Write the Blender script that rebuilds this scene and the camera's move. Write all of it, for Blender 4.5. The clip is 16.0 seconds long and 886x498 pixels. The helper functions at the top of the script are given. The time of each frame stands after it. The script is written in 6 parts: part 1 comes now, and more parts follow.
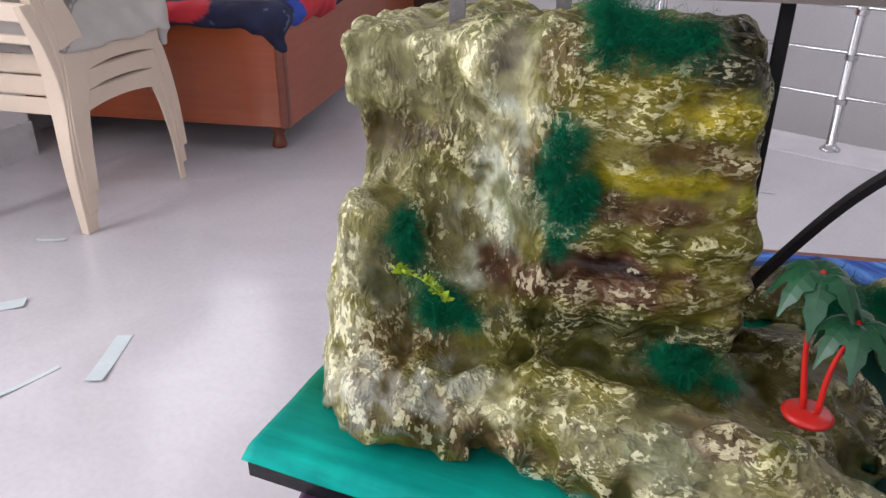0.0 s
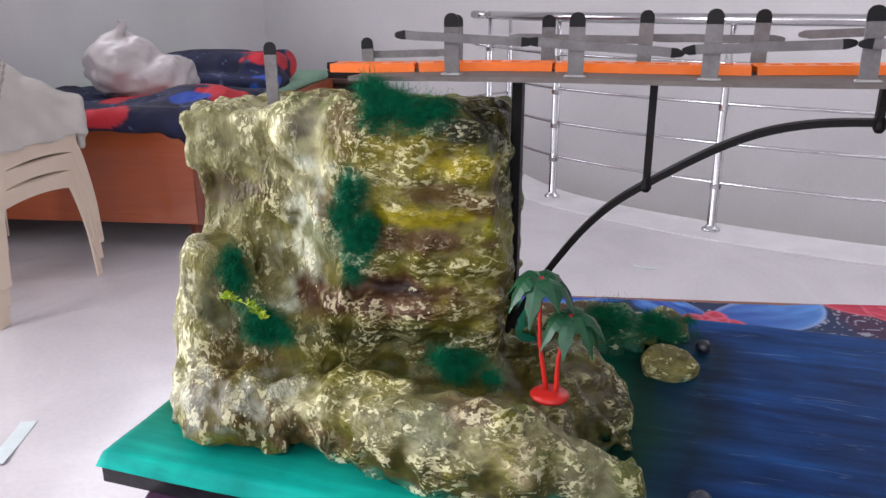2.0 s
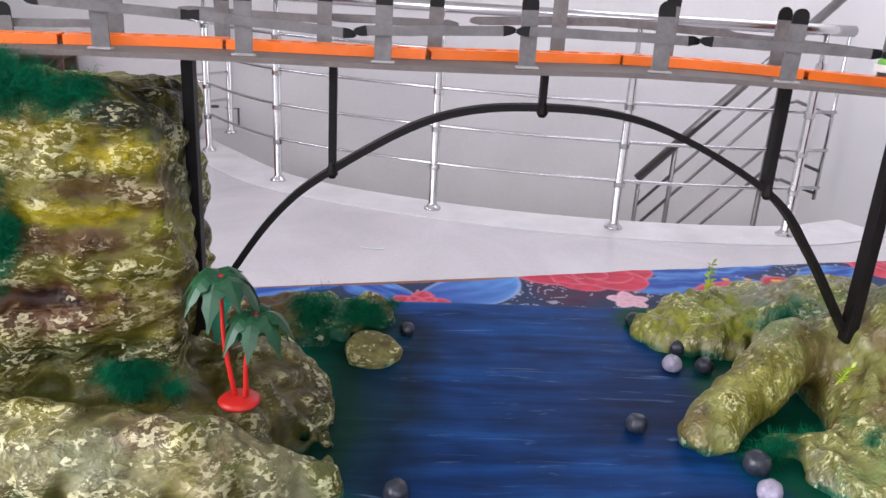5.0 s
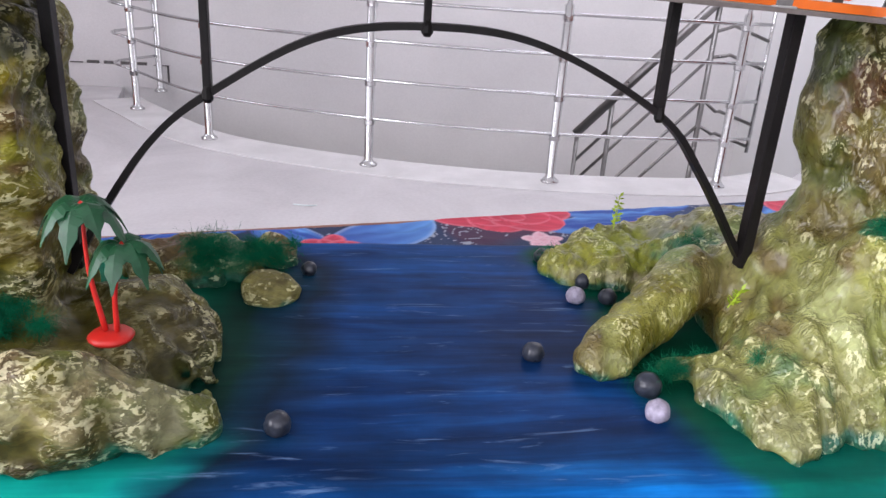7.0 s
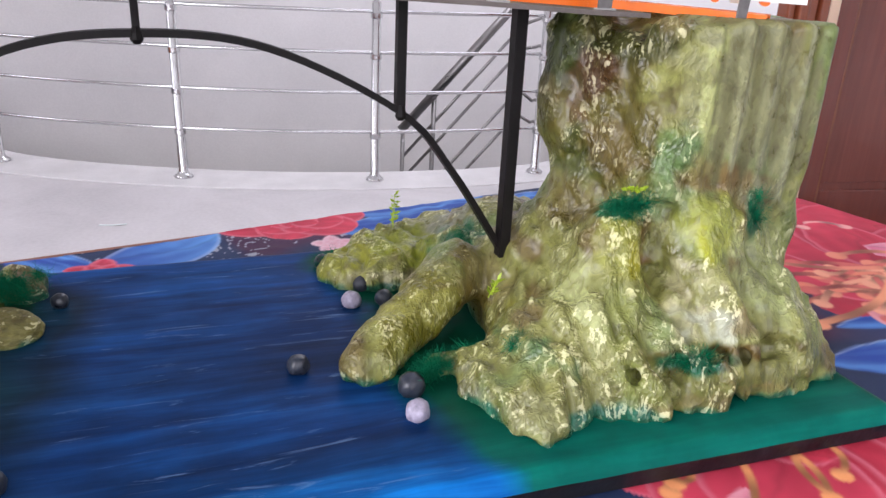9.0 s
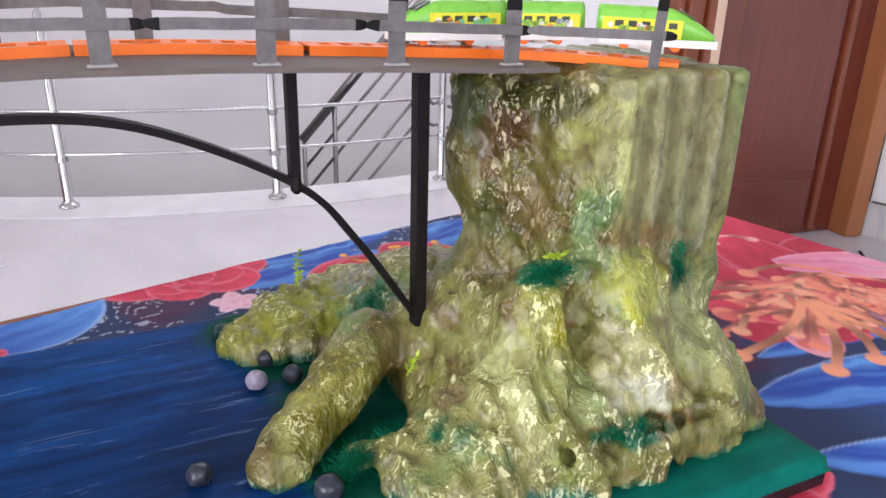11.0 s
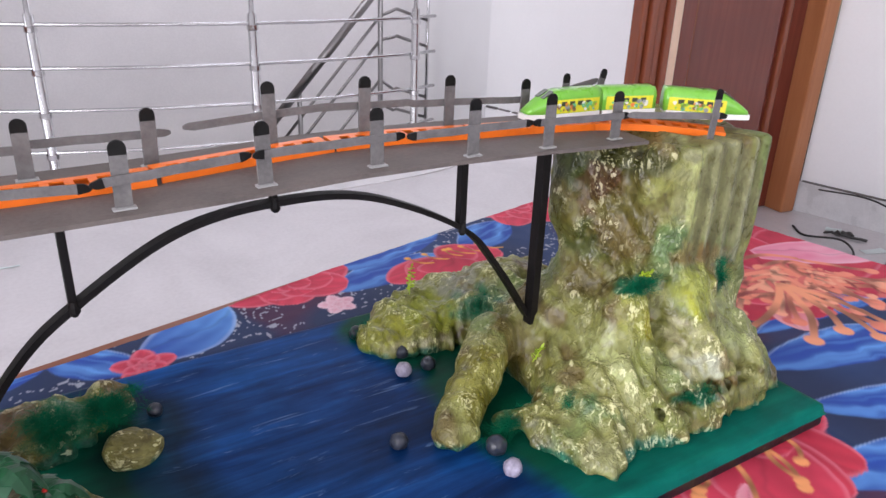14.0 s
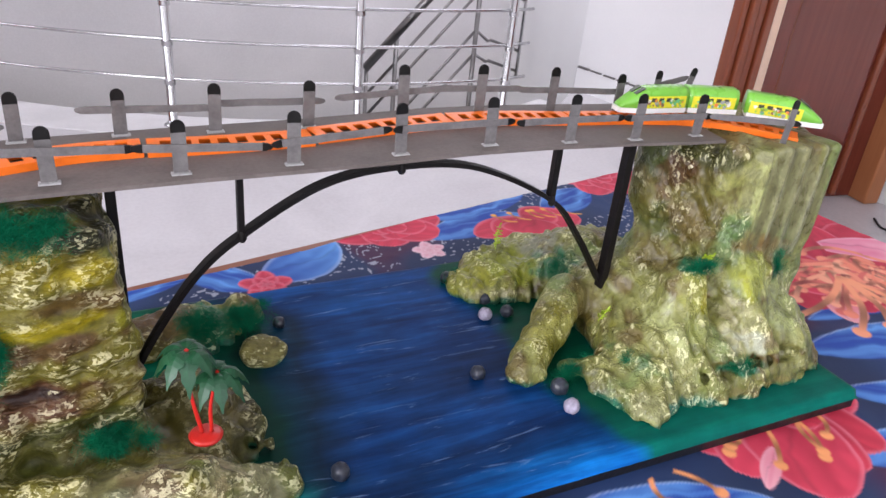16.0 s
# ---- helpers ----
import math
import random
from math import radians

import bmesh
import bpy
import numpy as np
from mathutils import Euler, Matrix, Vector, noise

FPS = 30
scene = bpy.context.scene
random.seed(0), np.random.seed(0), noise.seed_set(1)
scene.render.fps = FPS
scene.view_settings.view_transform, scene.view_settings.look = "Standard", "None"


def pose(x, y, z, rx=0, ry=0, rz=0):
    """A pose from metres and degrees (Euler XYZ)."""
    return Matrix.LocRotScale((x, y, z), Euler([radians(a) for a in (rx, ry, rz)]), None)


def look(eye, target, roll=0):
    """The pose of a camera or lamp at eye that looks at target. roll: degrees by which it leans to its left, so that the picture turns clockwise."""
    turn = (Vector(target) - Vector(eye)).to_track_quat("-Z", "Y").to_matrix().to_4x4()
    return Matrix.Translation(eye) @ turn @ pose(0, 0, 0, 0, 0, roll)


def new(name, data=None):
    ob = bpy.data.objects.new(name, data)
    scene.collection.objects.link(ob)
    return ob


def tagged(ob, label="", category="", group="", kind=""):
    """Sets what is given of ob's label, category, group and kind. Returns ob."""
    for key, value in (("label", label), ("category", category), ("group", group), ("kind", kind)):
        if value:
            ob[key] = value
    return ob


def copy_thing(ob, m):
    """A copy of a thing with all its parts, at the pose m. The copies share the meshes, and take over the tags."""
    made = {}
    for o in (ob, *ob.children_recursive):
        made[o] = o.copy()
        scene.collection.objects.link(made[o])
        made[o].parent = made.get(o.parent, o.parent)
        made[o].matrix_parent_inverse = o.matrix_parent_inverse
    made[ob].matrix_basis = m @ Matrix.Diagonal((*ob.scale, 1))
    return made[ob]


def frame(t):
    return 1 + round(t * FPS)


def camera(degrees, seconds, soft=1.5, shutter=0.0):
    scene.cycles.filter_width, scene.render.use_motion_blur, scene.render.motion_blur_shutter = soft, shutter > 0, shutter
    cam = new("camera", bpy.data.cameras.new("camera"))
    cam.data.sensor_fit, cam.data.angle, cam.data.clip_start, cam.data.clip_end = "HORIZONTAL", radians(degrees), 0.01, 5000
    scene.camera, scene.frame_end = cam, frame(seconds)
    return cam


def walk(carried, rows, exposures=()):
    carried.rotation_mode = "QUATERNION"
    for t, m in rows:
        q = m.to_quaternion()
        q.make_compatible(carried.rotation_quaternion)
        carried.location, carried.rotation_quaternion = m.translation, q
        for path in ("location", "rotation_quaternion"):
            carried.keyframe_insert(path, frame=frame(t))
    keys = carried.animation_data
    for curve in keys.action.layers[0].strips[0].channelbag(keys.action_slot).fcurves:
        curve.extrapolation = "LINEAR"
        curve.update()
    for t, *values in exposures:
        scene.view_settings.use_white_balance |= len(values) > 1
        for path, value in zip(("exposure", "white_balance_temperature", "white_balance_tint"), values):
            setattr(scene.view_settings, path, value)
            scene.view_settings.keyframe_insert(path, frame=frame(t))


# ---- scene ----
cam = camera(61.4, 16.0)
PATH = [
    (0, (0.022, 0.042, 1.063), (-0.658, 1.706, 0.187), 0.3),
    (0.5, (0.104, -0.033, 1.065), (-0.63, 1.663, 0.301), -0.6),
    (1, (0.153, -0.072, 1.072), (-0.547, 1.682, 0.415), -0.5),
    (1.5, (0.181, -0.08, 1.072), (-0.434, 1.716, 0.441), 0.5),
    (2, (0.214, -0.082, 1.062), (-0.358, 1.73, 0.438), -0.1),
    (2.5, (0.244, -0.072, 1.062), (-0.233, 1.78, 0.476), 0.4),
    (3, (0.26, -0.065, 1.061), (-0.176, 1.795, 0.469), 0.9),
    (3.5, (0.277, -0.057, 1.055), (-0.072, 1.805, 0.414), 0.4),
    (4, (0.28, -0.04, 1.061), (0.116, 1.851, 0.43), -1.0),
    (4.5, (0.268, -0.024, 1.068), (0.216, 1.88, 0.458), 2.3),
    (4.7, (0.259, -0.03, 1.065), (0.305, 1.87, 0.441), 2.9),
    (6.8, (0.319, -0.024, 1.02), (0.549, 1.828, 0.301), 4.3),
    (7, (0.327, -0.025, 1.019), (0.574, 1.82, 0.286), 3.8),
    (7.5, (0.35, -0.014, 1.023), (0.708, 1.81, 0.283), 4.2),
    (8, (0.377, -0.009, 1.031), (0.855, 1.799, 0.322), 3.9),
    (8.5, (0.402, -0.012, 1.031), (0.949, 1.778, 0.327), 3.3),
    (9, (0.434, -0.024, 1.025), (1.063, 1.734, 0.309), 2.8),
    (9.5, (0.447, -0.019, 1.036), (1.157, 1.722, 0.353), 3.4),
    (9.7, (0.444, -0.02, 1.033), (1.188, 1.717, 0.38), 3.8),
    (11.8, (0.477, 0.111, 1.116), (1.351, 1.728, 0.328), 1.0),
    (12, (0.454, 0.113, 1.124), (1.318, 1.73, 0.324), 1.2),
    (12.5, (0.389, 0.101, 1.152), (1.285, 1.712, 0.374), 2.7),
    (13, (0.307, 0.022, 1.169), (1.202, 1.643, 0.412), 4.4),
    (13.5, (0.209, -0.026, 1.183), (1.176, 1.562, 0.445), 3.1),
    (14, (0.137, -0.012, 1.235), (1.138, 1.528, 0.444), 2.1),
    (14.5, (0.108, -0.055, 1.3), (1.075, 1.465, 0.432), 1.8),
    (15, (0.073, -0.07, 1.323), (0.97, 1.458, 0.395), 3.6),
    (15.5, (0.055, -0.098, 1.32), (0.87, 1.454, 0.358), 5.0),
    (16, (0.031, -0.12, 1.322), (0.847, 1.451, 0.391), 5.9),
]
walk(cam, [(t, look(eye, target, roll)) for t, eye, target, roll in PATH], [(0.0, -0.62), (1.0, -0.54), (2.5, -0.32), (3.5, -0.24), (4.5, -0.14), (7.0, -0.08), (12.0, -0.06), (13.2, -0.10), (14.0, -0.20), (15.0, -0.16), (16.0, -0.08)])

# ---------------------------------------------------------------- world and light
world = bpy.data.worlds.new("world")
scene.world = world
world.use_nodes = True
wn = world.node_tree
sky = wn.nodes.new("ShaderNodeTexSky")
sky.sky_type, sky.sun_disc = "NISHITA", False
sky.sun_elevation, sky.sun_rotation = radians(48), radians(-120)
wn.links.new(sky.outputs[0], wn.nodes["Background"].inputs[0])
wn.nodes["Background"].inputs[1].default_value = 0.12


def area_lamp(name, eye, target, w, h, power, colour):
    data = bpy.data.lights.new(name, "AREA")
    data.shape, data.size, data.size_y, data.energy, data.color = "RECTANGLE", w, h, power, colour
    ob = new(name, data)
    ob.matrix_world = look(eye, target)
    return ob


area_lamp("window_light_left", (-2.60, -0.55, 1.55), (0.0, -0.35, 1.15), 2.3, 1.7, 145, (0.95, 0.915, 0.985))
# unseen window behind the camera, assumed, for light on fronts and right walls
area_lamp("window_light_front", (0.6, -2.40, 1.75), (1.62, 0.0, 1.5), 2.6, 1.5, 50, (0.95, 0.915, 0.985))
# fill lamp in an added window above the bed, to brighten the right wall
area_lamp("bed_side_fill", (-2.92, 3.25, 1.90), (0.0, 3.40, 1.75), 1.5, 1.1, 22, (0.95, 0.915, 0.985))
# fill lamp in an added ceiling opening, brightening the stairwell and back walls
area_lamp("added_skylight", (2.2, 3.95, 2.93), (2.2, 3.951, 0.0), 2.0, 2.1, 48, (0.95, 0.915, 0.985))



# ---------------------------------------------------------------- materials
def material(name):
    m = bpy.data.materials.new(name)
    m.use_nodes = True
    nt = m.node_tree
    return m, nt, nt.nodes["Principled BSDF"]


def node(nt, kind, **values):
    n = nt.nodes.new(kind)
    for key, value in values.items():
        n.inputs[key.replace("_", " ")].default_value = value
    return n


def coords(nt, scale=(1, 1, 1), turn=0.0):
    tc = nt.nodes.new("ShaderNodeTexCoord")
    mp = nt.nodes.new("ShaderNodeMapping")
    mp.inputs["Scale"].default_value = scale
    mp.inputs["Rotation"].default_value = (0, 0, radians(turn))
    nt.links.new(tc.outputs["Object"], mp.inputs[0])
    return mp.outputs[0]


def noise_node(nt, vec, scale, detail=4.0, rough=0.55, distort=0.0):
    n = node(nt, "ShaderNodeTexNoise", Scale=scale, Detail=detail, Roughness=rough, Distortion=distort)
    nt.links.new(vec, n.inputs["Vector"])
    return n.outputs["Fac"]


def ramp(nt, fac, stops):
    r = nt.nodes.new("ShaderNodeValToRGB")
    els = r.color_ramp.elements
    while len(els) < len(stops):
        els.new(0.5)
    for e, (p, c) in zip(els, stops):
        e.position, e.color = p, (*c, 1) if len(c) == 3 else c
    nt.links.new(fac, r.inputs[0])
    return r.outputs[0]


def mix(nt, fac, a, b, how="MIX"):
    m = nt.nodes.new("ShaderNodeMix")
    m.data_type, m.blend_type = "RGBA", how
    for sock, value in ((m.inputs[0], fac), (m.inputs[6], a), (m.inputs[7], b)):
        if isinstance(value, (int, float)):
            sock.default_value = value
        elif isinstance(value, tuple):
            sock.default_value = (*value, 1)
        else:
            nt.links.new(value, sock)
    return m.outputs[2]


def bump(nt, height, strength, distance, onto=None):
    b = nt.nodes.new("ShaderNodeBump")
    b.inputs["Strength"].default_value, b.inputs["Distance"].default_value = strength, distance
    nt.links.new(height, b.inputs["Height"])
    if onto is not None:
        nt.links.new(onto, b.inputs["Normal"])
    return b.outputs[0]


def plain(name, colour, rough=0.5, metal=0.0, vary=0.12, scale=12.0, relief=0.0, fine=120.0, coat=0.0, spec=0.5):
    """A painted or moulded surface: one colour with stains at two scales and a fine relief."""
    m, nt, bsdf = material(name)
    vec = coords(nt)
    big, small = noise_node(nt, vec, scale, 5), noise_node(nt, vec, fine, 3)
    dark, light = tuple(c * (1 - vary) for c in colour), tuple(min(1, c * (1 + vary)) for c in colour)
    col = ramp(nt, big, [(0.3, dark), (0.7, light)])
    col = mix(nt, 0.35, col, ramp(nt, small, [(0.3, dark), (0.7, light)]))
    nt.links.new(col, bsdf.inputs["Base Color"])
    rr = ramp(nt, big, [(0.3, (max(0, rough - 0.06),) * 3), (0.7, (min(1, rough + 0.06),) * 3)])
    nt.links.new(rr, bsdf.inputs["Roughness"])
    bsdf.inputs["Metallic"].default_value = metal
    bsdf.inputs["Coat Weight"].default_value = coat
    bsdf.inputs["Specular IOR Level"].default_value = spec
    if relief:
        nt.links.new(bump(nt, small, 0.5, relief), bsdf.inputs["Normal"])
    return m


def wood(name, dark, light, rough=0.35, grain=(2, 30, 30), coat=0.0):
    m, nt, bsdf = material(name)
    vec = coords(nt, grain)
    n = noise_node(nt, vec, 1.6, 6, 0.6, 0.6)
    big = noise_node(nt, coords(nt), 3.0, 3)
    col = ramp(nt, n, [(0.25, dark), (0.75, light)])
    col = mix(nt, ramp(nt, big, [(0.35, (0, 0, 0)), (0.7, (0.5, 0.5, 0.5))]), col, dark)
    nt.links.new(col, bsdf.inputs["Base Color"])
    bsdf.inputs["Roughness"].default_value = rough
    bsdf.inputs["Coat Weight"].default_value = coat
    nt.links.new(bump(nt, n, 0.15, 0.001), bsdf.inputs["Normal"])
    return m


def paint_attribute(nt):
    a = nt.nodes.new("ShaderNodeAttribute")
    a.attribute_name = "paint"
    return a.outputs["Color"], a.outputs["Alpha"]


def ridged(nt, vec, scale, detail, rough, distort=0.0):
    """Sharp crests between smooth hollows, like creased paper."""
    n = node(nt, "ShaderNodeTexNoise", Scale=scale, Detail=detail, Roughness=rough, Lacunarity=2.1, Distortion=distort)
    n.noise_type = "RIDGED_MULTIFRACTAL"
    n.inputs["Offset"].default_value, n.inputs["Gain"].default_value = 1.0, 1.6
    nt.links.new(vec, n.inputs["Vector"])
    half = nt.nodes.new("ShaderNodeMath")
    half.operation = "MULTIPLY"
    half.inputs[1].default_value = 0.45
    nt.links.new(n.outputs["Fac"], half.inputs[0])
    return half.outputs[0]


def rock_paint(name, stretch=(1, 1, 1.8), cover=0.60, upright_before=None, crest=0.625, loose=0.84, dull=0.12):
    """Crumpled paper over card: olive poster paint in blots, dry-brushed with cream over the folds."""
    m, nt, bsdf = material(name)
    base, crease = paint_attribute(nt)
    vec, brush = coords(nt), coords(nt, stretch)
    if upright_before is not None:
        x = nt.nodes.new("ShaderNodeSeparateXYZ")
        nt.links.new(vec, x.inputs[0])
        side = nt.nodes.new("ShaderNodeMapRange")
        side.inputs["From Min"].default_value, side.inputs["From Max"].default_value = upright_before - 0.0002, upright_before + 0.0002
        ragged = nt.nodes.new("ShaderNodeMath")
        ragged.operation = "MULTIPLY_ADD"
        ragged.inputs[1].default_value = 0.09
        nt.links.new(noise_node(nt, vec, 26, 4, 0.6, 0.5), ragged.inputs[0])
        nt.links.new(x.outputs[0], ragged.inputs[2])
        nt.links.new(ragged.outputs[0], side.inputs["Value"])
        brush = mix(nt, side.outputs[0], coords(nt, (1.4, 1.4, 0.85)), brush)
    blot = noise_node(nt, vec, 26, 4, 0.60, 0.8)
    mottle = noise_node(nt, brush, 46, 3, 0.55, 0.8)
    dab = noise_node(nt, brush, 62, 4, 0.58, 1.0)
    fleck = noise_node(nt, brush, 105, 3, 0.55, 1.4)
    patchy = noise_node(nt, vec, 13, 3, 0.6, 0.4)
    fold, fine = ridged(nt, brush, 18, 3.0, 0.55, 0.15), ridged(nt, brush, 46, 2.4, 0.6, 0.2)
    # flat paper facets that meet in sharp creases
    warp = nt.nodes.new("ShaderNodeTexNoise")
    warp.inputs["Scale"].default_value, warp.inputs["Detail"].default_value = 30, 3
    nt.links.new(brush, warp.inputs["Vector"])
    bent = mix(nt, 0.06, brush, warp.outputs["Color"], "LINEAR_LIGHT")
    cells = node(nt, "ShaderNodeTexVoronoi", Scale=75)
    nt.links.new(bent, cells.inputs["Vector"])
    tint = mix(nt, 0.45, base, ramp(nt, blot, [(0.36, (0.45, 0.42, 0.32)), (0.45, (0.94, 0.94, 0.92)), (0.58, (1.05, 1.05, 1.0)), (0.66, (1.3, 1.3, 1.2))]), "MULTIPLY")
    tint = mix(nt, 0.40, tint, ramp(nt, mottle, [(0.38, (0.50, 0.46, 0.36)), (0.46, (1.0, 1.0, 1.0)), (0.62, (1.25, 1.25, 1.15))]), "MULTIPLY")
    tint = mix(nt, 0.50, tint, ramp(nt, cells.outputs["Color"], [(0.15, (0.62, 0.60, 0.52)), (0.85, (1.35, 1.35, 1.30))]), "MULTIPLY")
    # loose flecks of cream, each on the crown of one small fold
    shiver = nt.nodes.new("ShaderNodeTexNoise")
    shiver.inputs["Scale"].default_value, shiver.inputs["Detail"].default_value = 120, 3
    nt.links.new(brush, shiver.inputs["Vector"])
    flakes = node(nt, "ShaderNodeTexVoronoi", Scale=84)
    nt.links.new(mix(nt, 0.016, brush, shiver.outputs["Color"], "LINEAR_LIGHT"), flakes.inputs["Vector"])
    chosen = ramp(nt, flakes.outputs["Color"], [(loose - 0.22, (0, 0, 0)), (loose - 0.21, (0.92,) * 3)])
    flake = mix(nt, 1.0, ramp(nt, flakes.outputs["Distance"], [(0.40, (1, 1, 1)), (0.46, (0, 0, 0))]), chosen, "MULTIPLY")
    high = ramp(nt, crease, [(0.10, (0, 0, 0)), (0.34, (0.35, 0.35, 0.35)), (0.60, (1, 1, 1))])
    where = mix(nt, 1.0, ramp(nt, patchy, [(0.42, (0.08, 0.08, 0.08)), (0.54, (1, 1, 1))]), high, "MULTIPLY")
    broad = mix(nt, 1.0, ramp(nt, dab, [(cover, (0, 0, 0)), (cover + 0.015, (0.95, 0.95, 0.95))]), where, "MULTIPLY")
    gate = ramp(nt, mottle, [(0.46, (0, 0, 0)), (0.51, (1, 1, 1))])
    lines = mix(nt, 1.0, ramp(nt, fine, [(crest, (0, 0, 0)), (crest + 0.03, (0.95, 0.95, 0.95))]), gate, "MULTIPLY")
    specks = mix(nt, 1.0, ramp(nt, fleck, [(0.595 + 0.4 * (loose - 0.8), (0, 0, 0)), (0.612 + 0.4 * (loose - 0.8), (0.9, 0.9, 0.9))]), where, "MULTIPLY")
    pale = mix(nt, 1.0, broad, mix(nt, 1.0, lines, where, "MULTIPLY"), "LIGHTEN")
    pale = mix(nt, 1.0, pale, specks, "LIGHTEN")
    pale = mix(nt, 1.0, pale, mix(nt, 1.0, flake, ramp(nt, crease, [(0.12, (0, 0, 0)), (0.45, (1, 1, 1))]), "MULTIPLY"), "LIGHTEN")
    cream = mix(nt, 0.40, (0.72, 0.69, 0.44), mix(nt, 1.0, base, (2.4, 2.4, 2.4), "MULTIPLY"))
    col = mix(nt, pale, tint, cream)
    nt.links.new(col, bsdf.inputs["Base Color"])
    nt.links.new(ramp(nt, mottle, [(0.3, (0.24 + dull,) * 3), (0.7, (0.46 + dull,) * 3)]), bsdf.inputs["Roughness"])
    bsdf.inputs["Specular IOR Level"].default_value = 0.5 - 1.4 * dull
    n1 = bump(nt, fold, 0.5, 0.006)
    n2 = bump(nt, cells.outputs["Distance"], 0.45, 0.004, n1)
    n3 = bump(nt, fine, 0.5, 0.0025, n2)
    for b, most in ((n1, 0.30), (n2, 0.50), (n3, 0.28)):
        nt.links.new(ramp(nt, crease, [(0.02, (0.08,) * 3), (0.30, (most,) * 3)]), b.node.inputs["Strength"])
    nt.links.new(n3, bsdf.inputs["Normal"])
    return m


def printed(name, rough=0.75, weave=900.0, amount=0.1, relief=0.0006):
    """Colour taken from the print on the mesh, with thread and wear over it."""
    m, nt, bsdf = material(name)
    base, _ = paint_attribute(nt)
    vec = coords(nt)
    cloud, thread = noise_node(nt, vec, 9, 4), noise_node(nt, vec, weave, 2)
    col = mix(nt, amount, base, ramp(nt, cloud, [(0.3, (0.4, 0.4, 0.4)), (0.7, (1.2, 1.2, 1.2))]), "MULTIPLY")
    nt.links.new(col, bsdf.inputs["Base Color"])
    bsdf.inputs["Roughness"].default_value = rough
    nt.links.new(bump(nt, thread, 0.4, relief), bsdf.inputs["Normal"])
    return m


def board_paint(name):
    """Brushed poster paint: long soft strokes run along the board, paler ones over darker."""
    m, nt, bsdf = material(name)
    base, water = paint_attribute(nt)
    stroke = noise_node(nt, coords(nt, (3.5, 34, 34), 2), 1.5, 6, 0.62, 0.5)
    broad = noise_node(nt, coords(nt, (2.2, 11, 11), -5), 1.5, 4, 0.55, 0.6)
    streak = noise_node(nt, coords(nt, (7, 60, 60), 3), 1.0, 5, 0.65, 1.2)
    blot = noise_node(nt, coords(nt), 16, 4)
    wet = ramp(nt, water, [(0.0, (0.35,) * 3), (1.0, (0.9,) * 3)])
    col = mix(nt, wet, base, ramp(nt, stroke, [(0.33, (0.60, 0.60, 0.66)), (0.50, (1.0, 1.0, 1.0)), (0.66, (1.55, 1.55, 1.45))]), "MULTIPLY")
    col = mix(nt, wet, col, ramp(nt, broad, [(0.36, (0.50, 0.50, 0.56)), (0.62, (1.40, 1.38, 1.3))]), "MULTIPLY")
    pale = ramp(nt, streak, [(0.60, (0, 0, 0)), (0.72, (0.42, 0.42, 0.42))])
    pale = mix(nt, 1.0, pale, water, "MULTIPLY")
    col = mix(nt, pale, col, (0.24, 0.40, 0.66))
    col = mix(nt, 0.4, col, ramp(nt, blot, [(0.35, (0.5, 0.5, 0.5)), (0.65, (1.2, 1.2, 1.2))]), "MULTIPLY")
    nt.links.new(col, bsdf.inputs["Base Color"])
    bsdf.inputs["Roughness"].default_value = 0.52
    bsdf.inputs["Specular IOR Level"].default_value = 0.08
    nt.links.new(bump(nt, stroke, 0.35, 0.0015), bsdf.inputs["Normal"])
    return m


def tile_floor(name):
    m, nt, bsdf = material(name)
    vec = coords(nt)
    vein = noise_node(nt, vec, 1.7, 6, 0.6, 1.0)
    speck = noise_node(nt, vec, 60, 3)
    col = ramp(nt, vein, [(0.3, (0.56, 0.54, 0.56)), (0.7, (0.68, 0.66, 0.68))])
    col = mix(nt, 0.08, col, ramp(nt, speck, [(0.35, (0.4, 0.4, 0.4)), (0.6, (0.8, 0.8, 0.8))]))
    nt.links.new(col, bsdf.inputs["Base Color"])
    nt.links.new(ramp(nt, vein, [(0.3, (0.13,) * 3), (0.7, (0.24,) * 3)]), bsdf.inputs["Roughness"])
    nt.links.new(bump(nt, noise_node(nt, vec, 6, 2), 0.05, 0.002), bsdf.inputs["Normal"])
    return m


M_FLOOR = tile_floor("polished_floor_tile")
M_CURB = plain("white_marble_edge", (0.74, 0.73, 0.74), 0.18, scale=5)
M_WALL = plain("white_wall_paint", (0.80, 0.78, 0.79), 0.75, vary=0.09, scale=1.3, relief=0.0008, fine=90)
M_WALL_WHITE = plain("bright_wall_paint", (0.88, 0.88, 0.89), 0.75, vary=0.03, scale=2.2, relief=0.0008, fine=90)
M_CEIL = plain("ceiling_paint", (0.80, 0.80, 0.80), 0.85, vary=0.03)
M_SKIRT = plain("skirting_tile", (0.66, 0.66, 0.67), 0.3)
M_STEEL = plain("stainless_steel", (0.60, 0.60, 0.61), 0.18, metal=1.0, vary=0.08, scale=20)
# stainless steel again, its dark reflections put into the base colour
M_STEEL_DARK = plain("dark_reflection_steel", (0.24, 0.23, 0.23), 0.32, metal=0.85, vary=0.15, scale=14)
M_DOOR = wood("mahogany_door", (0.13, 0.026, 0.017), (0.20, 0.044, 0.026), 0.22, (30, 30, 1.5), 0.4)
M_FRAME = wood("varnished_door_frame", (0.17, 0.040, 0.018), (0.26, 0.070, 0.028), 0.25, (30, 30, 1.5), 0.3)
M_FRAME_PALE = wood("orange_door_edge", (0.36, 0.13, 0.05), (0.46, 0.19, 0.08), 0.35, (30, 30, 1.5))
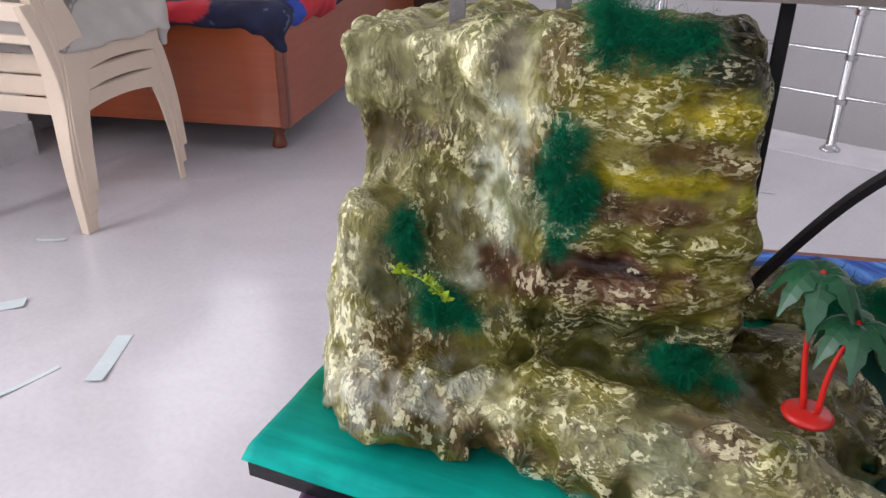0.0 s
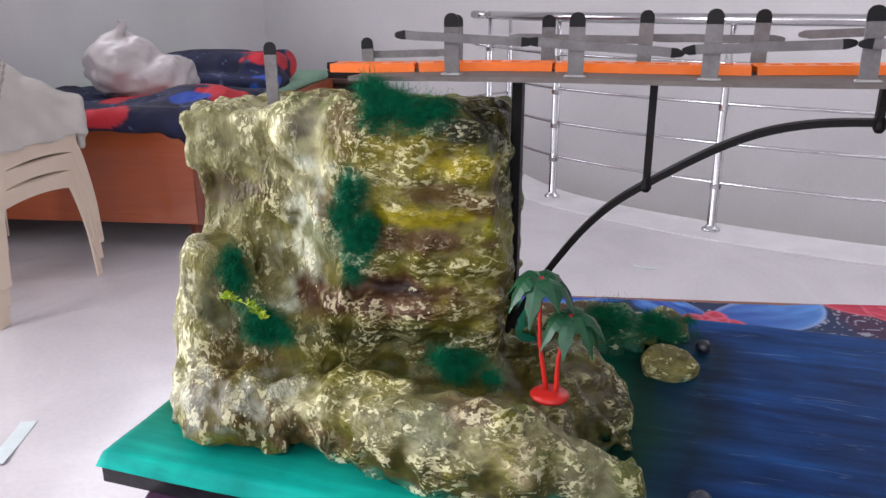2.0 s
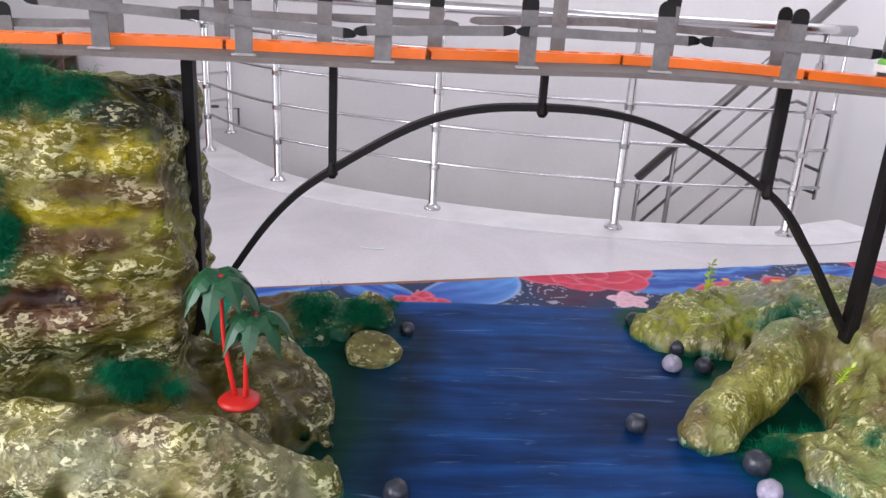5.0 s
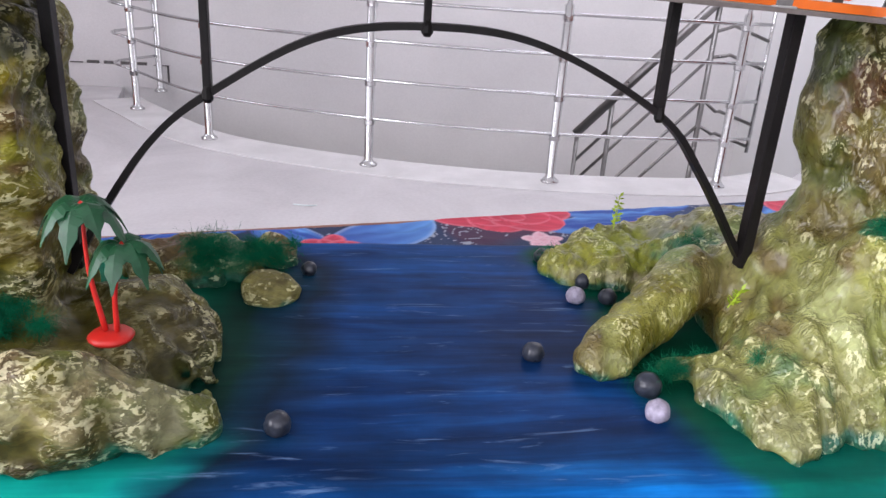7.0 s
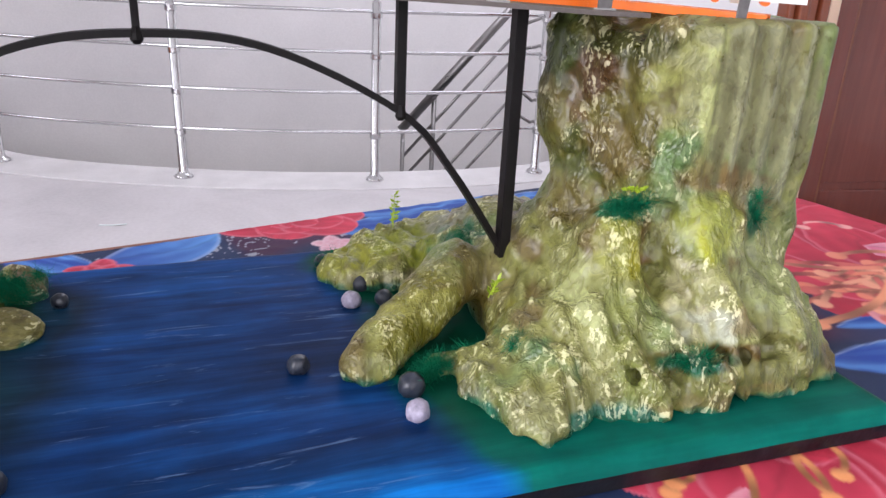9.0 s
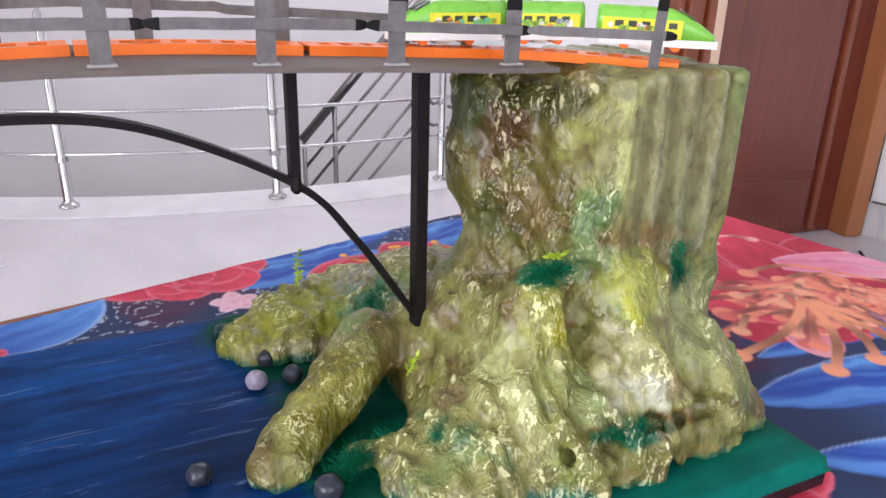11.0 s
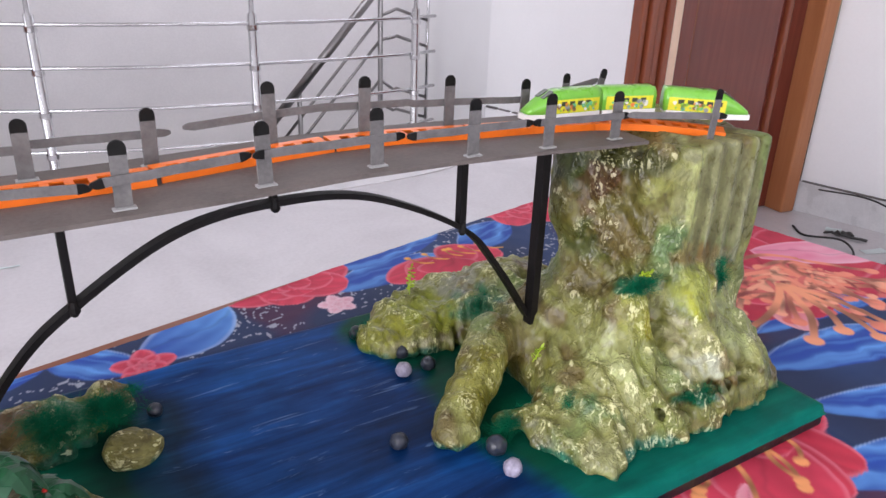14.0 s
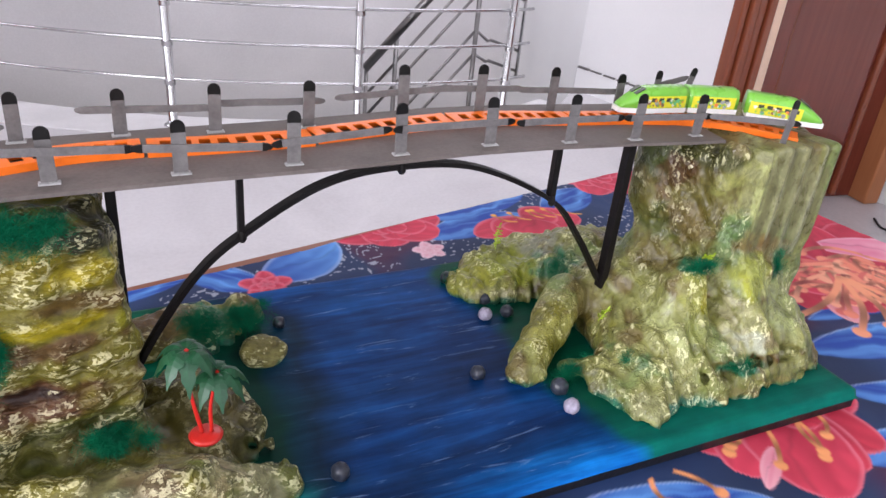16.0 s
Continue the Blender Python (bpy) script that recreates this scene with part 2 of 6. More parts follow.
# pale colour stands for the highlight on the door stop's edge
M_STOP = plain("door_stop_highlight", (0.72, 0.52, 0.38), 0.4)
M_BED = wood("orange_veneer", (0.30, 0.058, 0.014), (0.42, 0.094, 0.022), 0.30, (2, 2, 26), 0.2)
M_BED_DARK = wood("dark_veneer_edge", (0.16, 0.040, 0.020), (0.22, 0.060, 0.028), 0.3, (2, 2, 26))
M_DARKWOOD = wood("dark_stool_wood", (0.10, 0.055, 0.045), (0.17, 0.09, 0.07), 0.4)
M_TABLE = wood("brown_table_edge", (0.20, 0.065, 0.030), (0.30, 0.10, 0.05), 0.4)
M_CHAIR = plain("cream_plastic", (0.72, 0.60, 0.47), 0.42, vary=0.05, scale=7, relief=0.0002)
M_SHEET = printed("floral_cotton")
M_QUILT = printed("patterned_quilt", 0.8, 500, 0.25, 0.001)
M_ROCK = rock_paint("painted_crumpled_paper", upright_before=-0.040)
M_ROCK_UPRIGHT = rock_paint("painted_crumpled_paper_upright", (1.4, 1.4, 0.85), 0.635, None, 0.66, 0.955, 0.0)
M_BOARD = board_paint("painted_board")
M_EDGE = plain("black_plastic_wrap", (0.012, 0.012, 0.015), 0.38, vary=0.4, scale=30, relief=0.002, fine=60, spec=0.3)
M_CARD = plain("grey_painted_card", (0.140, 0.120, 0.110), 0.62, vary=0.28, scale=22, relief=0.0006, fine=220, spec=0.25)
M_POST = plain("grey_card_strip", (0.150, 0.143, 0.142), 0.55, vary=0.3, scale=60, relief=0.0004, fine=260, spec=0.3)
M_BLACK = plain("black_marker_ink", (0.007, 0.0065, 0.0065), 0.5, vary=0.4, scale=60, spec=0.2)
M_ARCH = plain("black_painted_card", (0.007, 0.0055, 0.0055), 0.5, vary=0.5, scale=40, relief=0.0006, fine=180, spec=0.22)
M_GLUE = plain("dried_glue", (0.36, 0.36, 0.36), 0.3, scale=80)
M_ORANGE = plain("orange_plastic", (0.95, 0.185, 0.012), 0.34, vary=0.08, scale=30)
M_LIME = plain("lime_plastic", (0.19, 0.52, 0.055), 0.3, vary=0.06, scale=30, coat=0.3)
M_WHITE = plain("white_plastic", (0.80, 0.82, 0.80), 0.3, vary=0.04)
M_YELLOW = plain("yellow_sticker", (0.78, 0.74, 0.035), 0.4, vary=0.08, scale=80)
M_WINDOW = plain("dark_sticker_window", (0.045, 0.06, 0.035), 0.3, vary=0.2)
M_STK_ORANGE = plain("orange_sticker_patch", (0.85, 0.27, 0.06), 0.4)
M_STK_GREEN = plain("green_sticker_patch", (0.16, 0.55, 0.25), 0.4)
M_STK_WHITE = plain("white_sticker_patch", (0.82, 0.83, 0.74), 0.4)
M_STK_LIME = plain("lime_sticker_patch", (0.30, 0.56, 0.06), 0.4)
M_STK_GREY = plain("grey_sticker_patch", (0.36, 0.40, 0.40), 0.4)
M_STK_BROWN = plain("brown_sticker_patch", (0.30, 0.17, 0.08), 0.4)
M_FIBRE = plain("dyed_green_fibre", (0.003, 0.135, 0.062), 0.85, vary=0.5, scale=45, spec=0.1)
M_SPRIG = plain("yellow_green_sprig", (0.36, 0.50, 0.03), 0.5, vary=0.3, scale=90)
M_SPRIG_DARK = plain("green_sprig", (0.10, 0.30, 0.05), 0.5, vary=0.3, scale=90)
M_PALM = plain("green_toy_leaf", (0.008, 0.070, 0.026), 0.42, vary=0.3, scale=60)
M_RED = plain("red_toy_plastic", (0.60, 0.022, 0.016), 0.35, vary=0.1)
M_PEBBLE = plain("grey_painted_ball", (0.026, 0.031, 0.045), 0.32, vary=0.5, scale=90, relief=0.001, fine=200)
M_PEBBLE_PALE = plain("pale_painted_ball", (0.34, 0.31, 0.40), 0.35, vary=0.5, scale=90, relief=0.001, fine=200)
M_TOWEL = printed("grey_cotton_towel", 0.9, 600, 0.2, 0.0012)
M_TOWEL_BAND = plain("brown_towel_band", (0.20, 0.17, 0.155), 0.9, vary=0.15, scale=40)
M_BAG = plain("thin_white_plastic", (0.50, 0.465, 0.46), 0.32, vary=0.12, scale=14, relief=0.003, fine=30)
M_JACKET = plain("dark_cloth", (0.035, 0.035, 0.038), 0.85, vary=0.3, scale=12)
M_TEAL = plain("green_cloth", (0.03, 0.16, 0.10), 0.85, vary=0.3, scale=12)
M_MINT = plain("mint_bed_sheet", (0.26, 0.44, 0.32), 0.85, vary=0.15, scale=12, relief=0.002, fine=40)
M_PAPER = plain("pale_paper_scrap", (0.62, 0.70, 0.70), 0.7, vary=0.08)
M_CABLE = plain("black_cable", (0.02, 0.02, 0.02), 0.5)
M_STAIN = plain("dark_grey_grout", (0.14, 0.13, 0.13), 0.85, vary=0.4, scale=30)


# ---------------------------------------------------------------- mesh helpers
def link(name, bm, mat, parent=None, label="", smooth=False):
    me = bpy.data.meshes.new(name)
    bm.normal_update()
    bm.to_mesh(me)
    bm.free()
    for m in mat if isinstance(mat, (list, tuple)) else [mat]:
        me.materials.append(m)
    if smooth:
        me.polygons.foreach_set("use_smooth", [True] * len(me.polygons))
    ob = new(name, me)
    if parent is not None:
        ob.parent = parent
    if label:
        ob["label"] = label
    return ob


def part(name, bm, mat, parent, label="", smooth=False):
    return link(name, bm, mat, parent, label, smooth)


def thing(name, m, label, category, group="", kind=""):
    ob = new(name)
    ob.empty_display_size = 0.05
    ob.matrix_world = m
    return tagged(ob, label, category, group, kind)


def box(x0, x1, y0, y1, z0, z1, bevel=0.0, seg=2, m=None):
    bm = bmesh.new()
    bmesh.ops.create_cube(bm, size=1)
    bmesh.ops.scale(bm, vec=(x1 - x0, y1 - y0, z1 - z0), verts=bm.verts)
    bmesh.ops.translate(bm, vec=((x0 + x1) / 2, (y0 + y1) / 2, (z0 + z1) / 2), verts=bm.verts)
    if bevel:
        bmesh.ops.bevel(bm, geom=bm.edges[:], offset=bevel, segments=seg, affect="EDGES", profile=0.5)
    if m is not None:
        bmesh.ops.transform(bm, matrix=m, verts=bm.verts)
    return bm


def join(*bms):
    out = bms[0]
    for b in bms[1:]:
        me = bpy.data.meshes.new("tmp")
        b.to_mesh(me)
        b.free()
        out.from_mesh(me)
        bpy.data.meshes.remove(me)
    return out


def smooth_path(pts, per=8, closed=False):
    """Catmull-Rom through the points."""
    pts = [Vector(p) for p in pts]
    n, out = len(pts), []
    for i in range(n if closed else n - 1):
        if closed:
            p0, p1, p2, p3 = (pts[(i + k - 1) % n] for k in range(4))
        else:
            p1, p2 = pts[i], pts[i + 1]
            p0, p3 = pts[i - 1] if i else p1 * 2 - p2, pts[i + 2] if i + 2 < n else p2 * 2 - p1
        for k in range(per):
            t = k / per
            out.append(0.5 * (2 * p1 + (p2 - p0) * t + (2 * p0 - 5 * p1 + 4 * p2 - p3) * t * t + (3 * p1 - p0 - 3 * p2 + p3) * t**3))
    if not closed:
        out.append(pts[-1])
    return out


def sweep(pts, profile, up=(0, 0, 1), cap=True, scales=None):
    """A closed profile [(u, v)] carried along points; u to the side, v up."""
    bm, rings, up = bmesh.new(), [], Vector(up)
    n = len(pts)
    for i, p in enumerate(pts):
        d = (pts[min(i + 1, n - 1)] - pts[max(i - 1, 0)]).normalized()
        side = d.cross(up)
        side = side.normalized() if side.length > 1e-5 else d.orthogonal().normalized()
        top = side.cross(d)
        s = scales[i] if scales else 1.0
        rings.append([bm.verts.new(p + side * u * s + top * v * s) for u, v in profile])
    k = len(profile)
    for a, b in zip(rings, rings[1:]):
        for j in range(k):
            bm.faces.new((a[j], a[(j + 1) % k], b[(j + 1) % k], b[j]))
    if cap:
        bm.faces.new(rings[0][::-1])
        bm.faces.new(rings[-1])
    bmesh.ops.recalc_face_normals(bm, faces=bm.faces[:])
    return bm


def circle(r, n=12):
    return [(r * math.cos(2 * math.pi * k / n), r * math.sin(2 * math.pi * k / n)) for k in range(n)]


def rect(w, h, c=0.0):
    if not c:
        return [(-w / 2, -h / 2), (w / 2, -h / 2), (w / 2, h / 2), (-w / 2, h / 2)]
    a, b = w / 2, h / 2
    return [(-a + c, -b), (a - c, -b), (a, -b + c), (a, b - c), (a - c, b), (-a + c, b), (-a, b - c), (-a, -b + c)]


def tube(a, b, r, n=12):
    return sweep([Vector(a), Vector(b)], circle(r, n))


def lathe(profile, n=20, at=(0, 0, 0)):
    """Turned shape: profile [(radius, height)] round the z axis."""
    bm, rings = bmesh.new(), []
    for r, h in profile:
        rings.append([bm.verts.new((at[0] + r * math.cos(2 * math.pi * k / n), at[1] + r * math.sin(2 * math.pi * k / n), at[2] + h)) for k in range(n)])
    for a, b in zip(rings, rings[1:]):
        for k in range(n):
            bm.faces.new((a[k], a[(k + 1) % n], b[(k + 1) % n], b[k]))
    bm.faces.new(rings[0][::-1])
    bm.faces.new(rings[-1])
    return bm


# ---------------------------------------------------------------- soft shapes: distance fields and their mesh
TABLE = np.random.RandomState(7).rand(32, 32, 32)


def value_noise(P, scale, seed=0):
    """Smooth lattice noise from 0 to 1 at rows of points."""
    q = P * scale + seed * 7.31
    f = np.floor(q).astype(int)
    t = q - f
    t = t * t * (3 - 2 * t)
    out = np.zeros(len(P))
    for dx in (0, 1):
        for dy in (0, 1):
            for dz in (0, 1):
                w = (t[:, 0] if dx else 1 - t[:, 0]) * (t[:, 1] if dy else 1 - t[:, 1]) * (t[:, 2] if dz else 1 - t[:, 2])
                out += w * TABLE[(f[:, 0] + dx) % 32, (f[:, 1] + dy) % 32, (f[:, 2] + dz) % 32]
    return out


def ridges(P, scale, seed=0):
    return 1 - np.abs(2 * value_noise(P, scale, seed) - 1)


def s_box(P, c, h, r=0.02, turn=0.0, taper=0.0):
    q = P - np.array(c)
    if turn:
        a = radians(turn)
        q = np.stack([q[:, 0] * math.cos(a) + q[:, 1] * math.sin(a), -q[:, 0] * math.sin(a) + q[:, 1] * math.cos(a), q[:, 2]], 1)
    if taper:
        k = 1 + taper * q[:, 2:3] / h[2]
        q = q / np.concatenate([k, k, np.ones_like(k)], 1)
    d = np.abs(q) - (np.array(h) - r)
    return np.linalg.norm(np.maximum(d, 0), axis=1) + np.minimum(d.max(1), 0) - r


def s_ball(P, c, r):
    r = np.array(r)
    q = (P - np.array(c)) / r
    return (np.linalg.norm(q, axis=1) - 1) * r.min()


def s_rod(P, a, b, ra, rb=None):
    a, b = np.array(a), np.array(b)
    rb = ra if rb is None else rb
    d = b - a
    t = np.clip((P - a) @ d / (d @ d), 0, 1)
    return np.linalg.norm(P - a - t[:, None] * d, axis=1) - (ra + (rb - ra) * t)


def blend(a, b, k):
    h = np.clip(0.5 + 0.5 * (b - a) / k, 0, 1)
    return b + (a - b) * h - k * h * (1 - h)


def carve(a, b, k):
    return -blend(-a, b, k)


def skin(lo, hi, step, field, rough=None):
    """The surface of a distance field, as vertices and quads (surface nets). rough(P) pushes the surface outwards."""
    lo, hi = np.array(lo), np.array(hi)
    n = np.ceil((hi - lo) / step).astype(int) + 1
    ax = [lo[i] + step * np.arange(n[i]) for i in range(3)]
    G = np.stack(np.meshgrid(*ax, indexing="ij"), -1).reshape(-1, 3)
    F = field(G)
    if rough is not None:
        near = np.abs(F) < 0.022
        F[near] -= rough(G[near])
    F = F.reshape(n)
    inside = F < 0
    c = n - 1
    total, count = np.zeros((*c, 3)), np.zeros(c)
    corner = [(i, j, k) for i in (0, 1) for j in (0, 1) for k in (0, 1)]

    def cut(A, o):
        return A[o[0] : o[0] + c[0], o[1] : o[1] + c[1], o[2] : o[2] + c[2]]

    for o in corner:
        for axis in range(3):
            if o[axis]:
                continue
            p = list(o)
            p[axis] = 1
            fa, fb = cut(F, o), cut(F, p)
            cross = (fa < 0) != (fb < 0)
            t = np.where(cross, fa / np.where(cross, fa - fb, 1), 0)
            for k in range(3):
                total[..., k] += np.where(cross, o[k] + (t if k == axis else 0), 0)
            count += cross
    cells = count > 0
    index = -np.ones(c, int)
    index[cells] = np.arange(cells.sum())
    base = np.argwhere(cells)
    V = lo + step * (base + total[cells] / count[cells][:, None])
    quads = []
    for axis in range(3):
        u, v = (axis + 1) % 3, (axis + 2) % 3
        a = [slice(0, n[i]) for i in range(3)]
        b = list(a)
        a[axis], b[axis] = slice(0, n[axis] - 1), slice(1, n[axis])
        cross = inside[tuple(a)] != inside[tuple(b)]
        E = np.argwhere(cross)
        E = E[(E[:, u] > 0) & (E[:, v] > 0) & (E[:, u] < n[u] - 1) & (E[:, v] < n[v] - 1)]
        flip = inside[tuple(a)][E[:, 0], E[:, 1], E[:, 2]]
        q = []
        for du, dv in ((0, 0), (1, 0), (1, 1), (0, 1)):
            s = E.copy()
            s[:, u] -= du
            s[:, v] -= dv
            q.append(index[s[:, 0], s[:, 1], s[:, 2]])
        q = np.stack(q, 1)
        q[~flip] = q[~flip][:, ::-1]
        quads.append(q)
    return V, np.concatenate(quads)


def soft_mesh(name, V, Q, mat, paint=None, parent=None, smooth=True):
    me = bpy.data.meshes.new(name)
    me.from_pydata(V.tolist(), [], Q.tolist())
    me.materials.append(mat)
    if paint is not None:
        a = me.attributes.new("paint", "FLOAT_COLOR", "POINT")
        a.data.foreach_set("color", paint.astype(np.float32).ravel())
    me.polygons.foreach_set("use_smooth", [smooth] * len(me.polygons))
    me.validate()
    ob = new(name, me)
    if parent is not None:
        ob.parent = parent
    return ob


def daub(C, P, at, size, colour, strength=1.0, seed=0, ragged=0.9):
    """Brush a patch of paint round a place, with a ragged edge."""
    d = np.linalg.norm((P - np.array(at)) / np.array(size), axis=1)
    d = d + ragged * (value_noise(P, 38, seed) - 0.5) + 0.7 * ragged * (value_noise(P, 95, seed + 1) - 0.5)
    w = np.clip((1.15 - d) / 0.45, 0, 1) * strength
    if sum(colour) > 0.7:
        w = w * np.clip((value_noise(P, 70, seed + 2) + 0.5 * value_noise(P, 150, seed + 3) - 0.50) / 0.28, 0.12, 1)
    w = w[:, None]
    return C * (1 - w) + np.array(colour) * w


# ---------------------------------------------------------------- the room
def slab(outline, z0, z1):
    bm = bmesh.new()
    f = bm.faces.new([bm.verts.new((x, y, z0)) for x, y in outline])
    r = bmesh.ops.extrude_face_region(bm, geom=[f])
    bmesh.ops.translate(bm, vec=(0, 0, z1 - z0), verts=[v for v in r["geom"] if isinstance(v, bmesh.types.BMVert)])
    bmesh.ops.recalc_face_normals(bm, faces=bm.faces[:])
    return bm


def wall_between(a, b, z0, z1, thick, hole=None):
    """A wall whose inner face runs from a to b; hole = (start, end, sill, head) along it."""
    a, b = Vector(a), Vector(b)
    n = (b - a).length
    turn = Matrix.Translation((a.x, a.y, 0)) @ Matrix.Rotation(math.atan2(b.y - a.y, b.x - a.x), 4, "Z")
    if hole is None:
        pieces = [box(0, n, 0, thick, z0, z1)]
    else:
        s, e, lo, hi = hole
        pieces = [box(0, s, 0, thick, z0, z1), box(e, n, 0, thick, z0, z1), box(s, e, 0, thick, hi, z1)]
        if lo > z0:
            pieces.append(box(s, e, 0, thick, z0, lo))
    bm = join(*pieces)
    bmesh.ops.transform(bm, matrix=turn, verts=bm.verts)
    return bm, turn


EDGE = [(-1.30, 5.57), (-1.213, 5.101), (-1.004, 4.798), (-0.445, 4.093), (0.410, 3.655), (1.300, 3.451), (2.171, 3.457), (2.70, 3.66), (3.25, 4.40)]
arc = smooth_path([(x, y, 0) for x, y in EDGE[1:-1]], 10)
rim = [(p.x, p.y) for p in arc]
outline = [(-2.80, -2.50), (4.62, -2.50), (3.53, 2.00), (3.52, 2.34), (3.41, 2.388), (3.05, 4.01)] + rim[::-1] + [(-1.30, 5.57), (-3.10, 5.57), (-3.10, 2.25), (-2.80, 2.25)]
tagged(link("floor", slab(outline, -0.18, 0.0), M_FLOOR), "pale polished stone tile floor with soft reflections", "floor", kind="structure")
tagged(link("stairwell_floor", box(-1.5, 3.6, 3.2, 5.72, -2.3, -2.2), M_FLOOR), "pale floor at the bottom of the stairwell", "floor", kind="structure")
curb = sweep([p + Vector((0, 0, 0.003)) for p in arc], rect(0.30, 0.008, 0.002))
tagged(link("trim", curb, M_CURB), "low white marble edging along the curved stairwell", "curb", kind="structure")

walls = [
    ("wall_left", (-2.80, -2.50), (-2.80, 2.25), (0.8, 3.1, 0.75, 2.45), M_WALL, "mauve-white painted wall with a window opening"),
    ("wall_left_far", (-3.10, 2.25), (-3.10, 5.57), (0.25, 1.75, 1.35, 2.45), M_WALL, "mauve-white painted wall with an added, unseen window above the bed"),
    ("wall_return", (-2.95, 2.25), (-3.25, 2.25), None, M_WALL, "short painted wall beside the bed"),
    ("wall_back", (-3.25, 5.57), (3.6, 5.57), None, M_WALL, "mauve-white painted wall behind the stairwell"),
    ("wall_stairs", (3.38, 5.57), (3.05, 4.01), None, M_WALL_WHITE, "white wall beside the stairwell"),
    ("wall_landing", (3.05, 4.01), (3.41, 2.388), None, M_WALL_WHITE, "bright white wall on the landing"),
    ("wall_right", (3.53, 2.00), (4.62, -2.50), None, M_WALL_WHITE, "bright white painted wall"),
    ("wall_front", (4.62, -2.50), (-2.95, -2.50), (2.88, 5.48, 1.0, 2.5), M_WALL, "white wall with a wide window opening"),
]
for name, a, b, hole, mat, label in walls:
    low = -2.3 if name in ("wall_back", "wall_stairs") else 0.0
    bm, turn = wall_between(a, b, low, 2.95, 0.15, hole)
    tagged(link(name, bm, mat), label, "wall", kind="structure")
    if hole:
        s, e, lo, hi = hole
        win = thing({"wall_left": "window_1", "wall_front": "window_2"}.get(name, "added_window"), turn, "white framed window, out of view, letting in daylight", "window", kind="structure")
        for x0, x1, z0, z1 in ((s, s + 0.06, lo, hi), (e - 0.06, e, lo, hi), (s + 0.06, e - 0.06, lo, lo + 0.06), (s + 0.06, e - 0.06, hi - 0.06, hi), ((s + e) / 2 - 0.03, (s + e) / 2 + 0.03, lo + 0.06, hi - 0.06)):
            part("window_frame", box(x0, x1, 0.09, 0.13, z0, z1, 0.004), M_WHITE, win)

# the door in its own wall, which ends in a free corner beside the passage
DOOR = Matrix.Translation((2.425, 2.150, 0)) @ Matrix.Rotation(radians(-7.3), 4, "Z") @ Matrix.Scale(0.987, 4, (1, 0, 0))
bm = box(0.02, 1.10, 0.02, 0.14, 2.16, 2.95)
bmesh.ops.transform(bm, matrix=DOOR, verts=bm.verts)
tagged(link("wall_door", bm, M_WALL_WHITE), "white wall above the door", "wall", kind="structure")
door = thing("door_1", DOOR, "closed dark mahogany door in a varnished moulded frame", "door", kind="structure")
for x0, x1, y0, y1 in ((0.0, 0.030, -0.012, 0.055), (0.032, 0.070, -0.030, 0.08), (0.072, 0.110, -0.020, 0.08), (0.112, 0.146, -0.036, 0.08)):
    part("door_frame", box(x0, x1, y0, y1, 0, 2.16, 0.008), M_FRAME, door, "moulded varnished wood jamb")
part("door_strip", box(0.148, 0.190, -0.030, 0.05, 0, 2.1, 0.003), M_STOP, door, "door stop strip coloured pale for its highlight")
part("door_frame", box(0.193, 0.290, 0.00, 0.12, 0, 2.1, 0.006), M_DOOR, door)
part("door_frame", box(0.292, 0.318, 0.02, 0.12, 0, 2.1, 0.008), M_FRAME, door)
part("door_frame", box(1.012, 1.100, -0.03, 0.14, 0, 2.16, 0.008), M_FRAME_PALE, door, "orange-brown jamb")
part("door_frame", box(0.318, 1.012, -0.02, 0.12, 2.06, 2.16, 0.006), M_FRAME, door)
leaf = part("door_leaf", box(0.320, 1.010, 0.07, 0.11, 0.005, 2.058, 0.003), M_DOOR, door)
part("panel", box(0.335, 0.850, 0.062, 0.073, 0.285, 2.03, 0.005, 2), M_DOOR, leaf)
part("panel", box(0.335, 0.850, 0.062, 0.073, 0.03, 0.255, 0.005, 2), M_DOOR, leaf)
part("molding", box(0.868, 0.902, 0.048, 0.073, 0.02, 2.04, 0.007), M_FRAME, leaf)
# the gap over the stairs is added for the fill lamp
ceiling = join(box(-2.95, 5.2, -2.65, 2.9, 2.95, 3.1), box(-3.25, 1.2, 2.9, 5.72, 2.95, 3.1), box(-3.25, -2.95, 2.1, 2.9, 2.95, 3.1), box(3.2, 4.1, 2.9, 5.72, 2.95, 3.1), box(1.2, 3.2, 5.0, 5.72, 2.95, 3.1))
tagged(link("ceiling", ceiling, M_CEIL), "plain white ceiling with an added, unseen opening over the stairs for fill light", "ceiling", kind="structure")

# skirting
for name, a, b in (("baseboard", (-2.80, -2.50), (-2.80, 2.25)), ("baseboard", (-3.10, 2.27), (-3.10, 5.57)), ("baseboard", (3.53, 2.00), (4.62, -2.5))):
    bm, _ = wall_between(a, b, 0.0, 0.15, -0.014)
    tagged(link(name, bm, M_SKIRT), "pale grey tile skirting along the wall", "baseboard", kind="structure")


back = thing("baseboard", pose(0, 0, 0), "wall-coloured tile skirting with chipped grout along its top", "baseboard", kind="structure")
part("skirting_tile", box(-2.78, -0.99, 5.558, 5.569, 0.0, 0.160, 0.002), M_WALL, back)
for k in range(16):
    rng = random.Random(k)
    x = -2.77 + 0.113 * k
    part("grout", box(x, x + rng.uniform(0.06, 0.107), 5.553, 5.569, 0.1605, 0.1605 + rng.choice((0.005, 0.007, 0.020)), 0.001), M_STAIN, back, "dark chipped grout")
part("grout", box(-0.987, -0.975, 5.560, 5.569, 0.04, 0.165, 0.001), M_STAIN, back, "dark chipped grout")
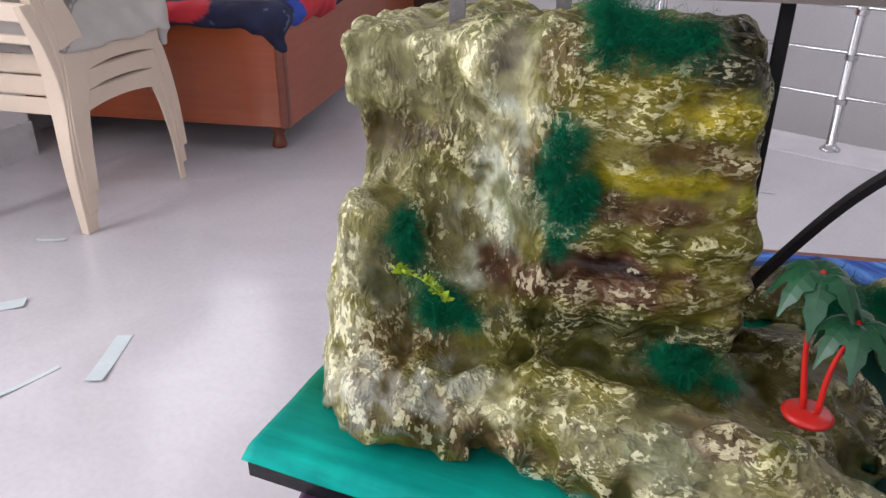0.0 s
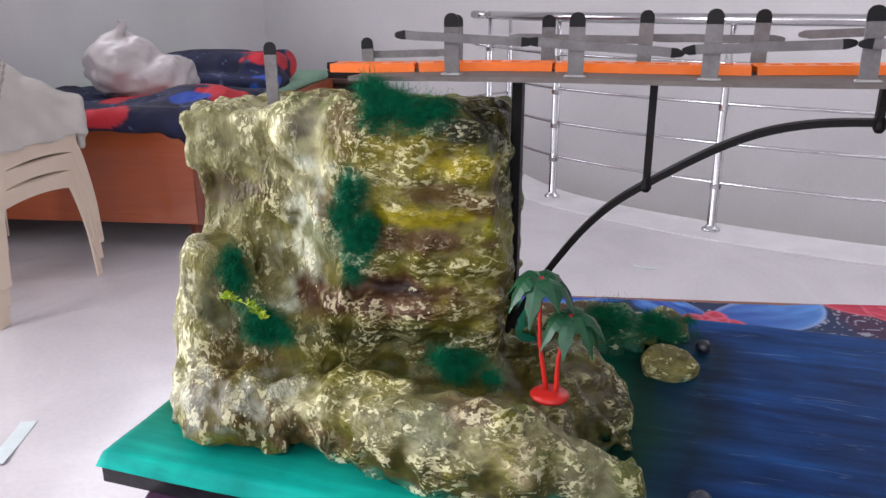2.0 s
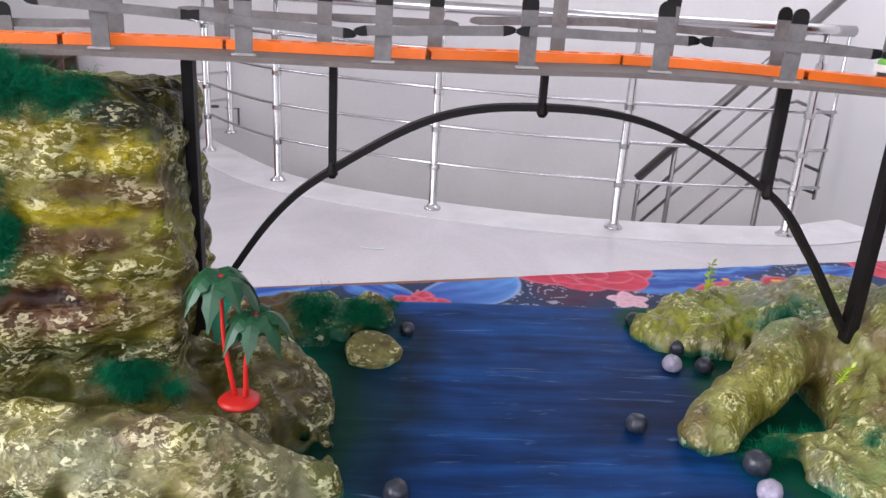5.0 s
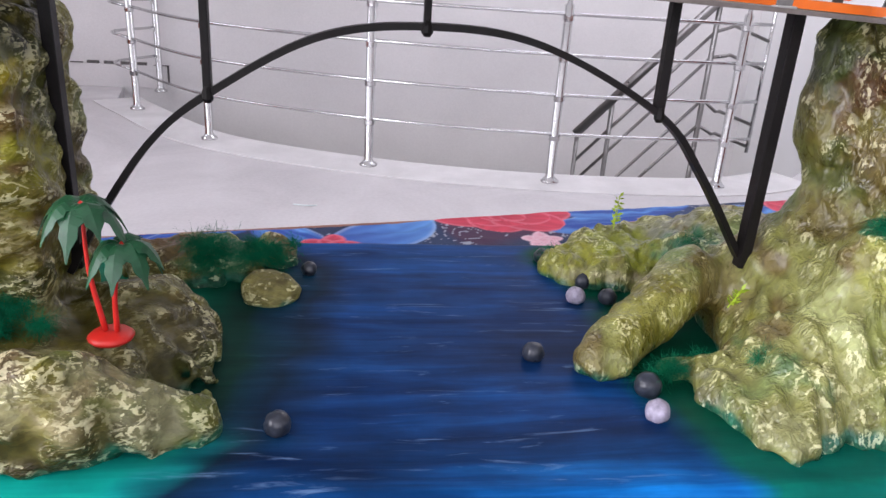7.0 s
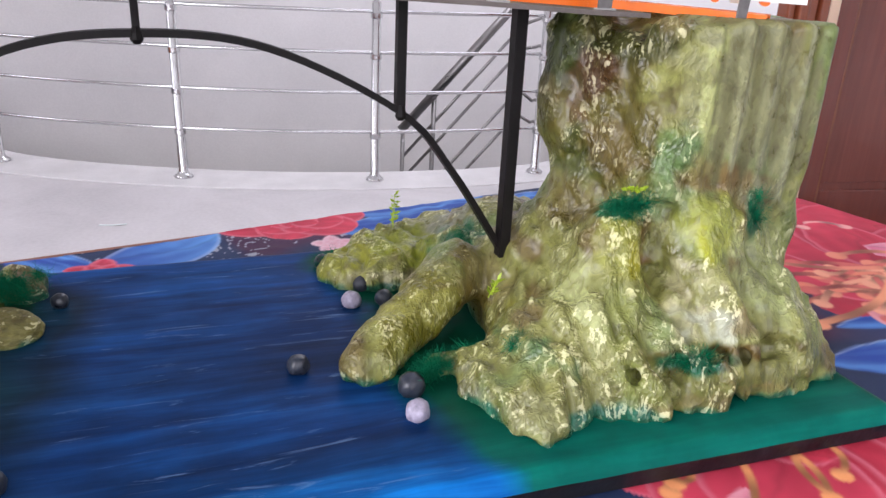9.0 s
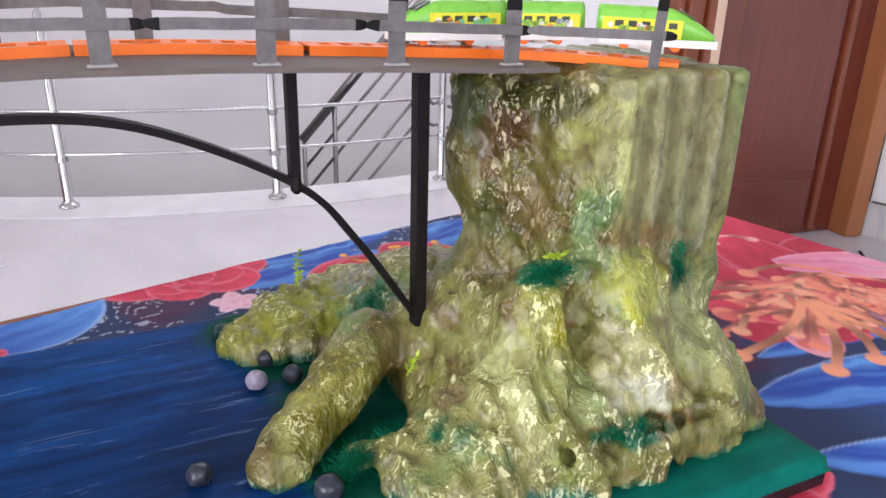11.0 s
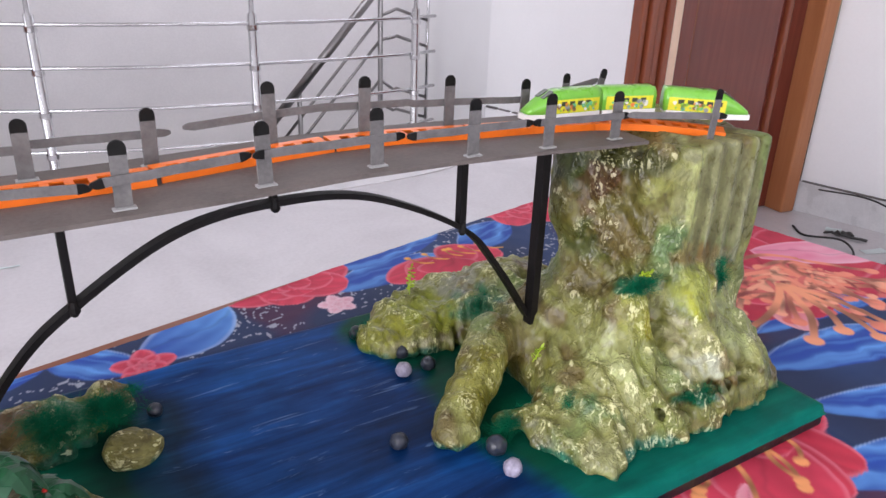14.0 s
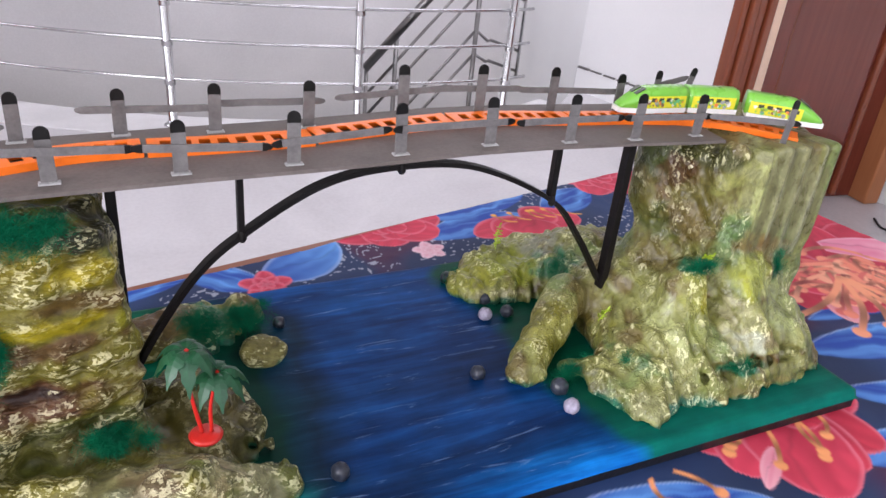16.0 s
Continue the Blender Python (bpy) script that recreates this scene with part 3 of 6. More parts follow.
landing = thing("baseboard", pose(0, 0, 0), "white tile skirting with chipped dark grout on the landing", "baseboard", kind="structure")
part("skirting_tile", sweep([Vector((3.045, 4.00, 0.075)), Vector((3.388, 2.455, 0.075))], rect(0.016, 0.15)), M_WALL_WHITE, landing)
rng = random.Random(12)
for k in range(14):
    a, c = (k + rng.uniform(0.0, 0.15)) / 14, (k + rng.uniform(0.75, 1.0)) / 14
    p, q = Vector((3.043, 4.00, 0.154)), Vector((3.386, 2.455, 0.154))
    part("grout", sweep([p.lerp(q, a), p.lerp(q, c)], rect(0.020, rng.choice((0.005, 0.007, 0.012)))), M_STAIN, landing, "dark chipped grout")
part("grout", box(3.036, 3.044, 3.996, 4.004, 0.0, 0.15, 0.001), M_SKIRT, landing)
edge_line = [Vector((3.522, 1.985, 0.153)), Vector((3.72, 1.170, 0.153)), Vector((4.12, -0.48, 0.153))]
tagged(link("trim", sweep(edge_line, rect(0.016, 0.006)), M_STAIN), "dark grout line along the top of the skirting", "trim", kind="structure")


# ---------------------------------------------------------------- stair railing
def railing():
    r = thing("stair_railing", pose(0, 0, 0), "curved stainless steel stair railing with horizontal bars", "railing")
    posts = [Vector((x, y, 0.007)) for x, y in EDGE[2:7]] + [Vector((-1.019, 5.468, 0.0))]
    for p in posts:
        prof = [(0.044, 0), (0.044, 0.008), (0.030, 0.018), (0.0215, 0.03), (0.0215, 0.835), (0.012, 0.845), (0.012, 0.975)]
        part("post", lathe(prof, 16, p), M_STEEL, r, smooth=True)
    line = [(2.318, 3.500)] + [(p.x, p.y) for p in arc[::-1] if -1.004 < p.x < 2.171]
    run = [Vector((x, y, 0)) for x, y in line] + [Vector((-1.004, 4.798, 0)), Vector((-1.17, 5.012, 0))]
    turn_back = smooth_path([(-1.17, 5.012, 0), (-1.20, 5.10, 0), (-1.17, 5.21, 0), (-1.019, 5.468, 0)], 5)[1:]
    for z in (0.246, 0.435, 0.620, 0.803):
        part("bar", sweep([p + Vector((0, 0, z)) for p in run + turn_back], circle(0.0085, 8)), M_STEEL, r, smooth=True)
    for z in (0.246, 0.435, 0.620, 0.803):
        for p in posts[:-1]:
            part("clamp", lathe([(0.027, 0), (0.027, 0.022)], 12, p + Vector((0, 0, z - 0.036))), M_STEEL, r)
    top = [p + Vector((0, 0, 0.995)) for p in run]
    part("handrail", sweep(top, circle(0.026, 14)), M_STEEL, r, smooth=True)
    return r


railing()

lower = thing("stair_flight_railing", pose(0, 0, 0), "stainless railing of the lower stair flight, coloured dark for its reflections", "railing")
def flight_z(x):
    """Height of the sloping handrail over the stairwell."""
    return -0.010 + 1.07 * (x - 1.80)


for x, r in ((1.80, 0.014), (2.01, 0.016), (2.62, 0.018)):
    part("post", tube((x, 4.7, -2.19), (x, 4.7, flight_z(x)), r), M_STEEL_DARK, lower, smooth=True)
part("handrail", tube((1.785, 4.7, flight_z(1.785)), (2.95, 4.7, flight_z(2.95)), 0.030), M_STEEL_DARK, lower, smooth=True)
for drop, peak in ((0.20, 0.71), (0.36, 0.53), (0.63, 0.165), (0.80, 0.015)):
    part("bar", tube((1.80, 4.7, flight_z(1.80) - drop), (2.62, 4.7, flight_z(2.62) - drop), 0.011, 8), M_STEEL_DARK, lower, smooth=True)
    bend = [Vector((2.62, 4.7, flight_z(2.62) - drop)), Vector((2.725, 4.7, peak - 0.008)), Vector((2.745, 4.7, peak)), Vector((3.00, 4.7, peak - 0.085))]
    part("bar", sweep(bend, circle(0.011, 8)), M_STEEL_DARK, lower, smooth=True)
part("post", tube((3.00, 4.7, -0.11), (3.00, 4.7, 0.95), 0.012), M_STEEL, lower, smooth=True)

# ---------------------------------------------------------------- table and printed sheet
# the model was laid out on its own axes: this sets it, with its table, into the room
MODEL = Matrix.Translation((-0.338, 0.432, 0.627)) @ Matrix.Rotation(radians(0.86), 4, "Z") @ Matrix.Scale(1.0534, 4) @ Matrix.Translation((0.312, -0.41, -0.642))
room_things = set(scene.objects)

BED = Matrix.Translation((1.575, 1.401, 0)) @ Matrix.Rotation(radians(11.1), 4, "Z")
table = thing("table", BED, "low wooden table hidden under a printed sheet", "table")
part("tabletop", box(-1.99, 0.0, -1.16, 0.0, 0.552, 0.586, 0.006), M_TABLE, table, "reddish-brown wooden top")
for x in (-1.93, -0.06):
    for y in (-1.10, -0.06):
        part("leg", box(x - 0.03, x + 0.03, y - 0.03, y + 0.03, 0.0468, 0.552, 0.005), M_TABLE, table)
for x0, x1, y0, y1 in ((-1.90, -0.09, -1.12, -1.10), (-1.90, -0.09, -0.06, -0.04)):
    part("apron", box(x0, x1, y0, y1, 0.47, 0.552, 0.003), M_TABLE, table)


def along(X, Y, a, b, bend=0.0):
    """Place along (0 to 1) and across a line from a to b that bows to one side."""
    a, b = np.array(a), np.array(b)
    d = b - a
    n = np.hypot(*d)
    u = ((X - a[0]) * d[0] + (Y - a[1]) * d[1]) / n**2
    return u, (-(X - a[0]) * d[1] + (Y - a[1]) * d[0]) / n - bend * np.sin(np.pi * np.clip(u, 0, 1))


def petal(C, X, Y, grain, a, b, width, inner, outer, edge, bend=0.0, blunt=0.55, rim_width=0.008):
    """A printed petal from its base a to its tip b: deep at the base, streaked, with a pale ruffled rim."""
    u, v = along(X, Y, a, b, bend)
    half = width * np.clip(np.sin(np.pi * np.clip(u * 0.94 + 0.05, 0, 1)), 0, 1) ** blunt * (0.93 + 0.14 * grain)
    inside = np.minimum(half - np.abs(v), np.minimum(u, 1 - u) * 0.5)
    w = np.clip(inside / 0.003, 0, 1)[..., None]
    streak = 0.5 + 0.5 * np.sin(v / width * 11 + 5 * grain + 2.5 * u)
    tone = np.clip(0.10 + 0.60 * u + 0.28 * streak * (0.4 + 0.6 * u) + 0.5 * (grain - 0.5), 0, 1)[..., None]
    col = np.array(inner) * (1 - tone) + np.array(outer) * tone
    fold = np.clip(1 - np.abs(v - 0.35 * width * np.sin(u * 4 + grain * 3)) / (0.10 * width), 0, 1)[..., None] * 0.35
    col = col * (1 - fold * 0.6)
    rim_w = np.clip(1 - np.abs(inside - rim_width * 0.5) / rim_width, 0, 1)[..., None] * 0.34
    col = col * (1 - rim_w) + np.array(edge) * rim_w
    return C * (1 - w) + col * w


def rosette(C, X, Y, grain, at, radius, count, inner, outer, edge, spin=0.0, squash=1.0, width=0.42):
    """Overlapping petals round a heart, the inner ring over the outer."""
    for ring, (reach, turn) in enumerate(((1.0, 0.0), (0.66, 0.5), (0.36, 0.2))):
        for k in range(count):
            ang = spin + 2 * math.pi * (k + turn) / count
            tip = (at[0] + radius * reach * math.cos(ang), at[1] + radius * reach * squash * math.sin(ang))
            C = petal(C, X, Y, grain, at, tip, radius * width * (1.0 - 0.25 * ring), inner, outer, edge, 0.0, 0.45)
    return C


def frond(C, X, Y, grain, a, b, width, dark, light, bend=0.0, rim=(0.55, 0.66, 0.84)):
    """A printed feathery leaf: blue, brushed with pale streaks along its length, thin white outline."""
    u, v = along(X, Y, a, b, bend)
    half = width * np.sin(np.pi * np.clip(u, 0, 1)) ** 0.62 * (0.9 + 0.2 * grain)
    w = np.clip((half - np.abs(v)) / 0.004, 0, 1)[..., None] * ((u > 0) & (u < 1))[..., None]
    s1 = 0.5 + 0.5 * np.sin(v / width * 5.5 + 2.2 * np.sin(u * 4) + 4 * grain)
    s2 = np.clip((0.5 + 0.5 * np.sin(v / width * 13 + u * 6 + 6 * grain) - 0.72) / 0.2, 0, 1)
    tone = np.clip(0.05 + 0.55 * s1**2 + 0.30 * s2 * np.clip(u * 2, 0, 1), 0, 1)[..., None]
    col = np.array(dark) * (1 - tone) + np.array(light) * tone
    line = np.clip(1 - np.abs(half - np.abs(v) - 0.003) / 0.0035, 0, 1)[..., None] * 0.5 * (v > 0)[..., None]
    col = col * (1 - line) + np.array(rim) * line
    return C * (1 - w) + col * w


def thread(C, X, Y, a, b, width, colour, bend=0.0):
    """A printed stamen with a knob at its end."""
    a, b = np.array(a), np.array(b)
    d = b - a
    n = np.hypot(*d)
    u = ((X - a[0]) * d[0] + (Y - a[1]) * d[1]) / n**2
    v = (-(X - a[0]) * d[1] + (Y - a[1]) * d[0]) / n - bend * np.sin(np.pi * np.clip(u, 0, 1))
    w = np.clip((width - np.abs(v)) / 0.003, 0, 1) * ((u > 0) & (u < 1))
    w = np.maximum(w, np.clip((width * 2.1 - np.hypot(X - b[0], (Y - b[1]))) / 0.003, 0, 1))[..., None]
    tone = np.clip(0.75 + 0.4 * np.sin(u * 7), 0, 1)[..., None]
    return C * (1 - w) + np.array(colour) * tone * w


def sheet():
    step = 0.003
    us, vs = np.arange(-2.0, 0.012, step), np.arange(-1.17, -0.012, step)
    U, V = np.meshgrid(us, vs, indexing="ij")
    m = np.array(BED)
    X, Y = m[0, 0] * U + m[0, 1] * V + m[0, 3], m[1, 0] * U + m[1, 1] * V + m[1, 3]
    P = np.stack([X.ravel(), Y.ravel(), 0 * X.ravel()], 1)
    Z = 0.5895 + 0.004 * (value_noise(P, 9, 2).reshape(X.shape)) + 0.0015 * ridges(P, 22, 3).reshape(X.shape)
    V = np.minimum(V, -0.012 - 0.022 * np.clip(-0.75 - U, 0, 0.6) / 0.6 - 0.004 * np.sin(U * 9))
    X, Y = m[0, 0] * U + m[0, 1] * V + m[0, 3], m[1, 0] * U + m[1, 1] * V + m[1, 3]
    over = np.clip(-1.985 - U, 0, None)
    cloth = np.stack([X, Y], -1)
    Y = Y - 0.018 * np.clip((Y - 0.5) / 0.4, 0, 1)
    Z = Z - over * 2
    grain = 0.6 * value_noise(P, 17, 21).reshape(X.shape) + 0.4 * value_noise(P, 45, 22).reshape(X.shape)
    n1 = value_noise(P, 9, 5).reshape(X.shape)[..., None]
    C = np.array([0.006, 0.014, 0.050]) * (1 - n1) + np.array([0.012, 0.045, 0.150]) * n1
    wine = np.clip((value_noise(P, 8, 9).reshape(X.shape) - 0.60) / 0.12, 0, 1)[..., None] * 0.7
    C = C * (1 - wine) + np.array([0.070, 0.008, 0.035]) * wine
    lace = (np.abs((value_noise(P, 26, 31).reshape(X.shape) * 5) % 1 - 0.5) < 0.10) & (value_noise(P, 190, 32).reshape(X.shape) > 0.52) & (value_noise(P, 11, 33).reshape(X.shape) > 0.46) & (Y > 1.0)
    dots = (value_noise(P, 150, 12).reshape(X.shape) > 0.80) & (value_noise(P, 13, 11).reshape(X.shape) > 0.5) & (Y > 0.95)
    C = np.where((dots | lace)[..., None], np.array([0.34, 0.36, 0.44]), C)
    blue, pale = (0.005, 0.048, 0.34), (0.13, 0.36, 0.80)
    red, deep, pink, coral = (0.74, 0.055, 0.11), (0.34, 0.008, 0.035), (0.90, 0.34, 0.44), (0.84, 0.26, 0.17)
    # leaves behind the board
    for a, b, w, bend in (
        ((-0.10, 0.98), (0.18, 1.12), 0.045, 0.01), ((0.02, 1.02), (0.17, 1.075), 0.030, 0.01), ((0.17, 1.10), (0.30, 1.01), 0.045, 0.0), ((0.66, 1.10), (0.93, 1.15), 0.055, 0.012), ((0.70, 1.18), (0.98, 1.25), 0.045, 0.0), ((0.98, 1.15), (1.16, 1.24), 0.055, 0.0),
        # beside and before it
        ((1.13, 0.545), (1.55, 0.455), 0.056, 0.012), ((1.22, 0.615), (1.80, 0.585), 0.040, 0.015), ((1.09, 0.445), (1.48, 0.300), 0.048, -0.012), ((0.95, 0.345), (1.30, 0.185), 0.055, 0.02), ((1.30, 0.42), (1.75, 0.30), 0.05, 0.0),
        ((0.45, 0.36), (0.80, 0.30), 0.06, 0.01), ((0.60, 0.30), (0.85, 0.16), 0.05, 0.0), ((0.20, 0.33), (0.50, 0.26), 0.05, 0.0)):
        C = frond(C, X, Y, grain, a, b, w, blue, pale, bend)
    C = petal(C, X, Y, grain, (0.315, 1.035), (0.462, 1.145), 0.062, blue, pale, (0.62, 0.72, 0.86), -0.012, 0.45)
    C = petal(C, X, Y, grain, (0.262, 1.10), (0.315, 1.115), 0.010, (0.70, 0.42, 0.02), (0.85, 0.65, 0.10), (0.9, 0.8, 0.3))
    # roses behind the board
    C = rosette(C, X, Y, grain, (0.595, 1.175), 0.135, 6, deep, red, pink, 0.3, 0.62)
    C = rosette(C, X, Y, grain, (0.30, 1.015), 0.050, 5, deep, red, pink, 0.2)
    for tip, w in (((0.765, 1.085), 0.05), ((0.82, 1.06), 0.06), ((1.05, 1.11), 0.06), ((1.00, 1.16), 0.05), ((0.90, 1.06), 0.07)):
        C = petal(C, X, Y, grain, (0.915, 1.125), tip, w, deep, red, pink)
    C = rosette(C, X, Y, grain, (1.24, 1.31), 0.13, 6, deep, red, pink, 0.9)
    C = rosette(C, X, Y, grain, (0.642, 1.055), 0.036, 5, (0.62, 0.16, 0.24), (0.84, 0.55, 0.64), (0.92, 0.74, 0.80), 0.3)
    # the large bloom at the table's end
    heart = (1.50, 0.735)
    for tip, w, tone in (
        ((1.90, 1.02), 0.19, 0), ((1.62, 1.22), 0.19, 0), ((1.36, 1.12), 0.16, 0), ((1.93, 0.62), 0.16, 0), ((1.25, 0.655), 0.060, 1), ((1.27, 0.81), 0.115, 0), ((1.44, 1.02), 0.12, 0), ((1.70, 1.04), 0.15, 0), ((1.86, 0.83), 0.13, 0), ((1.36, 0.60), 0.06, 1), ((1.55, 0.97), 0.08, 0)):
        C = petal(C, X, Y, grain, heart, tip, w, deep, (red, (0.52, 0.025, 0.06))[tone], (pink, red)[tone], 0.0, 0.5)
    C = petal(C, X, Y, grain, (1.52, 0.825), (1.86, 0.69), 0.060, (0.76, 0.17, 0.30), (0.88, 0.50, 0.60), (0.93, 0.66, 0.72))
    for a, b in (((1.42, 0.93), (1.50, 0.95)), ((1.44, 0.96), (1.40, 0.91)), ((1.52, 0.97), (1.58, 0.93)), ((1.38, 0.94), (1.41, 0.98))):
        C = thread(C, X, Y, a, b, 0.007, (0.90, 0.42, 0.40), 0.015)
    C = petal(C, X, Y, grain, (1.36, 0.66), (1.31, 0.575), 0.040, (0.66, 0.10, 0.12), (0.82, 0.42, 0.48), (0.9, 0.4, 0.4))
    rng = random.Random(5)
    for k in range(90):
        ang, ln = radians(rng.uniform(150, 325)), rng.uniform(0.05, 0.20)
        start = (heart[0] + rng.uniform(-0.09, 0.09), heart[1] + rng.uniform(-0.06, 0.03))
        tip = (start[0] + ln * math.cos(ang), start[1] + 0.80 * ln * math.sin(ang))
        C = thread(C, X, Y, start, tip, rng.uniform(0.005, 0.010), (coral, (0.86, 0.30, 0.20), (0.70, 0.15, 0.13), (0.90, 0.40, 0.26))[k % 4], rng.uniform(-0.03, 0.03))
    for tip in ((1.205, 0.630), (1.288, 0.552), (1.365, 0.545), (1.40, 0.500), (1.46, 0.505)):
        C = thread(C, X, Y, (heart[0] - 0.06, heart[1] - 0.02), tip, 0.0085, (0.90, 0.36, 0.20), 0.02)
    # the bloom that shows before the board
    for tip, w, tone in (((0.76, 0.43), 0.075, 0), ((0.79, 0.36), 0.07, 0), ((1.10, 0.425), 0.058, 0), ((1.045, 0.325), 0.062, 1), ((0.97, 0.30), 0.06, 1), ((0.885, 0.275), 0.085, 0), ((1.00, 0.40), 0.05, 1)):
        C = petal(C, X, Y, grain, (0.945, 0.475), tip, w, deep, (red, (0.64, 0.035, 0.075))[tone], pink, 0.0, 0.5)
    C = petal(C, X, Y, grain, (0.875, 0.385), (0.800, 0.325), 0.016, (0.72, 0.16, 0.25), (0.86, 0.40, 0.48), (0.90, 0.50, 0.56))
    for a, b, bend in (((0.957, 0.440), (0.932, 0.342), 0.012), ((0.975, 0.435), (0.940, 0.352), -0.012), ((0.902, 0.440), (0.856, 0.354), 0.008), ((0.849, 0.440), (0.803, 0.400), -0.01), ((1.000, 0.430), (0.975, 0.375), 0.012), ((0.840, 0.43), (0.815, 0.41), 0.01), ((0.70, 0.40), (0.735, 0.345), 0.006), ((0.66, 0.40), (0.655, 0.355), -0.006)):
        C = thread(C, X, Y, a, b, 0.0055, (0.90, 0.36, 0.14), bend)
    for k in range(6):
        x = 0.89 + 0.035 * k
        C = thread(C, X, Y, (x, 1.12), (x - 0.03 + rng.uniform(-0.02, 0.02), 1.165), 0.004, (0.88, 0.42, 0.06), 0.01)
    n, k = U.shape
    idx = np.arange(n * k).reshape(n, k)
    Q = np.stack([idx[:-1, :-1], idx[1:, :-1], idx[1:, 1:], idx[:-1, 1:]], -1).reshape(-1, 4)
    paint = np.concatenate([np.clip(C, 0, 1), np.ones((*X.shape, 1))], -1).reshape(-1, 4)
    ob = soft_mesh("bedsheet", np.stack([cloth[..., 0].ravel(), cloth[..., 1].ravel(), Z.ravel()], 1), Q, M_SHEET, paint)
    mod = ob.modifiers.new("thickness", "SOLIDIFY")
    mod.thickness, mod.offset = 0.002, -1
    tagged(ob, "navy cotton sheet printed with large red flowers and blue leaves", "bedsheet")


sheet()

# ---------------------------------------------------------------- the model's base board
TOP = 0.628
BX0, BX1, BY0, BY1 = -0.313, 1.071, 0.409, 0.960


def board_skew(x):
    """How far the front edge stands back: the board was sawn a little out of square."""
    return 0.028 * (BX1 - x) / (BX1 - BX0)


def base_board():
    b = thing("model_base_board", pose(0, 0, 0), "flat board painted as green banks and a blue river", "model base")
    part("board_body", slab([(BX0, BY0 + board_skew(BX0)), (BX1, BY0), (BX1, BY1), (BX0, BY1)], 0.5935, TOP - 0.010), M_EDGE, b, "black plastic wrapped underside")
    xs, ys = np.linspace(BX0 - 0.004, BX1 + 0.004, 230), np.linspace(BY0 - 0.004, BY1 + 0.004, 92)
    X, Y = np.meshgrid(xs, ys, indexing="ij")
    Y = Y + (BY1 - Y) / (BY1 - BY0) * board_skew(X)
    P = np.stack([X.ravel(), Y.ravel(), 0 * X.ravel()], 1)
    wob = 0.03 * (value_noise(P, 30, 4).reshape(X.shape) - 0.5)
    left = np.interp(Y, [0.40, 0.45, 0.50, 0.60, 0.75, 0.86, 0.95], [0.14, 0.165, 0.215, 0.235, 0.245, 0.265, 0.17]) + wob
    right = np.interp(Y, [0.40, 0.45, 0.50, 0.57, 0.63, 0.75, 0.85, 0.92, 0.95], [0.675, 0.637, 0.635, 0.612, 0.60, 0.62, 0.595, 0.572, 0.60]) + wob
    wet = (np.clip((X - left + 0.02) / 0.05, 0, 1) * np.clip((right - X + 0.010) / 0.035, 0, 1))[..., None]
    shade = np.clip(value_noise(P * np.array([0.35, 1, 1]), 11, 3).reshape(X.shape), 0, 1)[..., None]
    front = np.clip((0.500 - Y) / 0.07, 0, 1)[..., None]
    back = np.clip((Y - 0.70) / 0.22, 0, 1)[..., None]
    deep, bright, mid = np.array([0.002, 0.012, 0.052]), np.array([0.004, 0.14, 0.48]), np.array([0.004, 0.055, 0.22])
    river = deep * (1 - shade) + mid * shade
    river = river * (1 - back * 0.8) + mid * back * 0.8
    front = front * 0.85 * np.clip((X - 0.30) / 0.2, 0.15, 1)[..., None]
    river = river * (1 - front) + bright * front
    # river colour darkened along the left bank
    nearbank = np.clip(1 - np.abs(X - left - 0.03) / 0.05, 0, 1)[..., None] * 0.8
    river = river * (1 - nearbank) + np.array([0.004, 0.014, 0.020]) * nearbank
    g = value_noise(P, 18, 8).reshape(X.shape)[..., None]
    bank = np.array([0.003, 0.135, 0.070]) * (1 - g) + np.array([0.003, 0.24, 0.150]) * g
    # right bank dimmed in its colour for the shade below the rock
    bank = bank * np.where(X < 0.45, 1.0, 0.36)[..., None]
    # gloom at the left waterline, put into the bank's colour
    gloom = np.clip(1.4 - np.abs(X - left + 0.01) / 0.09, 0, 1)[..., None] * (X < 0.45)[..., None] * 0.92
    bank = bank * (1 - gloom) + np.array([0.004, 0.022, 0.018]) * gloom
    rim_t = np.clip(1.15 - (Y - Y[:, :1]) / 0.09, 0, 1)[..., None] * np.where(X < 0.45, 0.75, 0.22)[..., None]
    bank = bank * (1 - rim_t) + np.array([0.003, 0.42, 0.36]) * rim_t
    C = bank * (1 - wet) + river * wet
    edge = np.minimum(np.minimum(X - xs[0], xs[-1] - X), np.minimum(Y - Y[:, :1], ys[-1] - Y))
    Z = TOP + 0.0014 * (value_noise(P, 26, 6).reshape(X.shape) - 0.5) - np.where(edge < 0.003, 0.012, 0.0) - np.clip(0.010 - edge, 0, 1) * 0.35
    n, k = X.shape
    idx = np.arange(n * k).reshape(n, k)
    Q = np.stack([idx[:-1, :-1], idx[1:, :-1], idx[1:, 1:], idx[:-1, 1:]], -1).reshape(-1, 4)
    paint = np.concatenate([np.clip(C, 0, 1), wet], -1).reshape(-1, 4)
    soft_mesh("painted_top", np.stack([X.ravel(), Y.ravel(), Z.ravel()], 1), Q, M_BOARD, paint, b)["label"] = "green and blue brushed poster paint, with shade painted in at the banks"


base_board()


# ---------------------------------------------------------------- the two cliffs
def cells(P, size, seed):
    """Distance to the nearest of many scattered points, in cell widths."""
    q = (P / size + seed * 3.7).astype(np.float32)
    base = np.floor(q).astype(np.int32)
    best = np.full(len(P), 9.0, np.float32)
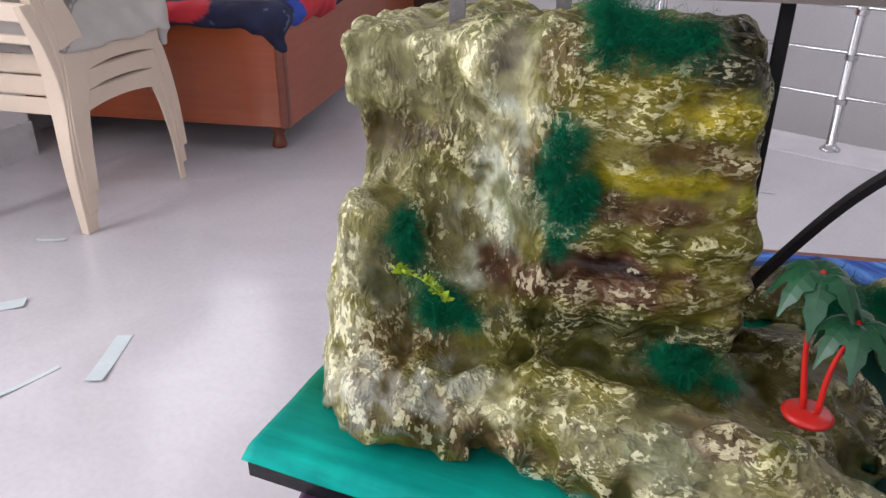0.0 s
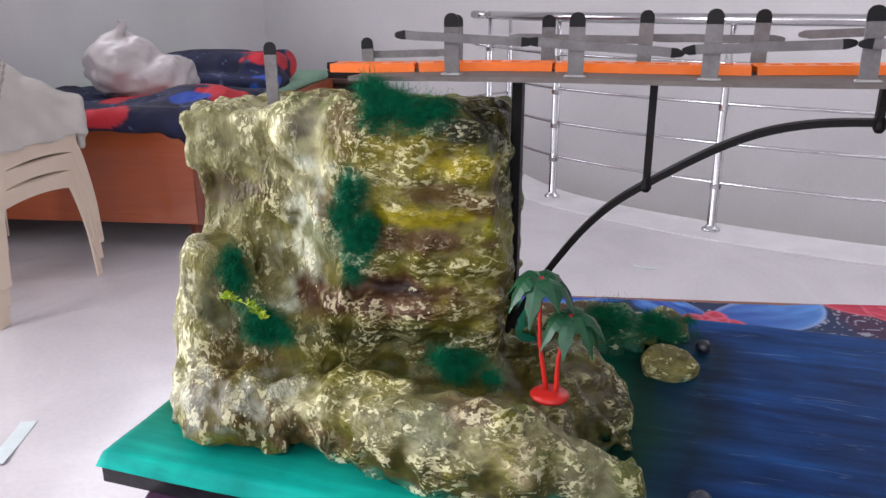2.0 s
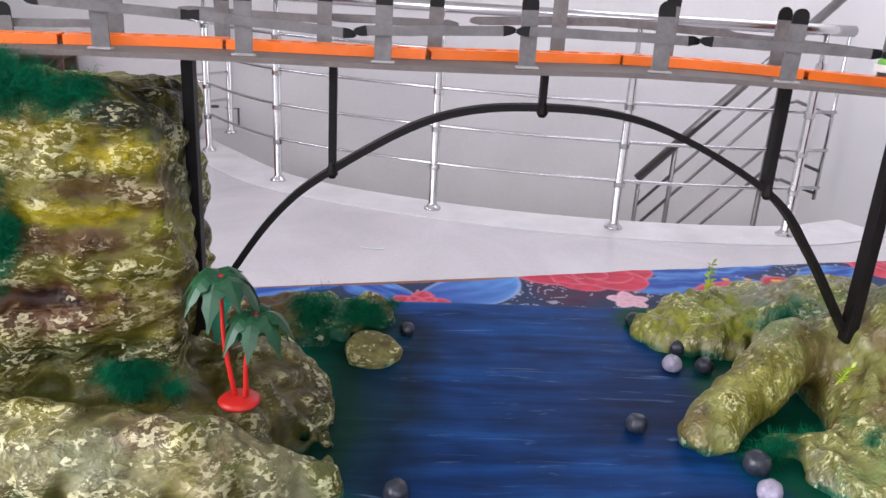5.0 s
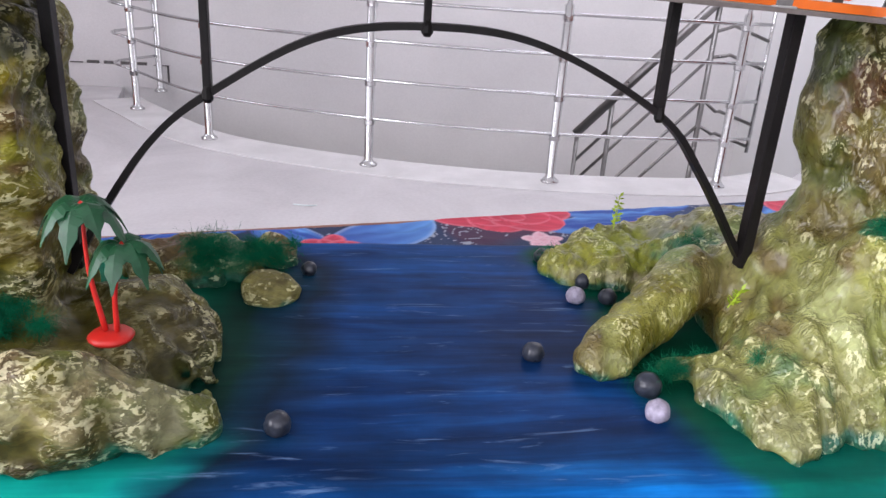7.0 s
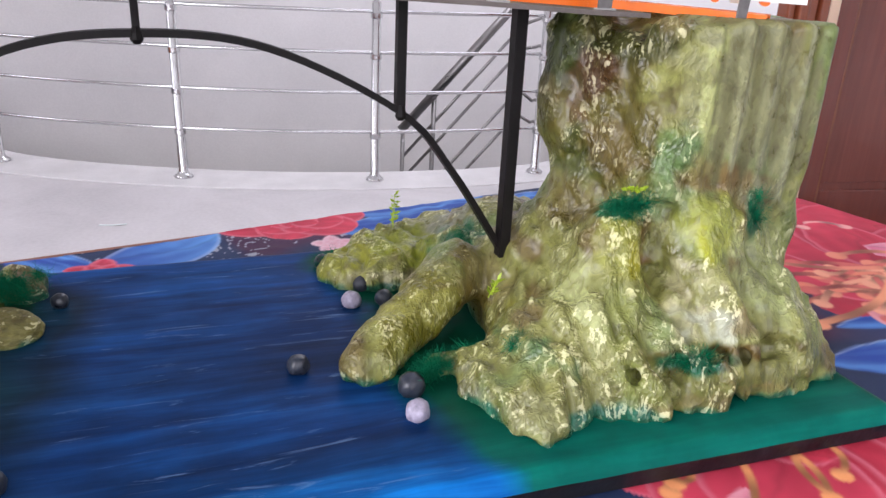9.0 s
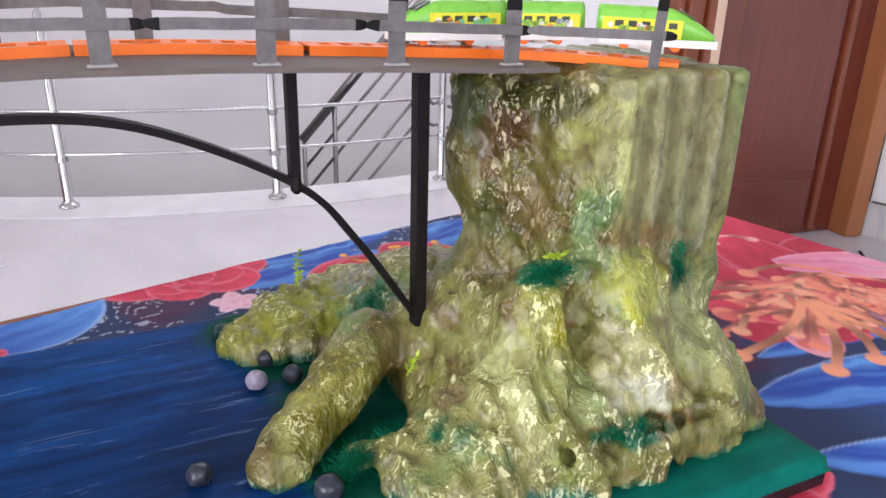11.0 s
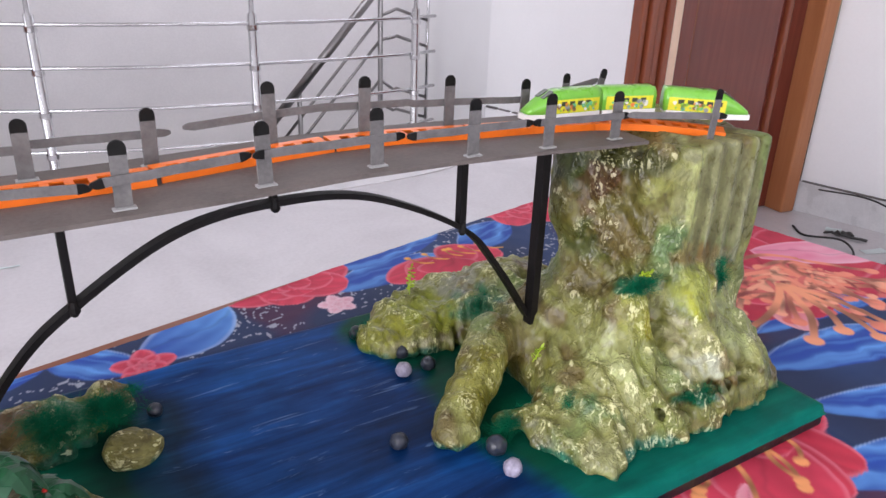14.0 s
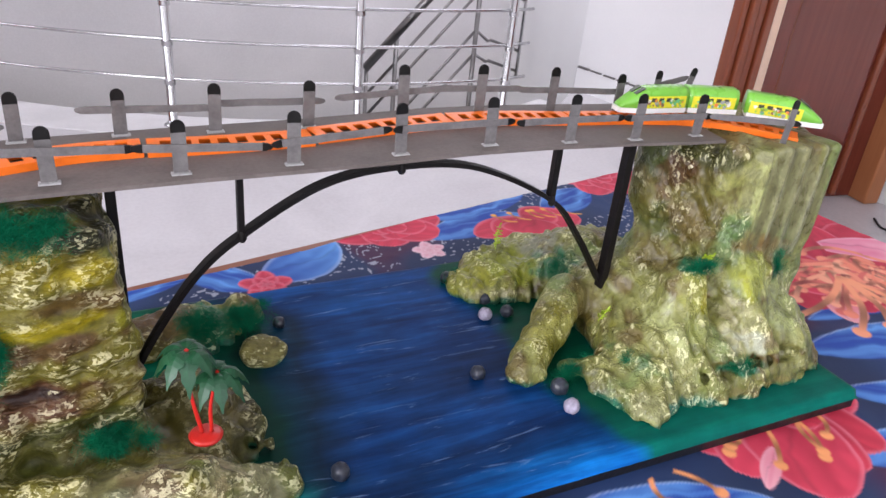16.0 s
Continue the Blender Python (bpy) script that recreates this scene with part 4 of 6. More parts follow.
    for dx in (-1, 0, 1):
        for dy in (-1, 0, 1):
            for dz in (-1, 0, 1):
                c = base + np.array((dx, dy, dz), np.int32)
                i, j, k = c[:, 0] % 32, c[:, 1] % 32, c[:, 2] % 32
                d = (c[:, 0] + TABLE[i, j, k] - q[:, 0]) ** 2 + (c[:, 1] + TABLE[j, k, i] - q[:, 1]) ** 2 + (c[:, 2] + TABLE[k, i, j] - q[:, 2]) ** 2
                best = np.minimum(best, d)
    return np.sqrt(best)


def creases(P, seed, lean=(1, 1, 1), lo=11.0, hi=62.0, count=11):
    """Paper folds: straight facets that meet in sharp creases, each running only a little way."""
    rng = np.random.RandomState(seed)
    w = P + 0.022 * np.stack([value_noise(P, 15, seed + k) - 0.5 for k in (1, 2, 3)], 1)
    out = np.zeros(len(P))
    for k in range(count):
        d = rng.normal(size=3) * np.array(lean)
        d /= np.linalg.norm(d)
        e, g = rng.normal(size=3) * 13, rng.normal(size=3) * 13
        f, ph = lo * (hi / lo) ** (k / (count - 1)), rng.rand(3) * 6.28
        gate = np.clip(0.45 + 0.8 * np.sin(w @ e + ph[0]) * np.sin(w @ g + ph[1]) + 0.25, 0, 1)
        out += gate * (2 * np.abs((w @ d * f + ph[2]) % 1 - 0.5) - 0.5) * (0.115 / f) * (1.1 if k > 4 else 0.55)
    return out


def crumple(P, seed, lean):
    """Crushed paper: hollows that meet in sharp raised creases at two sizes, over long folds."""
    w = P * np.array(lean) + 0.012 * np.stack([value_noise(P, 34, seed + k) - 0.5 for k in (7, 8, 9)], 1)
    return creases(P, seed, lean) + 0.0070 * (cells(w, 0.034, seed) - 0.55) + 0.0030 * (cells(w, 0.0135, seed + 1) - 0.55)


def crumple_left(P):
    w = np.clip((P[:, 0] + 0.10) / 0.06, 0, 1) * np.clip((P[:, 2] - 0.66) / 0.04, 0, 1)
    return crumple(P, 3, (1.2, 1.0, 0.75)) * (1 - w) + crumple(P, 5, (0.65, 0.8, 1.4)) * w


def crumple_right(P):
    flute = np.clip((P[:, 0] - 0.885) / 0.02, 0, 1) * np.clip((P[:, 2] - 0.79) / 0.05, 0, 1)
    x = P[:, 0] + 0.35 * P[:, 1] + 0.010 * value_noise(P * np.array([1, 1, 0.3]), 12, 31)
    wave = 0.007 * (np.abs((x * 30) % 1 - 0.5) * 2 - 0.6) + 0.003 * np.abs((x * 67) % 1 - 0.5)
    calm = np.clip((0.745 - P[:, 0]) / 0.02, 0, 1) * np.clip((P[:, 1] - 0.585) / 0.02, 0, 1) * np.clip((0.76 - P[:, 1]) / 0.02, 0, 1)
    return crumple(P, 23, (1.3, 1.0, 0.7)) * (1 - 0.94 * flute) * (1 - 0.6 * calm) + wave * flute


def bare_right(P):
    """Where the dry brush hardly went: the fluted upper corner and loose patches."""
    flute = np.clip((P[:, 0] - 0.885) / 0.02, 0, 1) * np.clip((P[:, 2] - 0.79) / 0.05, 0, 1)
    return np.maximum(0.97 * flute, 0.55 * np.clip((value_noise(P, 13, 57) - 0.56) / 0.10, 0, 1))


def paint_cliff(V, daubs, seed, folds_of, palette, bare=None):
    """A ground of two mixed paints with brown and sage clouds, then the daubs over it, some standing for shade."""
    dull, light, sage, brown = (np.array(c) for c in palette)
    n, n2, n3 = (value_noise(V, f, seed + k)[:, None] for f, k in ((9, 0), (24, 3), (15, 6)))
    C = dull * (1 - n) + light * n
    for tone, w in ((sage, 0.7 * np.clip((n3 - 0.58) / 0.10, 0, 1)), (brown, 0.7 * np.clip((n2 - 0.62) / 0.10, 0, 1))):
        C = C * (1 - w) + tone * w
    for k, (at, size, colour, strength) in enumerate(daubs):
        C = daub(C, V, at, size, colour, strength, seed + k)
    # the green of the board was brushed up over the foot of the rock
    smear = np.clip((TOP + 0.004 + 0.026 * (value_noise(V, 30, seed + 11) - 0.4) + 0.010 * (value_noise(V, 110, seed + 12) - 0.5) - V[:, 2]) / 0.006, 0, 0.9)[:, None]
    C = C * (1 - smear) + np.array([0.004, 0.13, 0.085]) * smear
    h = folds_of(V)
    crease = np.clip(0.5 + h / (3.2 * h.std()), 0, 1)
    if bare is not None:
        crease = crease * (1 - bare(V))
    return np.concatenate([np.clip(C * 0.86, 0, 1), np.clip(crease, 0, 1)[:, None]], 1)


def bare_left(P):
    """The olive face and the lower hollows keep more of their ground."""
    face = np.clip((P[:, 0] + 0.09) / 0.05, 0, 1) * np.clip((P[:, 2] - 0.70) / 0.02, 0, 1)
    low = np.clip((0.725 - P[:, 2]) / 0.01, 0, 1) * np.clip((P[:, 1] - 0.54) / 0.02, 0, 1)
    brow = 0.40 * np.clip((-0.165 - P[:, 0]) / 0.02, 0, 1) * np.clip((P[:, 2] - 0.78) / 0.03, 0, 1)
    return np.maximum(np.maximum(0.30 * face, 0.45 * low), brow)


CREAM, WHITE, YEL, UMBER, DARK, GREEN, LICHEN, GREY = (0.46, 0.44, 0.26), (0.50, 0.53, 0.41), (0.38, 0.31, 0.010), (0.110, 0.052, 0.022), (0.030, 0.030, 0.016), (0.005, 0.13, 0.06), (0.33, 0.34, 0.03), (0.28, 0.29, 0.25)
OLIVE, HOLLOW_SHADE, BAND = (0.150, 0.132, 0.012), (0.060, 0.064, 0.012), (0.100, 0.044, 0.018)


def left_field(P):
    f = s_box(P, (-0.113, 0.694, 0.785), (0.158, 0.104, 0.166), 0.008, 3, -0.01)
    f = blend(f, s_ball(P, (-0.080, 0.672, 0.82), (0.122, 0.092, 0.140)), 0.03)
    f = blend(f, s_box(P, (-0.200, 0.652, 0.922), (0.083, 0.068, 0.030), 0.006, 6), 0.003)
    f = blend(f, s_rod(P, (-0.15, 0.606, 0.938), (-0.01, 0.616, 0.940), 0.024), 0.03)
    f = blend(f, s_rod(P, (-0.095, 0.606, 0.757), (0.012, 0.612, 0.757), 0.034), 0.035)
    f = blend(f, s_rod(P, (-0.03, 0.612, 0.87), (0.022, 0.628, 0.79), 0.030), 0.05)
    f = blend(f, s_rod(P, (-0.135, 0.602, 0.93), (-0.105, 0.594, 0.77), 0.020, 0.026), 0.03)
    f = carve(f, s_ball(P, (-0.045, 0.566, 0.780), (0.060, 0.016, 0.011)), 0.012)
    f = carve(f, s_ball(P, (-0.040, 0.556, 0.722), (0.10, 0.026, 0.014)), 0.02)
    f = blend(f, s_ball(P, (-0.170, 0.580, 0.705), (0.075, 0.045, 0.060)), 0.03)
    f = blend(f, s_rod(P, (-0.244, 0.545, 0.63), (-0.238, 0.560, 0.795), 0.050, 0.034), 0.025)
    f = blend(f, s_ball(P, (-0.205, 0.508, 0.66), (0.062, 0.044, 0.045)), 0.02)
    f = blend(f, s_rod(P, (-0.17, 0.521, 0.65), (-0.06, 0.531, 0.668), 0.036), 0.02)
    f = blend(f, s_ball(P, (0.01, 0.61, 0.63), (0.18, 0.125, 0.056)), 0.03)
    f = blend(f, s_rod(P, (-0.005, 0.512, 0.655), (0.085, 0.505, 0.655), 0.050), 0.022)
    f = blend(f, s_rod(P, (0.085, 0.508, 0.652), (0.190, 0.515, 0.634), 0.046, 0.026), 0.02)
    f = blend(f, s_ball(P, (0.118, 0.665, 0.635), (0.056, 0.085, 0.060)), 0.03)
    f = blend(f, s_ball(P, (0.13, 0.865, 0.628), (0.095, 0.060, 0.040)), 0.02)
    f = blend(f, s_ball(P, (0.225, 0.895, 0.632), (0.034, 0.030, 0.026)), 0.015)
    f = carve(f, -((P - np.array((-0.012, 0, 0.985))) @ np.array((0.625, 0.0, 0.780))), 0.015)
    return np.maximum(f, TOP - 0.002 - P[:, 2])


def right_field(P):
    f = s_box(P, (0.932, 0.668, 0.801), (0.109, 0.112, 0.179), 0.005, -3, 0.0)
    f = carve(f, -((P - np.array((0.876, 0.572, 0))) @ np.array((-0.783, -0.622, 0.0))), 0.018)
    f = carve(f, -((P - np.array((0.812, 0.659, 0))) @ np.array((-0.853, 0.521, 0.0))), 0.015)
    f = carve(f, -((P - np.array((0.822, 0.66, 0.940))) @ np.array((-0.60, -0.15, 0.785))), 0.02)
    f = carve(f, s_ball(P, (0.800, 0.620, 0.890), (0.030, 0.045, 0.040)), 0.03)
    f = blend(f, s_rod(P, (0.872, 0.590, 0.965), (0.868, 0.600, 0.830), 0.016, 0.022), 0.02)
    f = blend(f, s_rod(P, (0.836, 0.700, 0.950), (0.826, 0.695, 0.860), 0.036, 0.032), 0.02)
    f = blend(f, s_rod(P, (0.862, 0.68, 0.84), (0.800, 0.688, 0.68), 0.024, 0.058), 0.035)
    f = blend(f, s_ball(P, (0.800, 0.70, 0.655), (0.07, 0.09, 0.085)), 0.035)
    f = blend(f, s_ball(P, (0.90, 0.625, 0.66), (0.140, 0.105, 0.11)), 0.04)
    f = blend(f, s_rod(P, (0.788, 0.545, 0.660), (0.826, 0.582, 0.772), 0.044, 0.030), 0.02)
    f = blend(f, s_rod(P, (0.918, 0.525, 0.660), (0.918, 0.562, 0.778), 0.052, 0.034), 0.022)
    f = blend(f, s_rod(P, (0.985, 0.550, 0.660), (0.962, 0.572, 0.768), 0.044, 0.030), 0.022)
    f = carve(f, s_rod(P, (0.868, 0.520, 0.770), (0.862, 0.490, 0.690), 0.010), 0.015)
    f = blend(f, s_ball(P, (0.895, 0.550, 0.632), (0.165, 0.076, 0.046)), 0.022)
    f = blend(f, s_ball(P, (0.880, 0.575, 0.640), (0.175, 0.118, 0.080)), 0.03)
    f = blend(f, s_ball(P, (0.730, 0.535, 0.632), (0.062, 0.066, 0.040)), 0.02)
    f = blend(f, s_ball(P, (0.985, 0.550, 0.645), (0.075, 0.080, 0.080)), 0.03)
    f = blend(f, s_ball(P, (1.035, 0.62, 0.63), (0.045, 0.11, 0.06)), 0.03)
    f = blend(f, s_rod(P, (0.705, 0.470, 0.630), (0.755, 0.555, 0.642), 0.022, 0.056), 0.02)
    f = blend(f, s_rod(P, (0.656, 0.605, 0.626), (0.700, 0.520, 0.632), 0.016, 0.030), 0.02)
    f = blend(f, s_box(P, (0.915, 0.556, 0.640), (0.135, 0.076, 0.030), 0.02, 0, -0.10), 0.025)
    f = carve(f, s_rod(P, (0.80, 0.478, 0.664), (1.0, 0.480, 0.672), 0.007), 0.012)
    f = blend(f, s_rod(P, (0.580, 0.610, 0.640), (0.712, 0.708, 0.688), 0.028, 0.036), 0.008)
    f = carve(f, s_rod(P, (0.655, 0.610, 0.655), (0.74, 0.650, 0.70), 0.010), 0.012)
    f = blend(f, s_ball(P, (0.665, 0.860, 0.628), (0.085, 0.066, 0.046)), 0.015)
    f = blend(f, s_ball(P, (0.750, 0.915, 0.63), (0.10, 0.050, 0.052)), 0.03)
    f = blend(f, s_ball(P, (0.83, 0.83, 0.64), (0.11, 0.09, 0.09)), 0.04)
    f = carve(f, s_ball(P, (0.873, 0.528, 0.733), (0.009, 0.03, 0.006)), 0.004)
    return np.maximum(f, TOP - 0.002 - P[:, 2])


def cliffs():
    V, Q = skin((-0.34, 0.40, 0.618), (0.30, 0.98, 0.985), 0.0034, left_field, crumple_left)
    daubs = [
        # pale left half
        ((-0.21, 0.60, 0.84), (0.085, 0.10, 0.13), (0.150, 0.136, 0.036), 0.9), ((-0.24, 0.60, 0.925), (0.075, 0.09, 0.035), (0.242, 0.230, 0.106), 0.85),
        # the olive-brown daub paints the shadow in the notch under the cap
        ((-0.225, 0.60, 0.872), (0.045, 0.06, 0.020), (0.085, 0.062, 0.015), 0.95), ((-0.14, 0.585, 0.925), (0.030, 0.06, 0.045), CREAM, 0.8),
        ((-0.135, 0.585, 0.95), (0.012, 0.06, 0.022), (0.121, 0.107, 0.076), 0.9), ((-0.138, 0.58, 0.865), (0.026, 0.06, 0.055), WHITE, 0.95),
        ((-0.155, 0.575, 0.800), (0.034, 0.06, 0.045), WHITE, 0.9), ((-0.105, 0.58, 0.830), (0.032, 0.06, 0.022), (0.206, 0.236, 0.126), 0.8),
        ((-0.20, 0.60, 0.79), (0.05, 0.08, 0.05), (0.206, 0.189, 0.071), 0.7),
        # olive right half with its yellow and brown bands
        ((0.0, 0.61, 0.85), (0.092, 0.14, 0.115), OLIVE, 0.95), ((-0.035, 0.60, 0.925), (0.06, 0.07, 0.014), (0.193, 0.159, 0.008), 0.85),
        ((0.022, 0.62, 0.905), (0.042, 0.08, 0.010), YEL, 0.8), ((-0.005, 0.60, 0.858), (0.050, 0.08, 0.010), YEL, 0.8), ((0.050, 0.64, 0.83), (0.022, 0.06, 0.026), (0.218, 0.212, 0.010), 0.9),
        ((0.01, 0.61, 0.882), (0.05, 0.07, 0.010), (0.127, 0.071, 0.020), 0.8), ((-0.025, 0.60, 0.832), (0.06, 0.07, 0.012), UMBER, 0.85), ((0.03, 0.62, 0.868), (0.03, 0.06, 0.014), UMBER, 0.7),
        ((0.0, 0.60, 0.810), (0.075, 0.07, 0.014), (0.133, 0.118, 0.015), 0.8), ((0.055, 0.68, 0.88), (0.022, 0.05, 0.05), (0.085, 0.094, 0.030), 0.8),
        # brown band; the near-black daub adds the hole's shade to the paint
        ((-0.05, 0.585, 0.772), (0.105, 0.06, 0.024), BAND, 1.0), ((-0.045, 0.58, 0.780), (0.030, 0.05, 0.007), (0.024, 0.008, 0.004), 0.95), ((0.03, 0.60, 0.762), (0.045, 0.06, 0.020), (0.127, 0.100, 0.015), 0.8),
        ((0.03, 0.63, 0.955), (0.055, 0.12, 0.030), (0.027, 0.030, 0.012), 0.95), ((-0.05, 0.70, 0.955), (0.08, 0.1, 0.02), YEL, 0.5), ((-0.2, 0.66, 0.955), (0.10, 0.1, 0.02), CREAM, 0.6),
        # the hollow under the face, its shadow painted in dark olive, and the ledge
        ((0.0, 0.59, 0.728), (0.14, 0.08, 0.014), HOLLOW_SHADE, 0.95), ((0.02, 0.60, 0.695), (0.16, 0.10, 0.016), (0.121, 0.115, 0.025), 0.8), ((0.12, 0.63, 0.67), (0.10, 0.11, 0.045), (0.070, 0.059, 0.011), 0.9),
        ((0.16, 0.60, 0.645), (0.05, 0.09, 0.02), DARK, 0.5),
        # left foot
        ((-0.27, 0.53, 0.72), (0.05, 0.08, 0.14), (0.350, 0.340, 0.215), 0.9), ((-0.225, 0.49, 0.66), (0.05, 0.06, 0.04), (0.36, 0.37, 0.31), 0.85), ((-0.20, 0.46, 0.64), (0.028, 0.04, 0.014), (0.254, 0.212, 0.025), 0.8),
        ((-0.155, 0.50, 0.69), (0.034, 0.04, 0.022), (0.399, 0.413, 0.332), 0.9), ((-0.115, 0.50, 0.680), (0.03, 0.04, 0.018), CREAM, 0.8), ((-0.10, 0.49, 0.65), (0.05, 0.04, 0.018), (0.133, 0.083, 0.035), 0.8), ((-0.21, 0.53, 0.755), (0.022, 0.05, 0.05), (0.060, 0.071, 0.020), 0.7),
        # boulder
        ((0.04, 0.49, 0.685), (0.10, 0.06, 0.030), (0.230, 0.218, 0.106), 0.85), ((0.048, 0.49, 0.706), (0.034, 0.04, 0.012), (0.145, 0.100, 0.055), 0.85), ((0.015, 0.47, 0.690), (0.03, 0.04, 0.02), (0.193, 0.212, 0.126), 0.7),
        # its last two daubs put the shaded underside into the paint
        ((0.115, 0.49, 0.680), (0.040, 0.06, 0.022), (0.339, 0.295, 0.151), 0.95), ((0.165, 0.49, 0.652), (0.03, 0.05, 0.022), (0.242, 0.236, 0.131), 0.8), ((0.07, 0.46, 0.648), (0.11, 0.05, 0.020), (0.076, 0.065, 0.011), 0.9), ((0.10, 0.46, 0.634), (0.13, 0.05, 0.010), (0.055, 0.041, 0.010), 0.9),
        # bank behind
        ((0.10, 0.86, 0.67), (0.05, 0.05, 0.03), UMBER, 0.6), ((0.17, 0.84, 0.65), (0.04, 0.06, 0.03), GREEN, 0.85), ((-0.088, 0.575, 0.85), (0.018, 0.04, 0.055), GREEN, 0.9), ((-0.19, 0.53, 0.77), (0.022, 0.04, 0.035), GREEN, 0.6)]
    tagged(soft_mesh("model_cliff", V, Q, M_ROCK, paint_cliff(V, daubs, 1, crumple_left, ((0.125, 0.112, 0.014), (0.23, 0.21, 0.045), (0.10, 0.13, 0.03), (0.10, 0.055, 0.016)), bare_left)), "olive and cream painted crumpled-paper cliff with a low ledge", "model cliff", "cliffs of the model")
    V, Q = skin((0.53, 0.42, 0.618), (1.10, 1.00, 1.0), 0.0034, right_field, crumple_right)
    # pale and dark stripes paint lit crests and shaded grooves over the shallow flutes
    flute_stripes = [((0.924 + 0.0165 * k, 0.56, 0.89), (0.0060, 0.06, 0.088), ((0.15, 0.15, 0.06), (0.36, 0.37, 0.22))[k % 2], 0.9) for k in range(7)]
